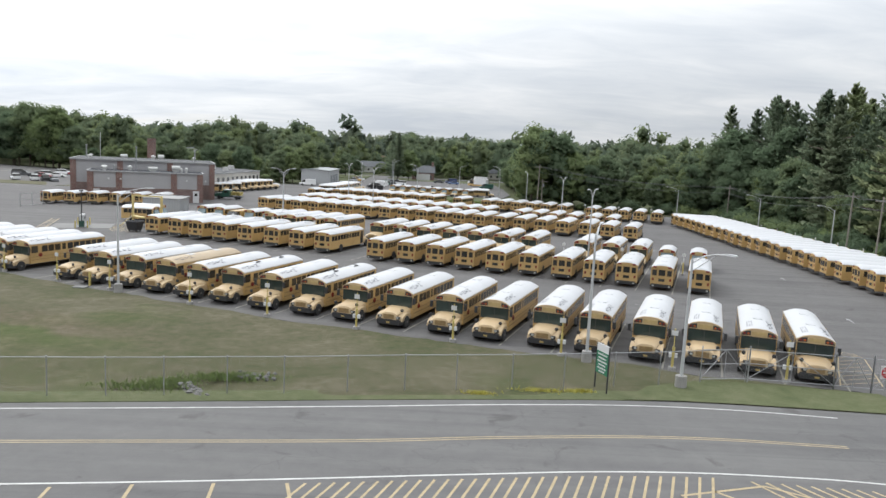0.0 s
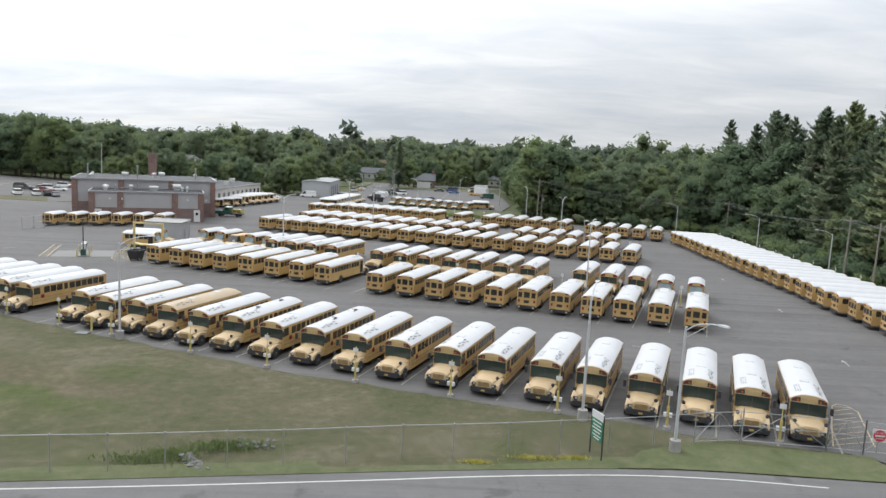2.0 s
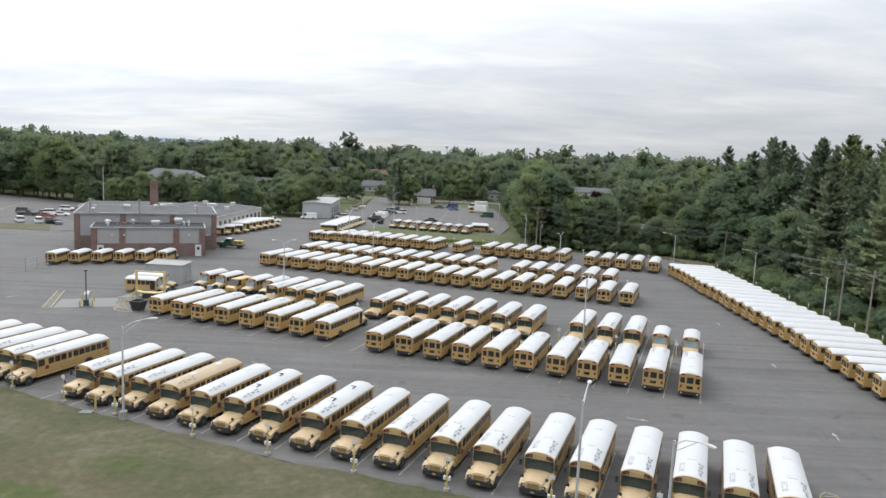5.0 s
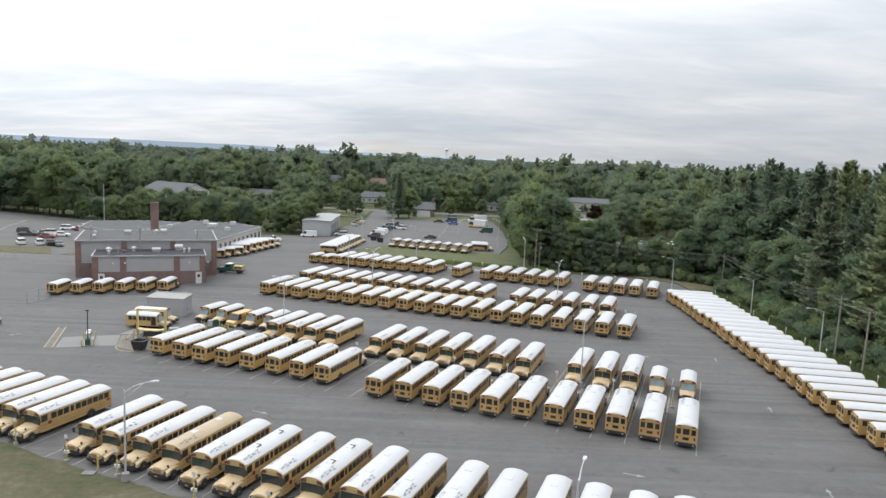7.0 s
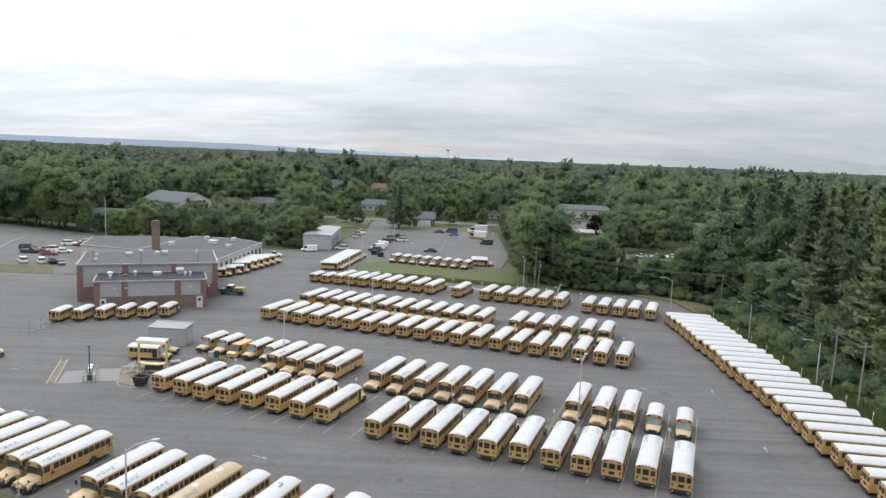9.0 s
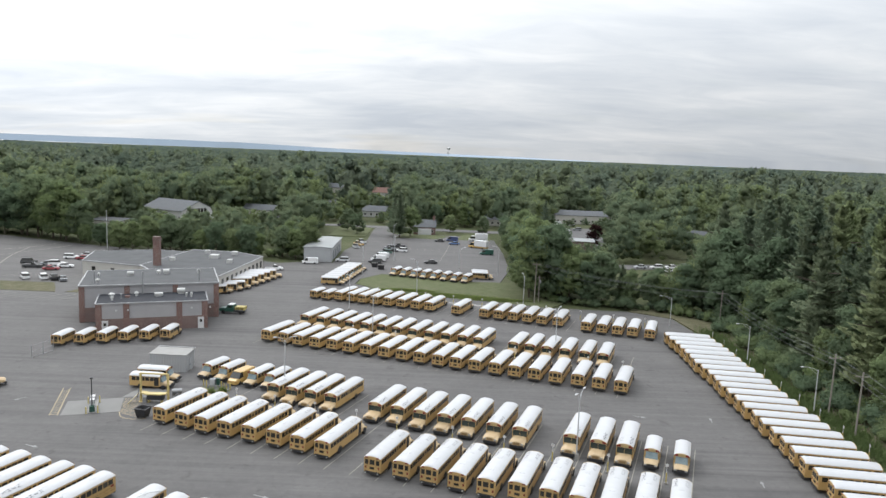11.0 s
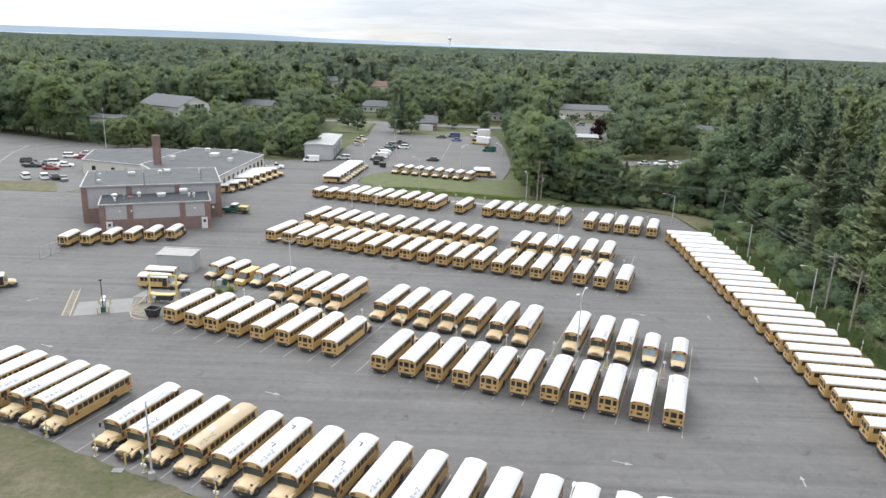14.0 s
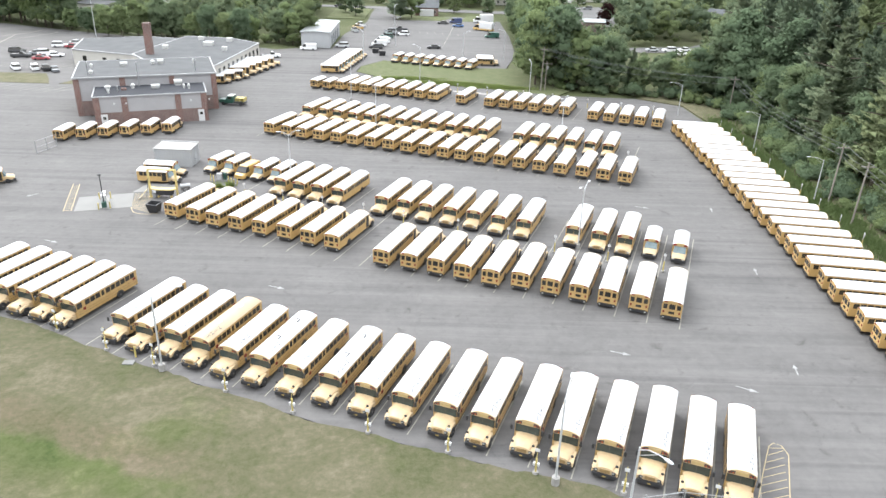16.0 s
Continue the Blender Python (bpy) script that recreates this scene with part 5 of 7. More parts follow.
for x in (-0.8, 0.8):
    for y in (-2.3, 2.3):
        bm = bmesh.new()
        rod(bm, (x, y, 0), (x, y, 1.05), 0.09, 0.09, 8)
        part("bollard", bm, SAFETY, fi)

GANTRY = surface("faded_yellow_steel", (0.46, 0.365, 0.150), 0.55, vary=0.16, scale=1.2, fine=8)
wf = thing("wash_frame", "yellow steel gantry frame over a platform", "frame")
wf.matrix_basis = pose(-45.9, 109.0, 0.0, 0, 0, -1)
for x in (0, 4.3):
    bbox_part("post", wf, GANTRY, x - 0.14, x + 0.14, -0.14, 0.14, 0, 4.5)
    bbox_part("base_plate", wf, GANTRY, x - 0.3, x + 0.3, -0.3, 0.3, 0, 0.05)
bbox_part("beam", wf, GANTRY, -0.16, 4.46, -0.12, 0.12, 4.5, 4.68)
bm = bmesh.new()
loft(bm, [[(x, y, z) for y, z in ((-0.5, 1.45 - d), (0.5, 1.45 - d), (0.5, 1.62 - d), (-0.5, 1.62 - d))] for x, d in ((0.14, 0), (1.1, 0.16), (3.2, 0.16), (4.16, 0))])
part("platform", bm, GANTRY, wf)
bbox_part("tank", wf, BLACK, 1.1, 3.6, -0.45, 0.45, 0.5, 1.25, "black tank under the platform", bevel=0.12)
bbox_part("pump_box", wf, GALV, 0.5, 1.0, -0.55, 0.1, 0.05, 0.9, "grey pump box", bevel=0.04)
for x in (1.3, 3.3):
    bbox_part("tank_stand", wf, GANTRY, x - 0.06, x + 0.06, -0.4, 0.4, 0, 0.5)
for y in (-0.35, 0.35):
    bm = bmesh.new()
    rod(bm, (-1.5, y - 1.0, 0), (-0.1, y, 1.6), 0.045, n=6)
    part("stair_rail", bm, GANTRY, wf)
for k in range(5):
    q = (k + 0.5) / 5
    bbox_part("stair_tread", wf, GALV, -1.5 + 1.4 * q - 0.12, -1.5 + 1.4 * q + 0.12, -1.3 + q, -0.7 + q, 1.6 * q, 1.6 * q + 0.03)
bm = bmesh.new()
rod(bm, (0.0, -0.2, 3.2), (-0.4, -0.7, 0.1), 0.03, n=6)
part("hose", bm, BLACK, wf)
dp = thing("waste_skip", "black steel tipping skip on wheels", "skip")
dp.matrix_basis = pose(-43.0, 102.7, 0, 0, 0, -10) @ Matrix.Scale(0.9, 4)
bm = bmesh.new()
bowl = [[(-0.75, -0.7, 0.25), (0.75, -0.7, 0.25), (0.75, 0.7, 0.25), (-0.75, 0.7, 0.25)], [(-1.0, -0.95, 1.6), (1.0, -0.95, 1.6), (1.0, 0.95, 1.6), (-1.0, 0.95, 1.6)],
        [(-0.94, -0.89, 1.6), (0.94, -0.89, 1.6), (0.94, 0.89, 1.6), (-0.94, 0.89, 1.6)], [(-0.70, -0.65, 0.32), (0.70, -0.65, 0.32), (0.70, 0.65, 0.32), (-0.70, 0.65, 0.32)]]
loft(bm, bowl)
part("tub", bm, BLACK, dp)
rim_steel = surface("skip_rim", (0.07, 0.07, 0.075), 0.5)
for x0, x1, y0, y1 in ((-1.05, 1.05, -1.0, -0.9), (-1.05, 1.05, 0.9, 1.0), (-1.05, -0.95, -0.9, 0.9), (0.95, 1.05, -0.9, 0.9)):
    bbox_part("rim", dp, rim_steel, x0, x1, y0, y1, 1.56, 1.66)
for x in (-0.6, 0.6):
    for y in (-0.5, 0.5):
        bm = bmesh.new()
        rod(bm, (x - 0.06, y, 0.15), (x + 0.06, y, 0.15), 0.15, n=10)
        part("wheel", bm, RUBBER, dp)
tk = thing("storage_tank", "small grey horizontal steel tank", "tank")
bm = bmesh.new()
rod(bm, (-42.3, 112.3, 0.65), (-40.9, 112.9, 0.65), 0.40, n=14)
part("shell", bm, GALV, tk, smooth=True)
bm = bmesh.new()
box(bm, -42.1, -41.9, 112.0, 112.7, 0, 0.4)
box(bm, -41.3, -41.1, 112.4, 113.1, 0, 0.4)
part("saddle", bm, CONCRETE, tk)

kb = thing("meter_cabinet", "grey steel meter cabinet on a concrete base", "cabinet")
bbox_part("base", kb, CONCRETE, -38.0, -36.2, 117.4, 118.4, 0, 0.12)
cab = bbox_part("body", kb, GALV, -37.9, -37.0, 117.5, 118.2, 0.12, 1.15, bevel=0.03)
bbox_part("door", cab, LAMP_GREY, -37.85, -37.05, 117.46, 117.5, 0.2, 1.05)
bbox_part("drum", kb, DARK_GREEN, -36.8, -36.3, 117.6, 118.2, 0.12, 1.3, bevel=0.1)
for x, y in ((-38.9, 117.5), (-38.3, 117.1), (-35.7, 116.8), (-35.0, 115.9), (-34.4, 115.2), (-34.0, 116.0)):
    yg = thing("yellow_bollard", "yellow steel bollard guarding the meter cabinet", "bollard", "bollards round the meter cabinet")
    bm = bmesh.new()
    rod(bm, (x, y, -0.05), (x, y, 1.05), 0.09, 0.09, 10)
    rod(bm, (x, y, 1.05), (x, y, 1.12), 0.09, 0.04, 10)
    part("post", bm, SAFETY, yg)

# gate frame beside the depot
gt = thing("steel_gate", "open chain-link gate on steel posts", "gate")
for x, y in ((-74.4, 129.2), (-73.6, 131.6), (-73.0, 134.0)):
    bm = bmesh.new()
    rod(bm, (x, y, 0), (x, y, 2.4), 0.06, n=6)
    part("post", bm, GALV, gt)
for z in (0.2, 1.2, 2.3):
    bm = bmesh.new()
    rod(bm, (-74.4, 129.2, z), (-73.0, 134.0, z), 0.035, n=6)
    part("rail", bm, GALV, gt)


# ---------------------------------------------------------------- lamps and poles
def street_lamp(x, y, h, arms, label, group, base=True, arm=2.2):
    """arms: the directions, in degrees, to which the heads reach."""
    b = thing("street_lamp", label, "street lamp", group)
    b.matrix_basis = pose(x, y, 0)
    if base:
        bm = bmesh.new()
        rod(bm, (0, 0, -0.1), (0, 0, 0.75), 0.36, 0.33, 14)
        soften(bm, 0.03)
        part("footing", bm, CONCRETE, b, "round concrete footing")
    bm = bmesh.new()
    rod(bm, (0, 0, 0.7 if base else 0), (0, 0, h), 0.11, 0.07, 10)
    part("pole", bm, LAMP_GREY, b, smooth=True)
    for a in arms:
        c, s = math.cos(radians(a)), math.sin(radians(a))
        bm = bmesh.new()
        pts = [(0, h - 0.25), (arm * 0.35, h + 0.28), (arm * 0.75, h + 0.5), (arm, h + 0.55)]
        for (r0, z0), (r1, z1) in zip(pts, pts[1:]):
            rod(bm, (c * r0, s * r0, z0), (c * r1, s * r1, z1), 0.038, n=6)
        rod(bm, (0, 0, h - 0.75), (c * arm * 0.7, s * arm * 0.7, h + 0.42), 0.025, n=6)
        ap = part("arm", bm, LAMP_GREY, b)
        bm = bmesh.new()
        m = Matrix.Translation((c * (arm + 0.3), s * (arm + 0.3), h + 0.55)) @ Matrix.Rotation(radians(a), 4, "Z")
        loft(bm, [[tuple(m @ Vector((px, py * k, pz * k))) for py, pz in ((-0.15, -0.03), (0.15, -0.03), (0.13, 0.07), (-0.13, 0.07))] for px, k in ((-0.38, 0.5), (-0.15, 1.0), (0.2, 1.0), (0.38, 0.6))])
        part("lamp_head", bm, LAMP_GREY, ap)
    return b


LAMPS = "street lamps of the bus lot"
street_lamp(-27.1, 61.3, 8.4, (25,), "grey steel lamp pole on round concrete footing by the lawn edge", LAMPS)
street_lamp(10.2, 46.7, 8.5, (70,), "grey steel lamp pole on round concrete footing before the buses", LAMPS)
street_lamp(14.95, 42.1, 7.8, (-56,), "grey steel lamp pole on round concrete footing outside the fence", LAMPS)
for x, y, arms in ((-24.8, 115.4, (20, 200)), (-14.1, 153.6, (45, 225)), (19.6, 93.5, (60, 240)), (24.5, 145.8, (60, 240)), (-22.3, 177.4, (70, 250))):
    street_lamp(x, y, 9.0, arms, "grey lamp pole with two heads between bus rows", LAMPS, arm=1.3)
for x, y in ((56.4, 172.5), (64.1, 145.3), (62.8, 115.3)):
    street_lamp(x, y, 7.4, (190,), "grey lamp pole on the grass beside the long row", LAMPS, base=False, arm=2.6)
for x, y, arms in ((-6.5, 204.5, (160,)), (-25.1, 232, (150,)), (22.0, 185.5, (100,)), (19.3, 239.5, (170,)), (-17, 262, (30,)), (6, 233, (20,)), (-20, 300, (60,))):
    street_lamp(x, y, 9.0, arms, "thin grey lamp pole of the rear lot", "street lamps of the rear lot", base=False, arm=1.6)
tp = thing("light_mast", "tall thin grey mast behind the depot", "mast")
bm = bmesh.new()
rod(bm, (-121.8, 262, 0), (-121.8, 262, 14.5), 0.16, 0.09, 8)
part("pole", bm, LAMP_GREY, tp)
fp = thing("flagpole", "white flagpole with a hanging flag", "flagpole")
bm = bmesh.new()
rod(bm, (-135, 216, 0), (-135, 216, 10), 0.09, 0.05, 8)
part("pole", bm, TRIM, fp)
bm = bmesh.new()
loft(bm, [[(-135 + 0.05 + i * 0.28, 216 + 0.12 * math.sin(i * 2.0) + o, z) for i in range(5)] for z, o in ((9.7, 0.0), (8.9, 0.06), (8.1, 0.16))], caps=False)
part("flag", bm, TRIM, fp)


def wire(bm, a, b, sag, r=0.026, n=10):
    a, b = Vector(a), Vector(b)
    pts = [a.lerp(b, i / n) - Vector((0, 0, sag * 4 * (i / n) * (1 - i / n))) for i in range(n + 1)]
    side = Vector((-(b - a).y, (b - a).x, 0)).normalized() * r
    loft(bm, [[p + side, p + Vector((0, 0, r)), p - side, p - Vector((0, 0, r))] for p in pts])


WIRE = surface("weathered_cable", (0.11, 0.115, 0.12), 0.6, vary=0.2)
UTIL = [(26.2, 196.0, 11.4), (69.8, 176.2, 8.9), (65.0, 114.8, 10.3), (64.2, 105.5, 10.1), (63.5, 60.0, 10.0)]
for i, (x, y, h) in enumerate(UTIL):
    u = thing("utility_pole", "weathered wooden utility pole with crossarm and wires", "utility pole", "utility poles along the trees")
    u.matrix_basis = pose(x, y, 0)
    bm = bmesh.new()
    rod(bm, (0, 0, -0.1), (0.15, 0, h), 0.16, 0.11, 9)
    part("pole", bm, POLE_WOOD, u)
    bm = bmesh.new()
    box(bm, -1.0, 1.2, -0.06, 0.06, h - 0.75, h - 0.62)
    ca = part("crossarm", bm, POLE_WOOD, u)
    for k in (-0.8, 0.1, 0.95):
        bm = bmesh.new()
        rod(bm, (k, 0, h - 0.62), (k, 0, h - 0.42), 0.05, 0.03, 6)
        part("insulator", bm, CONCRETE, ca)
stub = thing("utility_pole", "weathered short wooden pole with crossarm beside a taller one", "utility pole", "utility poles along the trees")
stub.matrix_basis = pose(27.4, 196.6, 0, 0, 0, 8)
bm = bmesh.new()
rod(bm, (0, 0, -0.1), (0, 0, 7.6), 0.15, 0.11, 9)
part("pole", bm, POLE_WOOD, stub)
bm = bmesh.new()
box(bm, -0.7, 1.5, -0.06, 0.06, 6.9, 7.03)
part("crossarm", bm, POLE_WOOD, stub)
bm = bmesh.new()
rod(bm, (0.3, -0.15, 5.5), (0.3, -0.15, 6.4), 0.2, n=10)
part("transformer", bm, GALV, stub)
for k, (a, b) in enumerate(zip(UTIL, UTIL[1:])):
    for dx, dz in ((-0.8, -0.45), (0.95, -0.45), (0.1, -1.9)):
        bm = bmesh.new()
        wire(bm, (a[0] + dx, a[1], a[2] + dz), (b[0] + dx, b[1], b[2] + dz), 1.3 if k != 2 else 0.3)
        single("power_line", bm, WIRE, "thin black power line between poles", "cable", group="power lines")


# ---------------------------------------------------------------- outlet posts, fence, gate, signs
def outlet_post(label, group, full=True):
    b = thing("outlet_post", label, "outlet post", group)
    bm = bmesh.new()
    rod(bm, (0, 0, -0.05), (0, 0, 0.22), 0.26, 0.24, 10)
    part("footing", bm, CONCRETE, b)
    bm = bmesh.new()
    rod(bm, (0, 0, 0.2), (0, 0, 1.55), 0.085, 0.085, 10)
    part("post", bm, SAFETY, b)
    bm = bmesh.new()
    rod(bm, (0, 0, 1.55), (0, 0, 2.75), 0.035, 0.035, 6)
    if not full:
        box(bm, -0.2, 0.2, -0.05, -0.02, 2.3, 2.62)
        part("number_plate", bm, TRIM, b, "white number plate on a thin stem")
        return b
    part("stem", bm, SAFETY, b)
    bm = bmesh.new()
    box(bm, -0.2, 0.2, -0.05, -0.02, 2.3, 2.62)
    part("sign_plate", bm, TRIM, b, "white number plate")
    for x in (-0.18, 0.18):
        bm = bmesh.new()
        box(bm, x - 0.09, x + 0.09, -0.1, 0.1, 0.85, 1.12)
        soften(bm, 0.02)
        part("outlet_box", bm, TRIM, b)
    return b


OP = "outlet posts before the buses"
post0 = outlet_post("yellow outlet post with white boxes on concrete footing", OP)
POSTS = [(-40.9, 68.2), (-34.1, 64.7), (-28.2, 62.1), (-19.9, 58.1), (-12.9, 55.1), (-5.7, 52.5), (1.4, 50.2), (8.7, 47.9), (15.6, 45.8), (22.3, 44.2)]
post0.matrix_basis = pose(*POSTS[0], 0, 0, 0, -20)
for x, y in POSTS[1:]:
    copy_thing(post0, pose(x, y, 0, 0, 0, -20))
full0 = post0
post0 = outlet_post("yellow outlet post with white number plate", "outlet posts between bus rows", False)
post0.matrix_basis = pose(*lot(-67, 91.8).xy, 0, 0, 0, -20)
for i in range(13):
    p = Vector((61.6, 158.5)).lerp(Vector((60.3, 75)), i / 12)
    copy_thing(post0, pose(p.x, p.y, 0, 0, 0, 80))
for s in (-60, -53, -46, -39.5, -31, -23.5, -16.8, -9.5, -2.2):
    p = lot(s, 91.8)
    copy_thing(post0, pose(p.x, p.y, 0, 0, 0, -20))
for s in (-34, -27, -19.5, -13, -60, -70):
    p = lot(s, 136.8)
    copy_thing(post0, pose(p.x, p.y, 0, 0, 0, -20))
for s in (-84, -77, -70, -62, -54, -44.5, -37, -28, -20, -12.5):
    p = lot(s, 178.6 if s < -30 else 177.2)
    copy_thing(post0, pose(p.x, p.y, 0, 0, 0, -20))
yb = thing("yellow_bollard", "plain yellow steel bollard in the grass", "bollard")
bm = bmesh.new()
p = Vector((-30.6, 63.5))
rod(bm, (p.x, p.y, 0), (p.x, p.y, 1.25), 0.1, 0.1, 10)
part("post", bm, SAFETY, yb)
mc = thing("drain_cover", "flat grey concrete drain cover in the grass", "drain cover")
bm = bmesh.new()
p = Vector((-30.9, 62.4))
box(bm, p.x - 0.55, p.x + 0.55, p.y - 0.4, p.y + 0.4, -0.1, 0.12)
soften(bm, 0.02)
part("slab", bm, surface("dark_wet_concrete", (0.14, 0.14, 0.135), 0.85, vary=0.2), mc)

FENCE = [(-35.09, 32.92), (-31.99, 33.44), (-28.90, 33.95), (-25.80, 34.47), (-22.50, 35.09), (-19.40, 35.60), (-16.62, 36.02), (-13.83, 36.53), (-10.73, 37.15), (-7.84, 37.67), (-4.54, 38.39), (-1.44, 39.11), (1.44, 39.63), (4.64, 40.25), (7.74, 40.97), (10.84, 41.69), (13.73, 42.42), (16.51, 43.24), (19.61, 43.96)]
FH = 2.05
fn = thing("chain_link_fence", "galvanised chain-link fence with steel posts along the lawn", "fence")


def mesh_bay(a, b, h0, h1, parent, name="chain_link"):
    """Woven wire between two posts, as two sets of slanting strands."""
    a, b = Vector(a), Vector(b)
    l = (b - a).length
    u = (b - a) / l
    vs, fs = [], []
    step, r, hh = 0.16, 0.0011, h1 - h0
    nrm = Vector((-u.y, u.x))
    for sgn in (1, -1):
        n = int((l + hh) / step)
        for i in range(n):
            s0 = -hh + i * step if sgn > 0 else i * step
            pts = []
            for k in (0, 1):
                t = k * hh
                pts.append((s0 + sgn * t, t))
            (x0, z0), (x1, z1) = pts
            if sgn > 0:
                if x0 < 0:
                    z0, x0 = z0 - x0, 0.0
                if x1 > l:
                    z1, x1 = z1 - (x1 - l), l
            else:
                if x0 > l:
                    z0, x0 = z0 + (x0 - l), l
                if x1 < 0:
                    z1, x1 = z1 + x1, 0.0
            if z1 - z0 < 0.02:
                continue
            k = len(vs)
            for (xx, zz) in ((x0, z0), (x1, z1)):
                p = a + u * xx
                vs += [(p.x + nrm.x * r, p.y + nrm.y * r, h0 + zz), (p.x - nrm.x * r, p.y - nrm.y * r, h0 + zz + r), (p.x - u.x * r * 1.5, p.y - u.y * r * 1.5, h0 + zz - r)]
            for q in range(3):
                w = (q + 1) % 3
                fs += [(k + q, k + w, k + 3 + w), (k + q, k + 3 + w, k + 3 + q)]
    ob = new(name, np_mesh(name, vs, fs, GALV))
    ob.parent = parent
    return tagged(ob, kind="stuff")


for i, (x, y) in enumerate(FENCE):
    bm = bmesh.new()
    rod(bm, (x, y, -0.2), (x, y, FH + 0.05), 0.029, n=6)
    rod(bm, (x, y, FH + 0.05), (x, y, FH + 0.1), 0.045, 0.01, n=6)
    part("post", bm, GALV, fn)
    if i:
        a = FENCE[i - 1]
        bm = bmesh.new()
        rod(bm, (*a, FH), (x, y, FH), 0.024, n=6)
        part("rail", bm, GALV, fn)
        mesh_bay(a, (x, y), 0.05, FH, fn)

GATES = [[(16.51, 43.24), (19.71, 43.86)], [(19.71, 43.86), (24.77, 43.24)], [(24.77, 43.24), (26.9, 42.9)], [(26.9, 42.9), (31.2, 42.2)]]
for k, (a, b) in enumerate(GATES):
    g = thing("swing_gate", "chain-link gate leaf with braced steel frame", "gate", "gate leaves of the lot")
    for p in (a, b):
        bm = bmesh.new()
        rod(bm, (*p, -0.1), (*p, 2.25), 0.05 if k else 0.035, n=8)
        rod(bm, (*p, 2.25), (*p, 2.36), 0.075, 0.02, n=8)
        part("post", bm, GALV, g)
    for z in (0.25, 1.2, 2.1):
        bm = bmesh.new()
        rod(bm, (*a, z), (*b, z), 0.026, n=6)
        part("rail", bm, GALV, g)
    mid = ((a[0] + b[0]) / 2, (a[1] + b[1]) / 2)
    for p, q in (((*a, 0.25), (*mid, 2.1)), ((*mid, 2.1), (*b, 0.25)), ((*mid, 0.25), (*mid, 2.1))):
        bm = bmesh.new()
        rod(bm, p, q, 0.022, n=6)
        part("brace", bm, GALV, g)
    mesh_bay(a, b, 0.25, 2.1, g)

GREEN = surface("sign_green", (0.02, 0.14, 0.075), 0.5, vary=0.12)
SIGN_RED = surface("sign_red", (0.36, 0.03, 0.04), 0.5, vary=0.12)
sg = thing("green_sign", "green and white notice sign on two dark posts", "sign")
sg.matrix_basis = pose(9.86, 40.8, 0, 0, 0, -69)
for x in (-0.62, 0.62):
    bm = bmesh.new()
    rod(bm, (x, 0, -0.1), (x, 0, 2.72), 0.045, n=6)
    part("post", bm, BLACK, sg)
bbox_part("panel", sg, GREEN, -0.60, 0.60, -0.03, 0.03, 1.0, 2.30)
bbox_part("header_panel", sg, TRIM, -0.60, 0.60, -0.03, 0.03, 2.30, 2.75, "white header panel")
for i, (z, w) in enumerate(((2.10, 0.46), (1.88, 0.38), (1.68, 0.48), (1.48, 0.34), (1.28, 0.42), (1.10, 0.28))):
    bbox_part("text_bar", sg, TRIM, -w, w, -0.045, -0.03, z, z + 0.08)
    bbox_part("text_bar", sg, TRIM, -w, w, 0.03, 0.045, z, z + 0.08)


ne = thing("no_entry_sign", "white square sign with red no-entry disc on the gate", "sign")
ne.matrix_basis = pose(27.7, 42.78, 0, 0, 0, -9)
bbox_part("plate", ne, TRIM, -0.4, 0.4, -0.06, -0.03, 0.95, 1.75)
bm = bmesh.new()
rod(bm, (0, -0.06, 1.35), (0, -0.075, 1.35), 0.37, 0.37, 24)
part("disc", bm, SIGN_RED, ne)
bbox_part("bar", ne, TRIM, -0.28, 0.28, -0.088, -0.075, 1.30, 1.40)
words("DO NOT", 0.15, pose(0, -0.078, 1.53, 90), TRIM, ne, "upper_words")
words("ENTER", 0.15, pose(0, -0.078, 1.17, 90), TRIM, ne, "lower_words")
bbox_part("notice", ne, TRIM, 0.5, 1.0, -0.06, -0.03, 0.75, 1.65, "white notice board")
for i in range(6):
    bbox_part("text_bar", ne, BLACK, 0.56, 0.9 - 0.05 * (i % 3), -0.066, -0.058, 0.86 + i * 0.12, 0.89 + i * 0.12)
for nm, x in (("bracket", -0.1), ("bracket", 0.75)):
    bbox_part(nm, ne, GALV, x, x + 0.05, -0.04, 0.0, 0.0 + 0.2, 1.6)


# ---------------------------------------------------------------- cars
CAR_PAINTS = {n: surface("car_" + n, c, 0.3, vary=0.05, spec=0.6) for n, c in (("white", (0.62, 0.62, 0.62)), ("black", (0.02, 0.02, 0.022)), ("grey", (0.16, 0.17, 0.18)), ("silver", (0.38, 0.39, 0.40)),
                                                                             ("red", (0.22, 0.025, 0.03)), ("blue", (0.04, 0.10, 0.24)), ("navy", (0.03, 0.045, 0.11)), ("green", (0.02, 0.075, 0.055)), ("yellow", (0.42, 0.27, 0.09)), ("orange", (0.5, 0.22, 0.04)))}
CAR_WHEELS = wheel_meshes(0.33, 0.22)


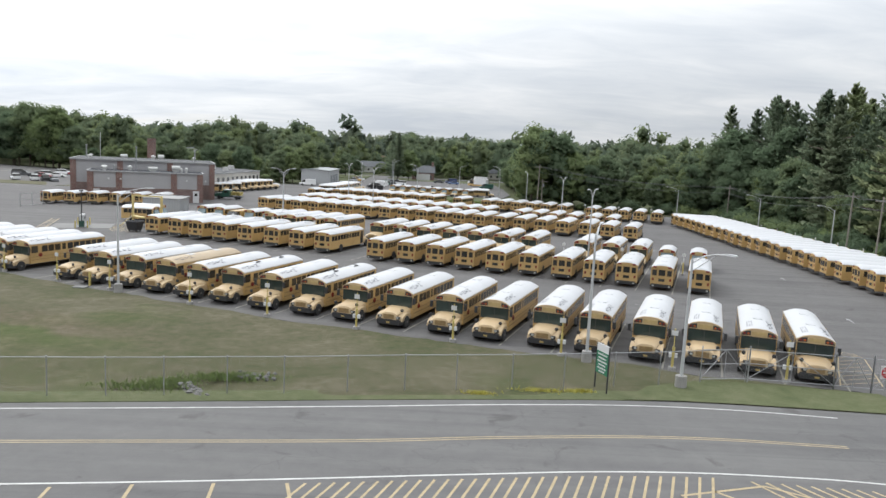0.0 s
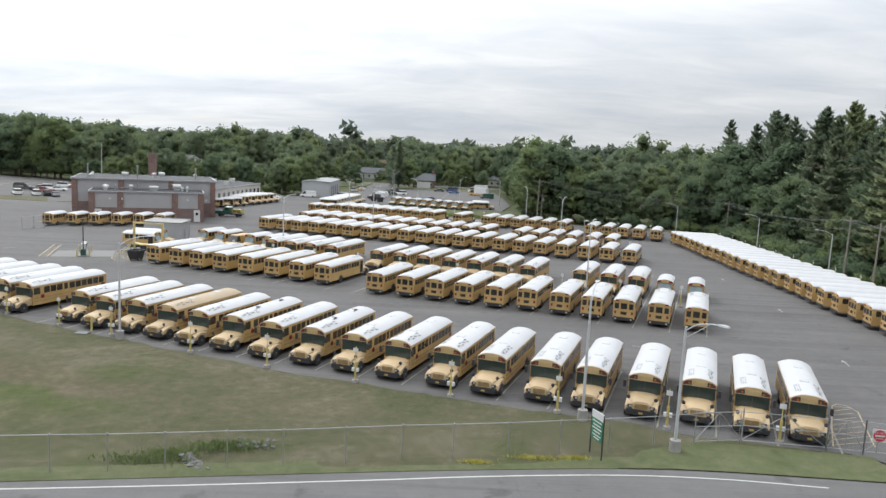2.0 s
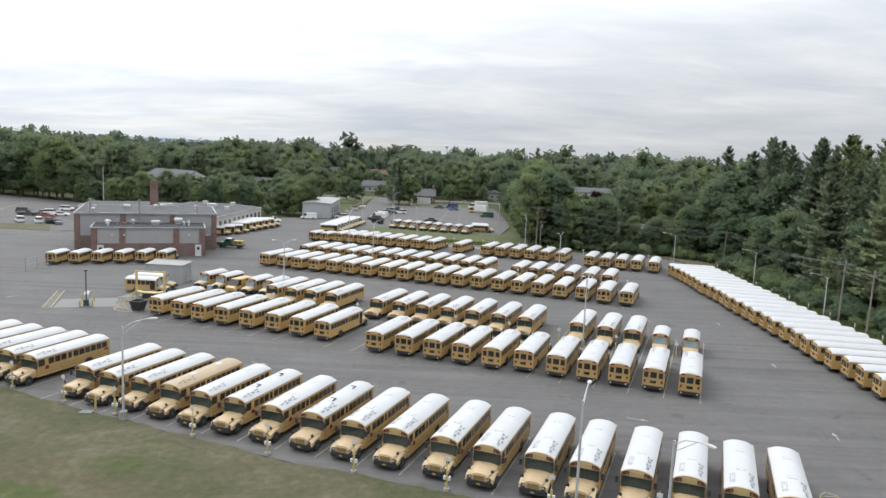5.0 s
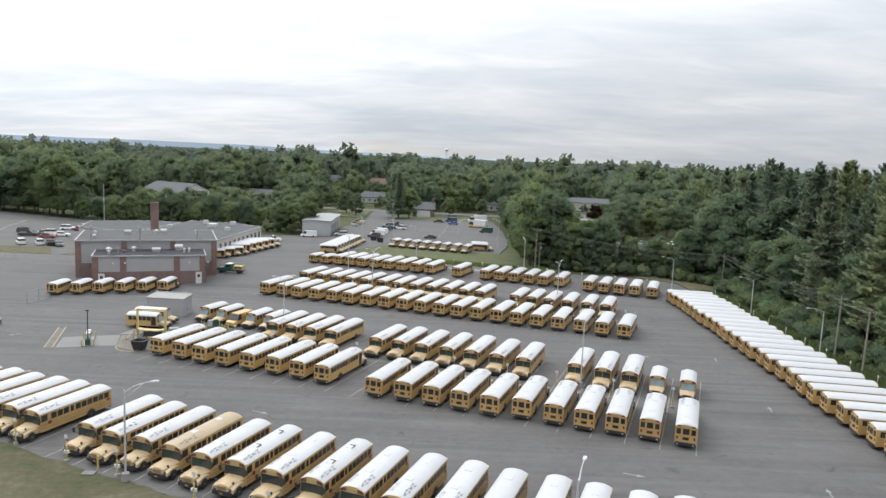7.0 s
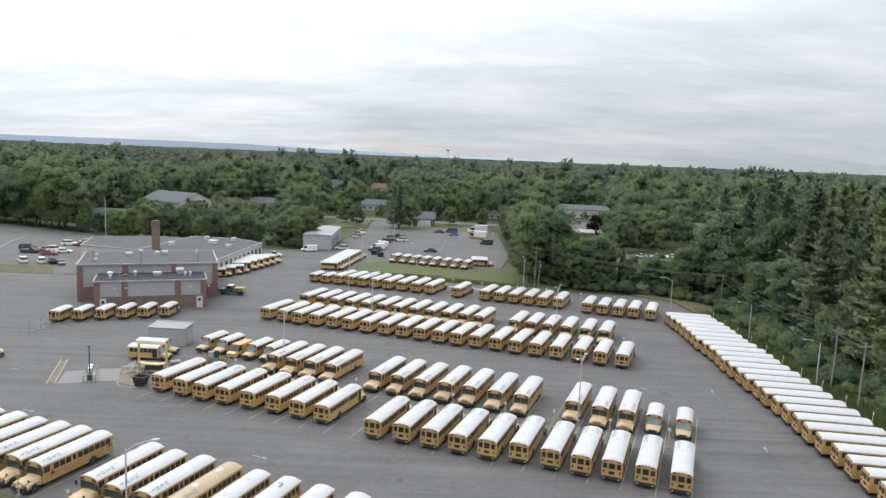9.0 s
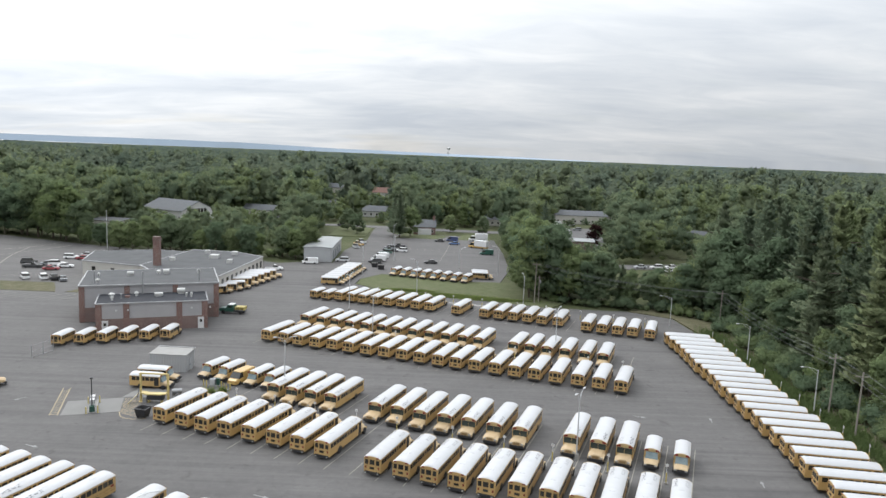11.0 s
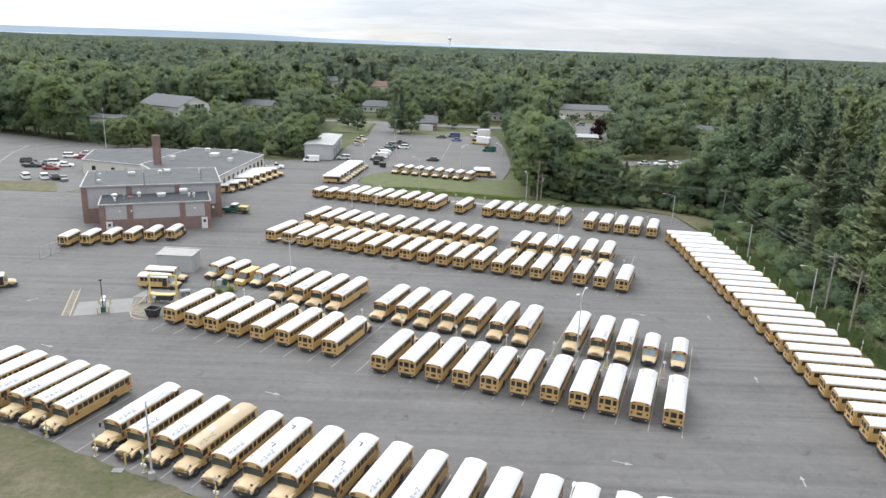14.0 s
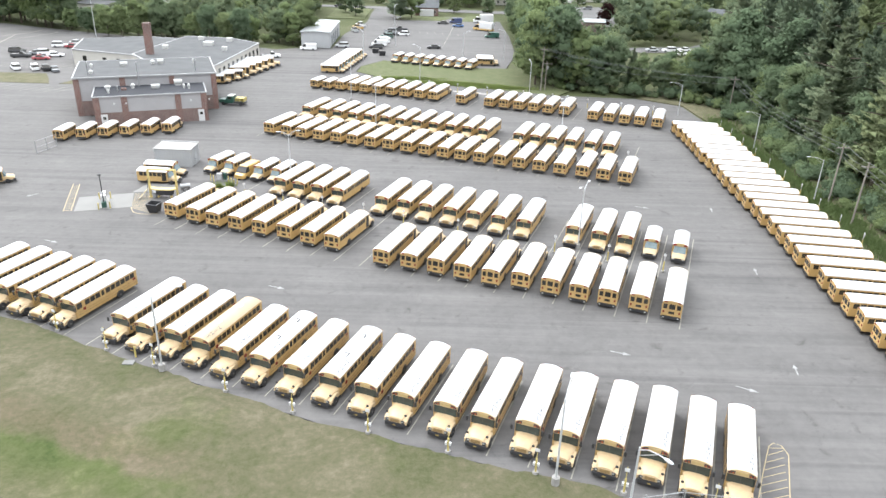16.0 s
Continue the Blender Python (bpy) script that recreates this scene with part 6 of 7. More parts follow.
def car(kind, paint, x, y, rz, group="parked cars"):
    """kinds: sedan, suv, van, pickup, box (truck). Faces +y."""
    l, w, h, sill = {"sedan": (4.7, 1.8, 1.45, 0.92), "suv": (4.8, 1.9, 1.75, 1.05), "van": (5.4, 2.0, 2.1, 1.15), "pickup": (5.6, 1.95, 1.8, 1.08), "box": (8.5, 2.4, 3.3, 1.2)}[kind]
    noun = {"sedan": "car", "suv": "suv", "van": "van", "pickup": "pickup truck", "box": "box truck"}[kind]
    b = thing(noun.replace(" ", "_"), f"parked {paint} {noun} on the asphalt", noun, group)
    b.matrix_basis = pose(x, y, 0.005, 0, 0, rz)
    mt = CAR_PAINTS[paint]
    H = l / 2
    bm = bmesh.new()
    hood = {"sedan": 0.86, "suv": 0.98, "van": 1.1, "pickup": 1.05, "box": 1.3}[kind]
    loft(bm, [[(-k * w / 2, yy, 0.28), (k * w / 2, yy, 0.28), (k * w / 2, yy, z * 0.8), (k * w / 2 - 0.1, yy, z), (-k * w / 2 + 0.1, yy, z), (-k * w / 2, yy, z * 0.8)]
              for yy, k, z in ((-H, 0.88, sill - 0.08), (-H + 0.25, 1, sill), (H * 0.35, 1, sill), (H - 0.5, 0.97, hood - 0.06), (H, 0.84, hood - 0.22))])
    part("body", bm, mt, b, smooth=True)
    y0, y1, t0, t1 = {"sedan": (-H + 0.7, H * 0.42, -H + 1.35, H * 0.12), "suv": (-H + 0.08, H * 0.45, -H + 0.4, H * 0.18), "van": (-H + 0.05, H * 0.72, -H + 0.15, H * 0.45), "pickup": (-0.3, H * 0.45, 0.05, H * 0.2), "box": (H * 0.35, H * 0.9, H * 0.4, H * 0.7)}[kind]
    top = h if kind != "box" else 2.3
    bm = bmesh.new()
    loft(bm, [[(-w / 2 + 0.04, y0, sill - 0.03), (w / 2 - 0.04, y0, sill - 0.03), (w / 2 - 0.04, y1, sill - 0.03), (-w / 2 + 0.04, y1, sill - 0.03)],
              [(-w / 2 + 0.2, t0, top - 0.08), (w / 2 - 0.2, t0, top - 0.08), (w / 2 - 0.2, t1, top - 0.08), (-w / 2 + 0.2, t1, top - 0.08)]])
    part("glasshouse", bm, GLASS, b)
    bm = bmesh.new()
    box(bm, -w / 2 + 0.18, w / 2 - 0.18, t0 - 0.02, t1 + 0.02, top - 0.1, top)
    soften(bm, 0.05)
    part("roof", bm, mt, b, smooth=True)
    if kind == "van":
        bm = bmesh.new()
        box(bm, -w / 2 + 0.02, w / 2 - 0.02, -H + 0.06, H * 0.25, sill - 0.1, h - 0.1)
        soften(bm, 0.08)
        part("cargo_side", bm, mt, b, smooth=True)
    if kind == "box":
        bm = bmesh.new()
        box(bm, -w / 2, w / 2, -H, H * 0.33, 0.8, h)
        part("cargo_box", bm, CAR_PAINTS["white"], b)
    if kind == "pickup":
        bm = bmesh.new()
        box(bm, -w / 2 + 0.12, w / 2 - 0.12, -H + 0.12, -0.35, sill - 0.02, sill + 0.02)
        part("load_bed", bm, BLACK, b)
    for yy in (H * 0.62, -H * 0.6):
        for sx in (-1, 1):
            part("tyre", CAR_WHEELS[0], None, b, m=Matrix.Translation((sx * (w / 2 - 0.1), yy, 0.33)))
    return b


for a in (("suv", "white", -118.3, 203.4, 40), ("suv", "white", -113.1, 203.6, 35), ("suv", "black", -110.0, 203.4, 35), ("sedan", "grey", -107.0, 202.4, 35), ("sedan", "grey", -123.7, 226, -70),
          ("pickup", "black", -126.0, 221, -80), ("sedan", "red", -118.6, 218.0, -75), ("sedan", "white", -117.0, 223.4, -75), ("suv", "white", -121.4, 226.4, -70), ("suv", "white", -123.6, 240, -80),
          ("sedan", "red", -119.0, 239.0, -80), ("sedan", "silver", -121, 246, -80), ("sedan", "grey", -117, 249, -80), ("suv", "black", -131, 228, -70)):
    car(*a, group="cars in the side car park")
for a in (("suv", "black", -23.2, 254.6, 80), ("van", "white", -22.6, 260.5, 80), ("van", "white", -22.2, 267, 80), ("sedan", "silver", -21.8, 273, 80), ("suv", "green", -21.4, 279, 80), ("pickup", "black", -20.4, 286, 80),
          ("suv", "grey", -21.0, 292, 80), ("pickup", "black", -17.4, 298, 80), ("suv", "white", -15.9, 285.6, 85), ("sedan", "black", -3.6, 258.2, 95), ("sedan", "black", -1.0, 321, 92), ("sedan", "blue", 5.4, 313.4, 92),
          ("van", "navy", 4.6, 325, 92), ("box", "white", 16.6, 330, 98), ("box", "yellow", 15.6, 305, 60), ("van", "green", 18.0, 286, 95), ("van", "white", -45.2, 248.2, 95), ("suv", "silver", -35.0, 255.2, 92),
          ("pickup", "white", -54.0, 232.5, -70), ("pickup", "yellow", -34.6, 300, 40), ("pickup", "white", -34.2, 307, 40), ("pickup", "silver", -34.8, 292, 20)):
    car(*a, group="vehicles in the rear lot")
for a in (("suv", "white", 80, 266, 95), ("sedan", "white", 86, 268, 95), ("sedan", "silver", 74, 266, 95), ("van", "white", 108, 292, 40), ("suv", "white", 92, 420, 80), ("suv", "silver", 74, 418, 80), ("van", "white", 66, 419, 80),
          ("sedan", "grey", -92, 399, 70), ("suv", "white", -98, 397, 70), ("sedan", "white", 64, 340, 80), ("suv", "silver", 72, 346, 85), ("sedan", "white", 66, 388, 88), ("suv", "grey", 73, 392, 88), ("sedan", "white", 82, 259, 95), ("sedan", "grey", 20, 366, 88), ("sedan", "black", -52, 373, 92)):
    car(*a, group="cars along far streets")
gtk = thing("flatbed_truck", "dark green work truck with white cab roof and yellow spreader", "flatbed truck", "vehicles beside the depot")
gtk.matrix_basis = pose(-49.3, 170.6, 0.005, 0, 0, 84)
bm = bmesh.new()
loft(bm, [[(-k, y, 0.55), (k, y, 0.55), (k, y, z - 0.12), (k - 0.12, y, z), (-k + 0.12, y, z), (-k, y, z - 0.12)] for y, k, z in ((1.3, 1.0, 1.35), (2.7, 0.98, 1.32), (3.25, 0.9, 1.15))])
part("hood", bm, CAR_PAINTS["green"], gtk, smooth=True)
bm = bmesh.new()
loft(bm, [[(-1.02, y0, z), (1.02, y0, z), (1.02, y1, z), (-1.02, y1, z)] for y0, y1, z in ((-0.35, 1.4, 0.6), (-0.35, 1.4, 1.45), (-0.3, 0.95, 2.15))])
cabin = part("cab", bm, CAR_PAINTS["green"], gtk)
bbox_part("cab_roof", gtk, CAR_PAINTS["white"], -0.96, 0.96, -0.32, 0.95, 2.15, 2.27, "white cab roof", 0.04)
for sx in (-1, 1):
    bbox_part("side_window", cabin, GLASS, *sorted((sx * 0.9, sx * 1.035)), 0.0, 0.85, 1.5, 2.0)
bbox_part("chassis", gtk, BLACK, -0.85, 0.85, -3.1, 3.0, 0.5, 0.75)
bm = bmesh.new()
loft(bm, [[(-0.45, y, 0.95), (0.45, y, 0.95), (1.0, y, 1.75), (-1.0, y, 1.75)] for y in (-3.0, -0.75)])
hopper = part("spreader", bm, SAFETY, gtk, "yellow spreader hopper")
for y in (-2.9, -1.9, -0.9):
    bbox_part("rib", hopper, SAFETY, -1.06, 1.06, y - 0.06, y + 0.06, 1.0, 1.82)
for y in (-2.1, 2.1):
    for sx in (-1, 1):
        part("tyre", CAR_WHEELS[0], None, gtk, m=Matrix.Translation((sx * 0.92, y, 0.42)) @ Matrix.Scale(1.27, 4))
yv = car("van", "yellow", lot(-73.1, 101.4).x, lot(-73.1, 101.4).y, 159.7, "short school buses")
for x, y in ((-22.6, 246.0), (-20.0, 241.8)):
    bn = thing("refuse_bin", "dark steel refuse container beside the lot", "container")
    bm = bmesh.new()
    loft(bm, [[(x - 0.9, y - 0.7, 0), (x + 0.9, y - 0.7, 0), (x + 0.9, y + 0.7, 0), (x - 0.9, y + 0.7, 0)], [(x - 1.1, y - 0.9, 1.5), (x + 1.1, y - 0.9, 1.5), (x + 1.1, y + 0.9, 1.3), (x - 1.1, y + 0.9, 1.3)]])
    part("tub", bm, BLACK, bn)
    bm = bmesh.new()
    loft(bm, [[(x - 1.13, y - 0.93, 1.5), (x + 1.13, y - 0.93, 1.5), (x + 1.13, y + 0.93, 1.3), (x - 1.13, y + 0.93, 1.3)], [(x - 1.1, y - 0.9, 1.6), (x + 1.1, y - 0.9, 1.6), (x + 1.1, y + 0.9, 1.4), (x - 1.1, y + 0.9, 1.4)]])
    part("lid", bm, RIM, bn)

# ---------------------------------------------------------------- trees
ICO_V, ICO_F = None, None


def ico():
    global ICO_V, ICO_F
    if ICO_V is None:
        b = bmesh.new()
        bmesh.ops.create_icosphere(b, subdivisions=1, radius=1)
        ICO_V = np.array([v.co[:] for v in b.verts])
        ICO_F = np.array([[v.index for v in f.verts] for f in b.faces])
        b.free()
    return ICO_V, ICO_F


def unit(v):
    return v / np.maximum(np.linalg.norm(v, axis=1, keepdims=True), 1e-6)


def lumpy(rng, lumps, cards, size, core=0.8, flat=0.35):
    """Leaf sprays on ellipsoids. lumps: rows of centre and radii. Returns vertices, triangles and the crown's outward directions."""
    iv, jf = ico()
    vs, fs, ns, n = [], [], [], 0
    mid = lumps[:, :3].mean(0)
    whole = np.maximum(np.abs(lumps[:, :3] - mid).max(0), 1e-3)
    for c in lumps:
        v = iv * (1 + rng.uniform(-0.22, 0.15, (len(iv), 1))) * c[3:6] * core + c[:3]
        vs.append(v)
        fs.append(jf + n)
        ns.append(unit(0.75 * iv + 0.8 * (v - mid) / whole + (0, 0, 0.5)))
        n += len(v)
    if cards:
        area = lumps[:, 3] * lumps[:, 4] + lumps[:, 3] * lumps[:, 5]
        pick = rng.choice(len(lumps), cards, p=area / area.sum())
        d = unit(rng.normal(size=(cards, 3)))
        d[:, 2] = np.where((d[:, 2] < -0.3), -d[:, 2], d[:, 2])
        pos = lumps[pick, :3] + d * lumps[pick, 3:6] * rng.uniform(0.60, 1.35, (cards, 1))
        nrm = unit(d + rng.normal(scale=0.5, size=(cards, 3)) + np.array([0, 0, flat]))
        t = unit(np.cross(nrm, rng.normal(size=(cards, 3))))
        b = np.cross(nrm, t)
        s = size * rng.uniform(0.6, 1.3, (cards, 1))
        a2 = s * rng.uniform(0.55, 1.0, (cards, 1))
        tri = np.stack([pos - t * s * 0.8, pos - b * a2 + t * s * 0.5, pos + b * a2 + t * s * rng.uniform(0.0, 1.0, (cards, 1))], 1).reshape(-1, 3)
        vs.append(tri)
        fs.append(n + np.arange(3 * cards).reshape(-1, 3))
        ns.append(np.repeat(unit(0.75 * d + 0.8 * (pos - mid) / whole + (0, 0, 0.5) + rng.normal(scale=0.16, size=(cards, 3))), 3, 0))
    return np.concatenate(vs), np.concatenate(fs), np.concatenate(ns)


def broad_lumps(rng, h, n=54, wide=0.31, q0=0.050, q1=0.120):
    """A full crown that reaches well down the trunk."""
    rows = []
    for i in range(n):
        t = rng.uniform(0.0, 1.0) ** 0.9
        z = (0.16 + 0.74 * t) * h
        prof = math.sin(math.pi * (0.22 + 0.70 * t)) ** 0.7
        r = wide * h * prof * rng.uniform(0.45, 0.95)
        a = i * 2.4 + rng.uniform(-0.5, 0.5)
        q = rng.uniform(q0, q1) * h
        rows.append((r * math.cos(a), r * math.sin(a), z, q, q, q * 0.85))
    rows.append((0, 0, 0.52 * h, 0.19 * h, 0.19 * h, 0.31 * h))
    return np.array(rows)


def pine_boughs(rng, h, boughs, cards, size, wide=0.25, low=0.12):
    """Whorls of long boughs up a stem, level low down and rising towards the top, each a flat plume of needle sprays, with gaps between the tiers."""
    vs, fs, ns, n = [], [], [], 0
    iv, jf = ico()
    for k in range(6):
        t = k / 5
        w = wide * h * 0.26 * (1 - t) ** 0.8 + 0.004 * h
        v = iv * (1 + rng.uniform(-0.35, 0.35, (len(iv), 1))) * np.array([w, w, 0.085 * h]) + (0, 0, (low + 0.06 + (0.80 - low) * t) * h)
        vs.append(v)
        fs.append(jf + n)
        ns.append(unit(iv + (0, 0, 0.3)))
        n += len(v)
    per = 7 if boughs > 60 else 5
    whorls = max(5, boughs // per)
    lean = rng.uniform(0, math.tau)
    tier = rng.uniform(0.78, 1.15, whorls)
    rows = []
    for k in range(whorls * per):
        lvl = k // per
        t = min(1.0, max(0.0, (lvl + rng.uniform(-0.35, 0.35)) / (whorls - 1)))
        z = (low + (0.985 - low) * t) * h
        a = (k % per) * math.tau / per + lvl * 1.9 + rng.uniform(-0.35, 0.35)
        r = wide * h * min(1.0, 0.72 + 0.9 * t) * (1 - t) ** 0.72 * tier[lvl] * (0.95 + 0.22 * math.sin(a + lean + 4 * t)) + 0.012 * h
        rl = r * rng.uniform(0.55, 1.18)
        lift, sag = rng.uniform(0.06, 0.26) + 0.62 * t * t, rng.uniform(0.0, 0.14) * (1 - t)
        for c in range(cards):
            q = 0.14 + 0.88 * (c + rng.uniform(0.0, 1.0)) / cards
            off = rng.normal() * 0.19 * rl * (1.2 - 0.75 * q)
            rows.append((rl * q * math.cos(a) - off * math.sin(a), rl * q * math.sin(a) + off * math.cos(a), z + lift * rl * q * q - sag * rl * q + rng.normal() * 0.006 * h,
                         a + rng.uniform(-0.9, 0.9), size * (1.15 - 0.35 * q) * (1.1 - 0.62 * t) * rng.uniform(0.6, 1.35), rng.uniform(0.0, 0.5) + 0.6 * t))
    rows = np.array(rows)
    ca, sa, s = np.cos(rows[:, 3]), np.sin(rows[:, 3]), rows[:, 4][:, None]
    pos = rows[:, :3]
    out = np.stack([ca, sa, rows[:, 5]], 1)
    m = len(rows)
    side = np.stack([-sa, ca, rng.normal(scale=0.55, size=m)], 1)
    tri = np.stack([pos + out * s * 1.05, pos - out * s * 0.5 + side * s * 0.55, pos - out * s * 0.5 - side * s * 0.55], 1).reshape(-1, 3)
    vs.append(tri)
    fs.append(n + np.arange(3 * m).reshape(-1, 3))
    far = unit(np.stack([pos[:, 0], pos[:, 1], 0 * pos[:, 2]], 1))
    ns.append(np.repeat(unit(0.75 * far + (0, 0, 0.7) + rng.normal(scale=0.22, size=(m, 3))), 3, 0))
    return np.concatenate(vs), np.concatenate(fs), np.concatenate(ns)


def make_tree(kind, h, seed, cards):
    rng = np.random.default_rng(seed)
    label, mt = {"broad": ("broadleaf tree with dense green crown", LEAF), "pine": ("tall dark green pine with layered boughs", PINE), "bush": ("dense green shrub along the grass edge", LEAF), "plum": ("dark purple-leaved ornamental tree", PLUM)}[kind]
    b = thing({"broad": "broadleaf_tree", "pine": "pine_tree", "bush": "shrub", "plum": "plum_tree"}[kind], label, "shrub" if kind == "bush" else "tree", {"broad": "broadleaf trees at the wood edge", "pine": "pines at the wood edge", "bush": "shrubs along the grass"}.get(kind, ""))
    if kind == "pine":
        v, f, d = pine_boughs(rng, h, 154, 38, 0.0235 * h)
    elif kind == "bush":
        lumps = np.array([(rng.uniform(-0.6, 0.6) * h, rng.uniform(-0.6, 0.6) * h, rng.uniform(0.25, 0.6) * h, 0.4 * h, 0.4 * h, 0.36 * h) for _ in range(8)])
        v, f, d = lumpy(rng, lumps, cards, 0.09 * h, 0.75)
    else:
        lumps = broad_lumps(rng, h)
        v, f, d = lumpy(rng, lumps, cards, 0.0215 * h, 0.66)
    ob = new("crown", np_mesh("crown", v, f, mt, d))
    ob.parent = b
    bm = bmesh.new()
    if kind == "bush":
        for i in range(4):
            a = i * 1.7
            rod(bm, (0.1 * math.cos(a), 0.1 * math.sin(a), -0.1), (0.35 * h * math.cos(a), 0.35 * h * math.sin(a), 0.5 * h), 0.04, 0.015, 5)
    else:
        r = 0.016 * h
        rod(bm, (0, 0, -0.3), (0.01 * h, 0, 0.45 * h), r, r * 0.7, 8)
        rod(bm, (0.01 * h, 0, 0.45 * h), (0, 0.01 * h, 0.92 * h), r * 0.7, r * 0.15, 7)
        for i in range(7):
            a, z = i * 2.4, (0.25 + 0.075 * i) * h
            rod(bm, (0, 0, z), (0.17 * h * math.cos(a), 0.17 * h * math.sin(a), z + (0.03 if kind == "pine" else 0.13) * h), r * 0.4, r * 0.12, 5)
    part("trunk", bm, BARK, b)
    return b


KINDS = {}


def plant(kind, variant, x, y, h, rz):
    key = (kind, variant)
    base_h = {"broad": 18.0, "pine": 26.0, "bush": 2.2, "plum": 9.0}[kind]
    k = h / base_h
    m = pose(x, y, -0.2, 0, 0, rz)
    if key not in KINDS:
        KINDS[key] = make_tree(kind, base_h, 11 * variant + len(kind), {"broad": 4600, "pine": 1500, "bush": 700, "plum": 1500}[kind])
        KINDS[key].matrix_basis = m @ Matrix.Scale(k, 4)
        return KINDS[key]
    KINDS[key].scale, keep = (k, k, k), KINDS[key].matrix_basis.copy()
    ob = copy_thing(KINDS[key], m)
    KINDS[key].matrix_basis = keep
    return ob


RIGHT_EDGE = [(77, 48), (73.5, 75), (72.5, 95), (73.5, 115), (74.5, 135), (75, 155), (75, 172), (67.5, 187), (54, 194), (40, 196), (33, 200), (30, 212), (28, 230), (27.5, 255), (28, 285), (28, 315), (27, 338)]
LEFT_EDGE = [(-57.5, 268), (-60, 261), (-68, 263), (-84, 268), (-100, 270), (-118, 274), (-132, 282), (-150, 294), (-175, 304), (-205, 312), (-240, 318)]


def resample(pts, step):
    out, carry = [], 0.0
    for a, b in zip(pts, pts[1:]):
        a, b = Vector(a), Vector(b)
        l = (b - a).length
        t = carry
        while t < l:
            out.append((a.lerp(b, t / l), (b - a).normalized()))
            t += step
        carry = t - l
    return out


trng = random.Random(21)
planted = []


# low stretches of the wood, over which houses and streets show: x, y, height there, half width
SIGHTS = [(-139, 376, 5.0, 15), (-103, 410, 3.8, 10), (84, 434, 4.5, 17), (61, 310, 2.5, 5), (82, 266, 1.5, 6), (-50, 583, 5.0, 9), (-152, 328, 3.0, 7), (-40, 428, 4.0, 6), (-96, 638, 5.0, 9), (100, 282, 2.0, 4), (-70, 468, 4.5, 7), (122, 344, 6.0, 4), (67, 332, 1.5, 9), (68, 268, 0.5, 2.5), (80, 257, 0.8, 4), (68, 388, 1.0, 8)]


def sight_cap(x, y):
    """How tall a tree may be and still leave those places in view from high up."""
    cap, r = 99.0, math.hypot(x, y)
    for a, b, z, w in SIGHTS:
        d = math.hypot(a, b)
        if r < d and abs(x * b - y * a) / d < w * r / d + 2.5:
            cap = min(cap, 38 - (38 - z) * r / d + 3.5 * noise.noise(Vector((x * 0.21, y * 0.21, 7))))
    return max(cap, 3.0)


def edge_height(x, y):
    if x > 68 and y < 185:
        return 18.5
    if x > 40:
        return 16.0
    if x > 20:
        return 22.0 if y < 230 else 16.0
    if x < -138:
        return 23.0
    if x < -58:
        return 13.5
    return 15.0


for edge, side, rows_n in ((RIGHT_EDGE, -1, 2), (LEFT_EDGE, 1, 2)):
    for rnk in range(rows_n):
        for p, u in resample(edge, 5.8 + rnk * 0.9):
            q = p + Vector((-u.y, u.x)) * side * (2.0 + rnk * 6.4 + trng.uniform(-1.4, 1.4)) + u * trng.uniform(-1.8, 1.8)
            h = edge_height(q.x, q.y) * trng.uniform(0.72, 1.15) * (1.0 if rnk else 0.78)
            pine = (rnk >= 1 and q.x > 72 and trng.random() < 0.6) or (q.x > 20 and trng.random() < 0.10) or (q.x < -125 and trng.random() < 0.0)
            if pine:
                h = (26.5 if q.x > 72 and q.y < 175 else 15) * trng.uniform(0.8, 1.12)
            h = min(h, sight_cap(q.x, q.y))
            plant("pine" if pine else "broad", trng.randrange(3 if pine else 5), q.x, q.y, h, trng.uniform(0, 360))
for p, u in resample(RIGHT_EDGE[:13], 2.7):
    q = p + Vector((-u.y, u.x)) * (0.6 + trng.uniform(-1.2, 1.8))
    plant("bush", trng.randrange(3), q.x, q.y, trng.uniform(1.6, 4.2), trng.uniform(0, 360))
for p, u in resample(LEFT_EDGE[:7], 5.0):
    plant("bush", trng.randrange(3), p.x, p.y + 1, trng.uniform(1.4, 3.0), trng.uniform(0, 360))
STAND = [(66, 196), (73, 191), (80, 182), (86, 166), (89, 148), (91, 128), (93, 108), (95, 90)]
for rnk in range(3):
    for p, u in resample(STAND, 6.6 + rnk):
        q = p + Vector((-u.y, u.x)) * (rnk * 7.5 + trng.uniform(-2, 2)) + u * trng.uniform(-2.2, 2.2)
        h = min(24.2 + 6.8 * max(0.0, min(1.0, (q.x - 66) / 10)), 31.0) * trng.uniform(0.84, 1.08)
        pine = trng.random() < (0.45 if q.x < 78 else 0.8)
        plant("pine" if pine else "broad", trng.randrange(3), q.x, q.y, min(h if pine else h * 0.82, sight_cap(q.x, q.y)), trng.uniform(0, 360))
for x, y, h in ((45, 197, 18.5), (52, 196, 19.5), (58, 195, 20), (66, 193, 22), (73, 190, 22)):
    plant("broad", trng.randrange(5), x, y, min(h, sight_cap(x, y)), trng.uniform(0, 360))
for x, y, h in ((25.5, 203, 20), (31, 204, 22.5), (28.5, 211, 23.5), (35, 207, 21.5), (34, 219, 21), (27, 220, 20)):
    plant("broad", trng.randrange(5), x, y, min(h, sight_cap(x, y) + 4), trng.uniform(0, 360))
for i in range(46):
    y = 60 + 2.55 * i + trng.uniform(-1, 1)
    plant("bush", trng.randrange(3), 68.2 + trng.uniform(-1.4, 2.2) + (1.5 if y > 150 else 0), y, trng.uniform(1.4, 3.6), trng.uniform(0, 360))
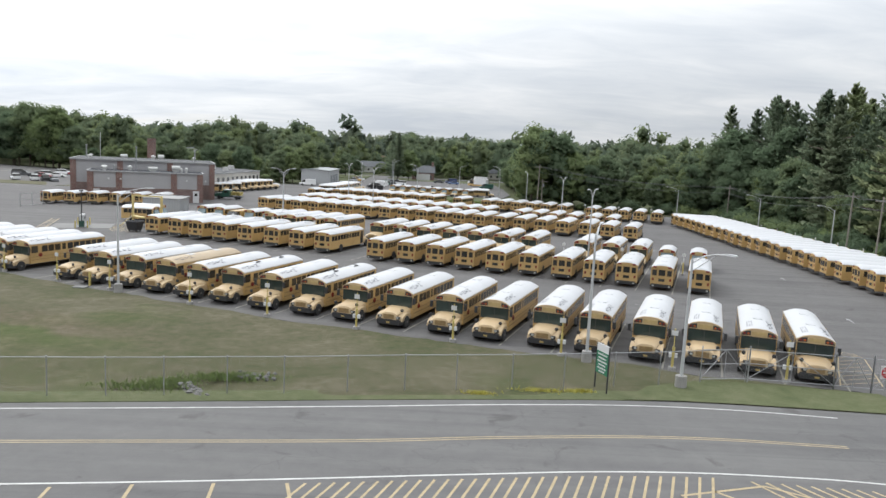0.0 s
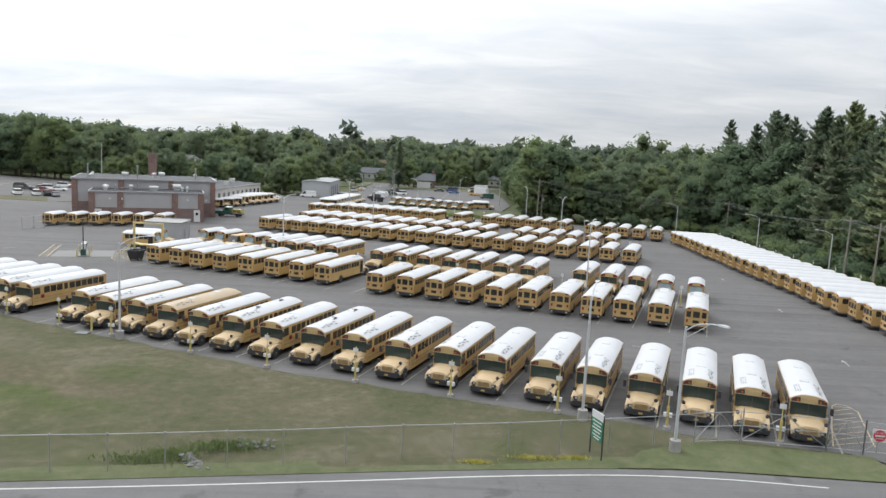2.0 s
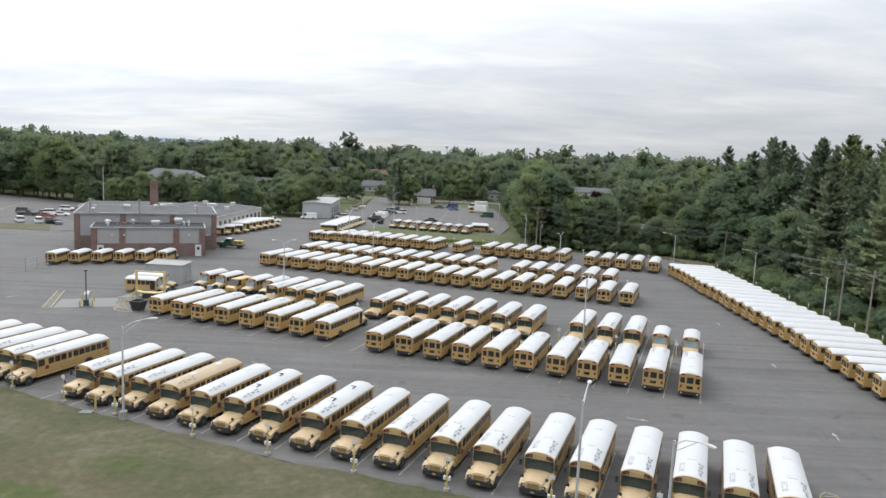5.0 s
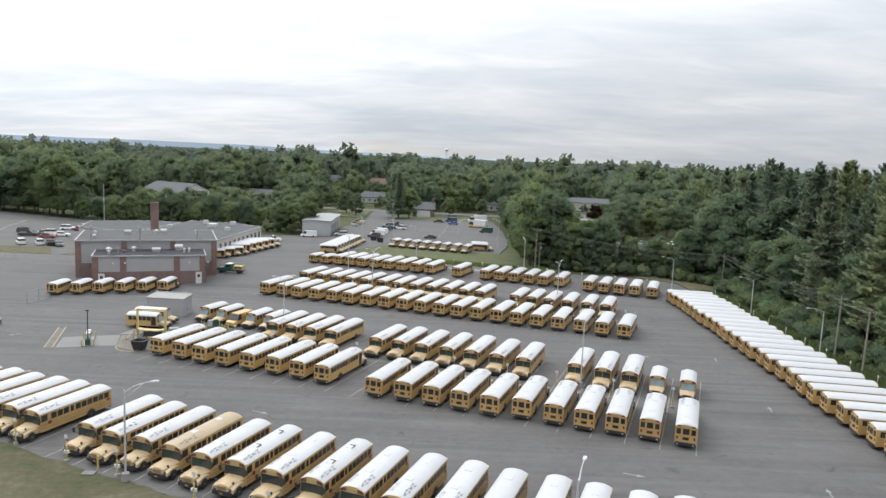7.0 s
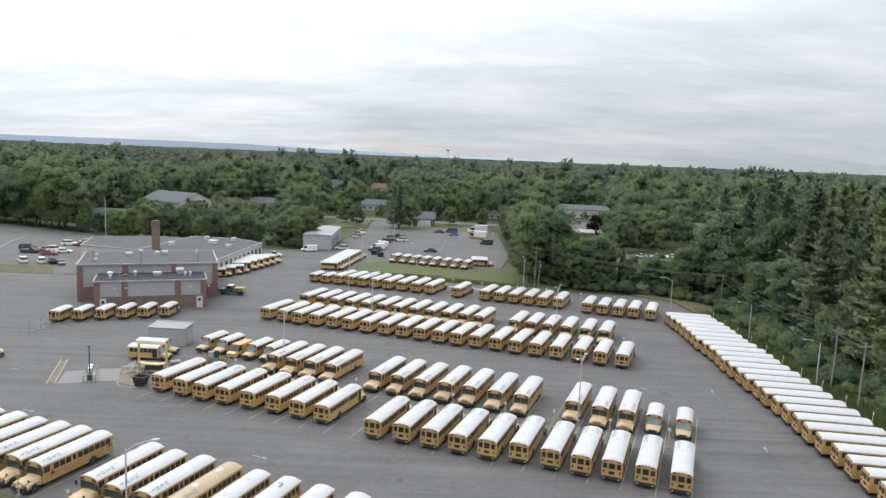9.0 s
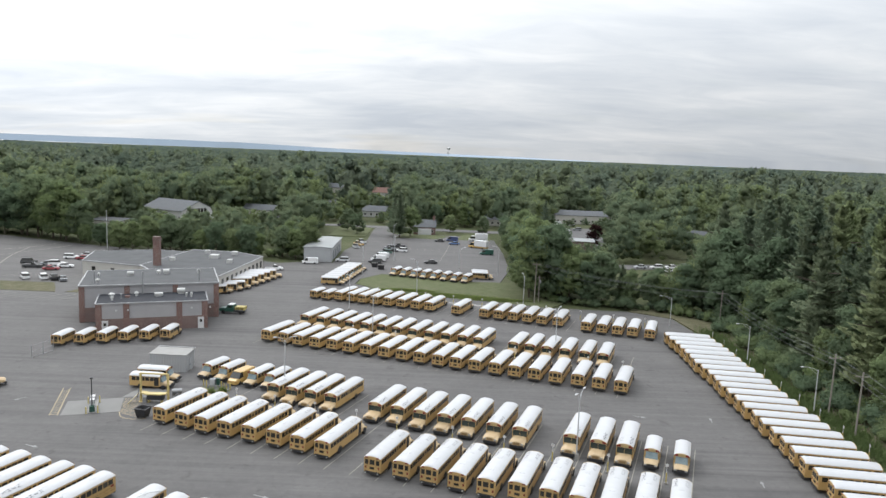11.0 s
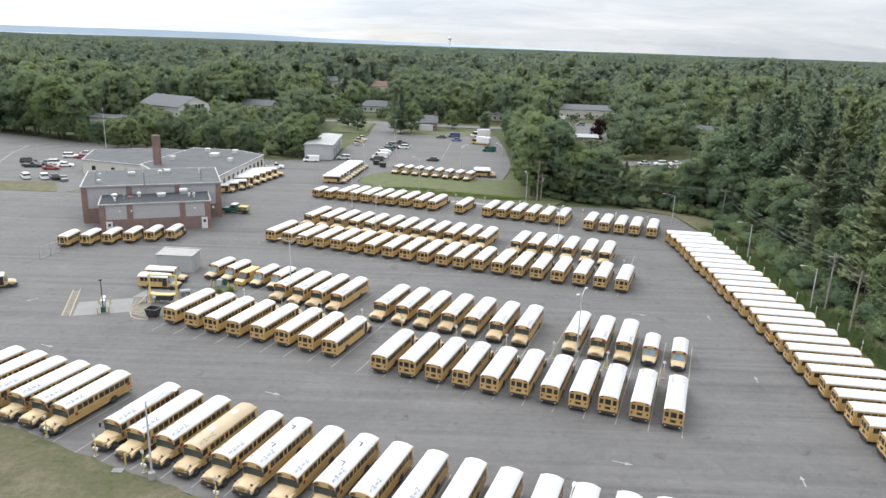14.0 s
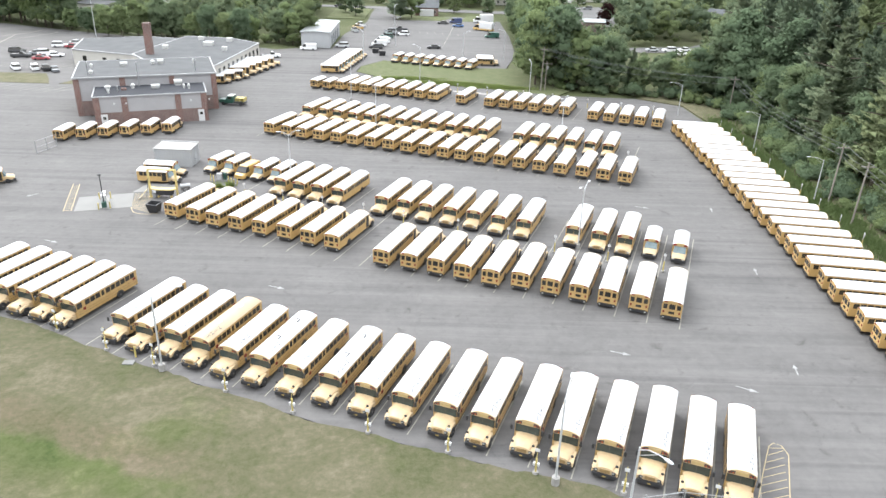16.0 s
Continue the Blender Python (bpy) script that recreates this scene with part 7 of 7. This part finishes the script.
for x, y, k, h in ((-19.5, 331, "pine", 21.5), (-15.0, 338, "broad", 15), (-22.5, 337, "pine", 19), (67.5, 320, "plum", 11.5), (-40, 340, "broad", 11), (-46, 352, "broad", 12), (4, 360, "broad", 10), (20, 357, "broad", 10), (-24, 384, "broad", 12), (-4, 386, "broad", 13), (12, 388, "broad", 14), (-34, 396, "bush", 3)):
    plant(k, 0, x, y, h, trng.uniform(0, 360))


# woods: many crowns in one mesh, finer near the lot
def inside(pts, x, y):
    c = False
    for (x0, y0), (x1, y1) in zip(pts, pts[1:] + pts[:1]):
        if (y0 > y) != (y1 > y) and x < (x1 - x0) * (y - y0) / (y1 - y0) + x0:
            c = not c
    return c


RIGHT_WOOD = [(x + 14, y + (14 if y > 180 and x < 75 else 0)) for x, y in RIGHT_EDGE] + [(46, 360), (60, 362), (170, 368), (460, 368), (460, 40), (96, 40)]
LEFT_WOOD = [(x, y + 14) for x, y in LEFT_EDGE] + [(-420, 340), (-420, 368), (-58, 368), (-56, 300), (-56, 288), (-57, 278)]
CLEAR = [(-139, 379, 19), (-151, 329, 11), (-103, 411, 11), (-70, 470, 9), (-50, 585, 12), (-96, 640, 12), (-40, 430, 9), (84, 436, 16), (104, 428, 8), (61, 312, 7), (30, 405, 8), (122, 345, 8), (66, 326, 6), (80, 422, 12),
         (-97, 400, 9), (-125, 368, 8), (85, 268, 11), (100, 280, 8), (112, 296, 7), (74, 267, 8), (-9, 353, 12), (-36, 405, 8), (-60, 460, 7), (67, 320, 6), (66, 338, 9), (67, 356, 9), (68, 374, 9), (69, 392, 10), (70, 268, 8), (92, 317, 6)]


def wood_ok(x, y):
    if any((x - a) ** 2 + (y - b) ** 2 < r * r for a, b, r in CLEAR):
        return False
    if y > 384:
        return abs(x) < 0.72 * y + 40
    return inside(RIGHT_WOOD, x, y) or inside(LEFT_WOOD, x, y)


def wood(name, label, spots, templates, mt):
    vs, fs, ns, n = [], [], [], 0
    for x, y, h, k, a in spots:
        v, f, d = templates[k]
        c, s = math.cos(a), math.sin(a)
        turn = np.array([[c, s, 0], [-s, c, 0], [0, 0, 1]])
        vs.append(v @ turn * h + (x, y, -0.2))
        fs.append(f + n)
        ns.append(d @ turn)
        n += len(v)
    return tagged(new(name, np_mesh(name, np.concatenate(vs), np.concatenate(fs), mt, np.concatenate(ns))), label, "woods", "", "stuff")


rngw = np.random.default_rng(5)


def unit_broad(rng, n, cards, size):
    l = broad_lumps(rng, 1.0, n, 0.37, 0.085 if n > 10 else 0.10, 0.145 if n > 10 else 0.16)
    return lumpy(rng, l, cards, size, 0.97 if not cards else 0.76)


def unit_pine(rng, boughs, cards, size):
    v, f, d = pine_boughs(rng, 26.0, boughs, cards, size * 26)
    return v / 26, f, d


mid_b = [unit_broad(rngw, 14, 600, 0.034) for _ in range(6)]
mid_p = [unit_pine(rngw, 98, 11, 0.046) for _ in range(3)]
far_b = [unit_broad(rngw, 3, 70, 0.09) for _ in range(6)]
haze_b = [unit_broad(rngw, 1, 0, 0.15) for _ in range(6)]
far_p = [unit_pine(rngw, 30, 4, 0.10) for _ in range(2)]


def spots(y0, y1, xlim, step, hmean, pine_share):
    out = []
    y = y0
    while y < y1:
        x = -xlim(y)
        while x < xlim(y):
            px, py = x + rngw.uniform(-0.5, 0.5) * step, y + rngw.uniform(-0.5, 0.5) * step
            x += step
            if wood_ok(px, py):
                stand = noise.noise(Vector((px * 0.014, py * 0.014, 1.7)))
                h = hmean * (1 + 0.30 * stand) * rngw.uniform(0.5, 1.28)
                if py > 330:
                    h *= 1.22
                if px < -52 and px > -138 and py < 365:
                    h *= 0.82
                pine = rngw.random() < pine_share * (2.4 if px > 84 and py < 240 else (0.15 + 0.7 * max(0, stand)))
                if px > 84 and py < 200:
                    h *= 1.2 if not pine else 1.36
                pine = pine and not (px < -52 and py < 480)
                h = min(h * ((1.18 if px > 60 else 0.92) if pine else 1.0), sight_cap(px, py) if py < 640 else 99)
                out.append((px, py, h, (100 if pine else 0) + int(rngw.integers(0, 6)), rngw.uniform(0, 6.28)))
        y += step
    return out


near_spots = spots(45, 480, lambda y: min(0.68 * y + 45, 310), 9.4, 17.0, 0.2)
far_spots = spots(480, 900, lambda y: 0.64 * y + 30, 12.5, 19.0, 0.08) + []
last_spots = spots(900, 1750, lambda y: 0.64 * y + 30, 17, 15.0, 0.0)
wood("woodland", "dense mixed green woods of broadleaf and pine", [(x, y, h, k, a) for x, y, h, k, a in near_spots if k < 100], mid_b, WOOD_LEAF)
wood("woodland", "dark green pines standing among the woods", [(x, y, h, k % 100 % 3, a) for x, y, h, k, a in near_spots if k >= 100], mid_p, WOOD_PINE)
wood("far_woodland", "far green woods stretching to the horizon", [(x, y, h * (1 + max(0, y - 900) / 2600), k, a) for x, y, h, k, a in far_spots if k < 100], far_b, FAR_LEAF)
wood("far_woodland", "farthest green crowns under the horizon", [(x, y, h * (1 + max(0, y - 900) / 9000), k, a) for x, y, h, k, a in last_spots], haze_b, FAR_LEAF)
wood("far_woodland", "far dark pines among the woods", [(x, y, h * 0.84, k % 100 % 2, a) for x, y, h, k, a in far_spots if k >= 100], far_p, WOOD_PINE)

# the farthest canopy as one uneven sheet, some distance haze in its colour
NX, NY = 260, 130
yy = np.geomspace(850, 2650, NY)
uu = np.linspace(-0.85, 0.85, NX)
V = np.zeros((NY, NX, 3))
rs = np.random.default_rng(8)
V[:, :, 1] = yy[:, None] + rs.uniform(-6, 6, (NY, NX))
V[:, :, 0] = uu[None] * yy[:, None] + rs.uniform(-3, 3, (NY, NX))
V[:, :, 2] = 10.5 + 2.0 * np.clip((yy[:, None] - 1300) / 600, 0, 1) + rs.uniform(-4.5, 4.0, (NY, NX))
V[0, :, 2] = 2
idx = np.arange(NY * NX).reshape(NY, NX)
q = np.stack([idx[:-1, :-1], idx[:-1, 1:], idx[1:, 1:], idx[1:, :-1]], -1).reshape(-1, 4)
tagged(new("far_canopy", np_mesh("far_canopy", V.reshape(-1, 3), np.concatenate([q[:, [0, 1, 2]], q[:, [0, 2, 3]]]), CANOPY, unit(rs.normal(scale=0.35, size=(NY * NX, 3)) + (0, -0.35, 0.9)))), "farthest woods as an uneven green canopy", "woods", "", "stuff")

# hills on the horizon, distance haze painted into their pale blue
HILL = surface("hill_painted_haze_blue", (0.30, 0.36, 0.43), 1.0, vary=0.05, scale=0.001, fine=0.01, spec=0.0)
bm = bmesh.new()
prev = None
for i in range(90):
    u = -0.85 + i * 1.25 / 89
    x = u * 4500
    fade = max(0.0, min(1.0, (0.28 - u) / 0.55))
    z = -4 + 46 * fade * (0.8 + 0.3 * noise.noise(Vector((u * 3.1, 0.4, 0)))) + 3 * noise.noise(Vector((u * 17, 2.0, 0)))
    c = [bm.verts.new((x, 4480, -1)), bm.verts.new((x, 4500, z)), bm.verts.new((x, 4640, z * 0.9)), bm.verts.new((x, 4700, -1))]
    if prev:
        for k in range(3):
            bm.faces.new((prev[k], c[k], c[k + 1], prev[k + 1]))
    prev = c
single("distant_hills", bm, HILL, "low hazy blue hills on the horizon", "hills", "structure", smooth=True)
wt = thing("water_tower", "pale water tower rising over the far woods", "water tower")
bm = bmesh.new()
for a in range(6):
    rod(bm, (9 + 3 * math.cos(a * 1.05), 2400 + 3 * math.sin(a * 1.05), 0), (9 + 2.5 * math.cos(a * 1.05), 2400 + 2.5 * math.sin(a * 1.05), 42), 0.4, n=6)
part("leg", bm, TRIM, wt)
bm = bmesh.new()
loft(bm, [[(9 + r * math.cos(i * math.tau / 16), 2400 + r * math.sin(i * math.tau / 16), z) for i in range(16)] for r, z in ((1.5, 39), (5, 42), (6, 44.5), (5, 47), (1, 49))])
part("tank", bm, TRIM, wt, smooth=True)

# rocks, weeds and flowers by the road
rr = random.Random(4)
bm = bmesh.new()
for i in range(70):
    t = rr.random()
    c = Vector((-13.6 + 1.75 * t + rr.uniform(-0.3, 0.3), 38.6 - 1.95 * t + rr.uniform(-0.3, 0.3), rr.uniform(-0.1, 0.06)))
    r = rr.uniform(0.07, 0.2)
    k = bmesh.ops.create_icosphere(bm, subdivisions=1, radius=r, matrix=Matrix.Translation(c) @ Matrix.Diagonal((1, rr.uniform(0.7, 1.2), 0.6, 1)))
    for v in k["verts"]:
        v.co += Vector((rr.uniform(-1, 1), rr.uniform(-1, 1), rr.uniform(-1, 1))) * r * 0.2
for i in range(60):
    c = Vector((-10.1 + rr.uniform(-1.2, 1.2), 40.4 + rr.uniform(-0.6, 0.6), rr.uniform(-0.1, 0.08)))
    bmesh.ops.create_icosphere(bm, subdivisions=1, radius=rr.uniform(0.07, 0.17), matrix=Matrix.Translation(c))
single("drain_stones", bm, surface("rubble_grey", (0.115, 0.112, 0.106), 0.9, vary=0.3, scale=3), "pale rubble stones in a shallow drain", "stones", "stuff")
WEED = leaf_material("weed_green", (0.121, 0.164, 0.062), (0.211, 0.257, 0.108))
FLOWER = surface("yellow_flowers", (0.36, 0.33, 0.06), 0.8, vary=0.2)
rngp = np.random.default_rng(12)


def tuft(n, boxes, size, tall, mt, name, label):
    """Upright blades and leaves strewn over patches."""
    b = boxes[rngp.integers(0, len(boxes), n)]
    c = b[:, :2] + rngp.normal(size=(n, 2)) * b[:, 2:4]
    h = tall * rngp.uniform(0.4, 1.2, n)
    a = rngp.uniform(0, math.tau, n)
    w = size * rngp.uniform(0.5, 1.2, n)
    lean = rngp.normal(size=(n, 2)) * 0.35 * h[:, None]
    z0 = np.zeros(n) + 0.0
    p0 = np.stack([c[:, 0] - w * np.cos(a), c[:, 1] - w * np.sin(a), z0], 1)
    p1 = np.stack([c[:, 0] + w * np.cos(a), c[:, 1] + w * np.sin(a), z0], 1)
    p2 = np.stack([c[:, 0] + lean[:, 0], c[:, 1] + lean[:, 1], h], 1)
    v = np.stack([p0, p1, p2], 1).reshape(-1, 3)
    return tagged(new(name, np_mesh(name, v, np.arange(3 * n).reshape(-1, 3), mt, unit(rngp.normal(scale=0.4, size=(3 * n, 3)) + (0, 0, 1)))), label, "weeds", "", "stuff")


tuft(2000, np.array([(-15.5, 37.6, 1.1, 0.35), (-14.2, 38.6, 0.7, 0.3), (-12.0, 39.6, 1.0, 0.3), (-10.9, 40.2, 0.8, 0.25)]), 0.05, 0.26, WEED, "weeds", "bright green weeds in the roadside ditch")
tuft(800, np.array([(2.7, 39.1, 0.5, 0.1), (6.4, 40.1, 0.9, 0.15), (8.6, 40.35, 0.4, 0.1)]), 0.04, 0.22, FLOWER, "wildflowers", "small yellow flowers along the verge")
tuft(420, np.array([(-36.6, 114.2, 0.5, 0.35), (-34.8, 114.9, 0.35, 0.3), (-38.2, 113.6, 0.3, 0.3)]), 0.07, 1.0, WEED, "weeds", "green weeds around equipment between buses")
tuft(16000, np.array([(63.8 + 0.9 * math.sin(k * 2.3), 62 + 5.2 * k, 1.4, 2.6) for k in range(21)]), 0.14, 0.75, WEED, "weeds", "dense green weeds on the strip behind the long row")
tuft(14000, np.array([(0, 201.6, 4, 0.7), (8, 199.4, 4, 0.7), (16, 197.0, 4, 0.7), (-10, 206, 4, 0.7)]), 0.08, 0.6, WEED, "tall_grass", "taller green grass behind the last row")
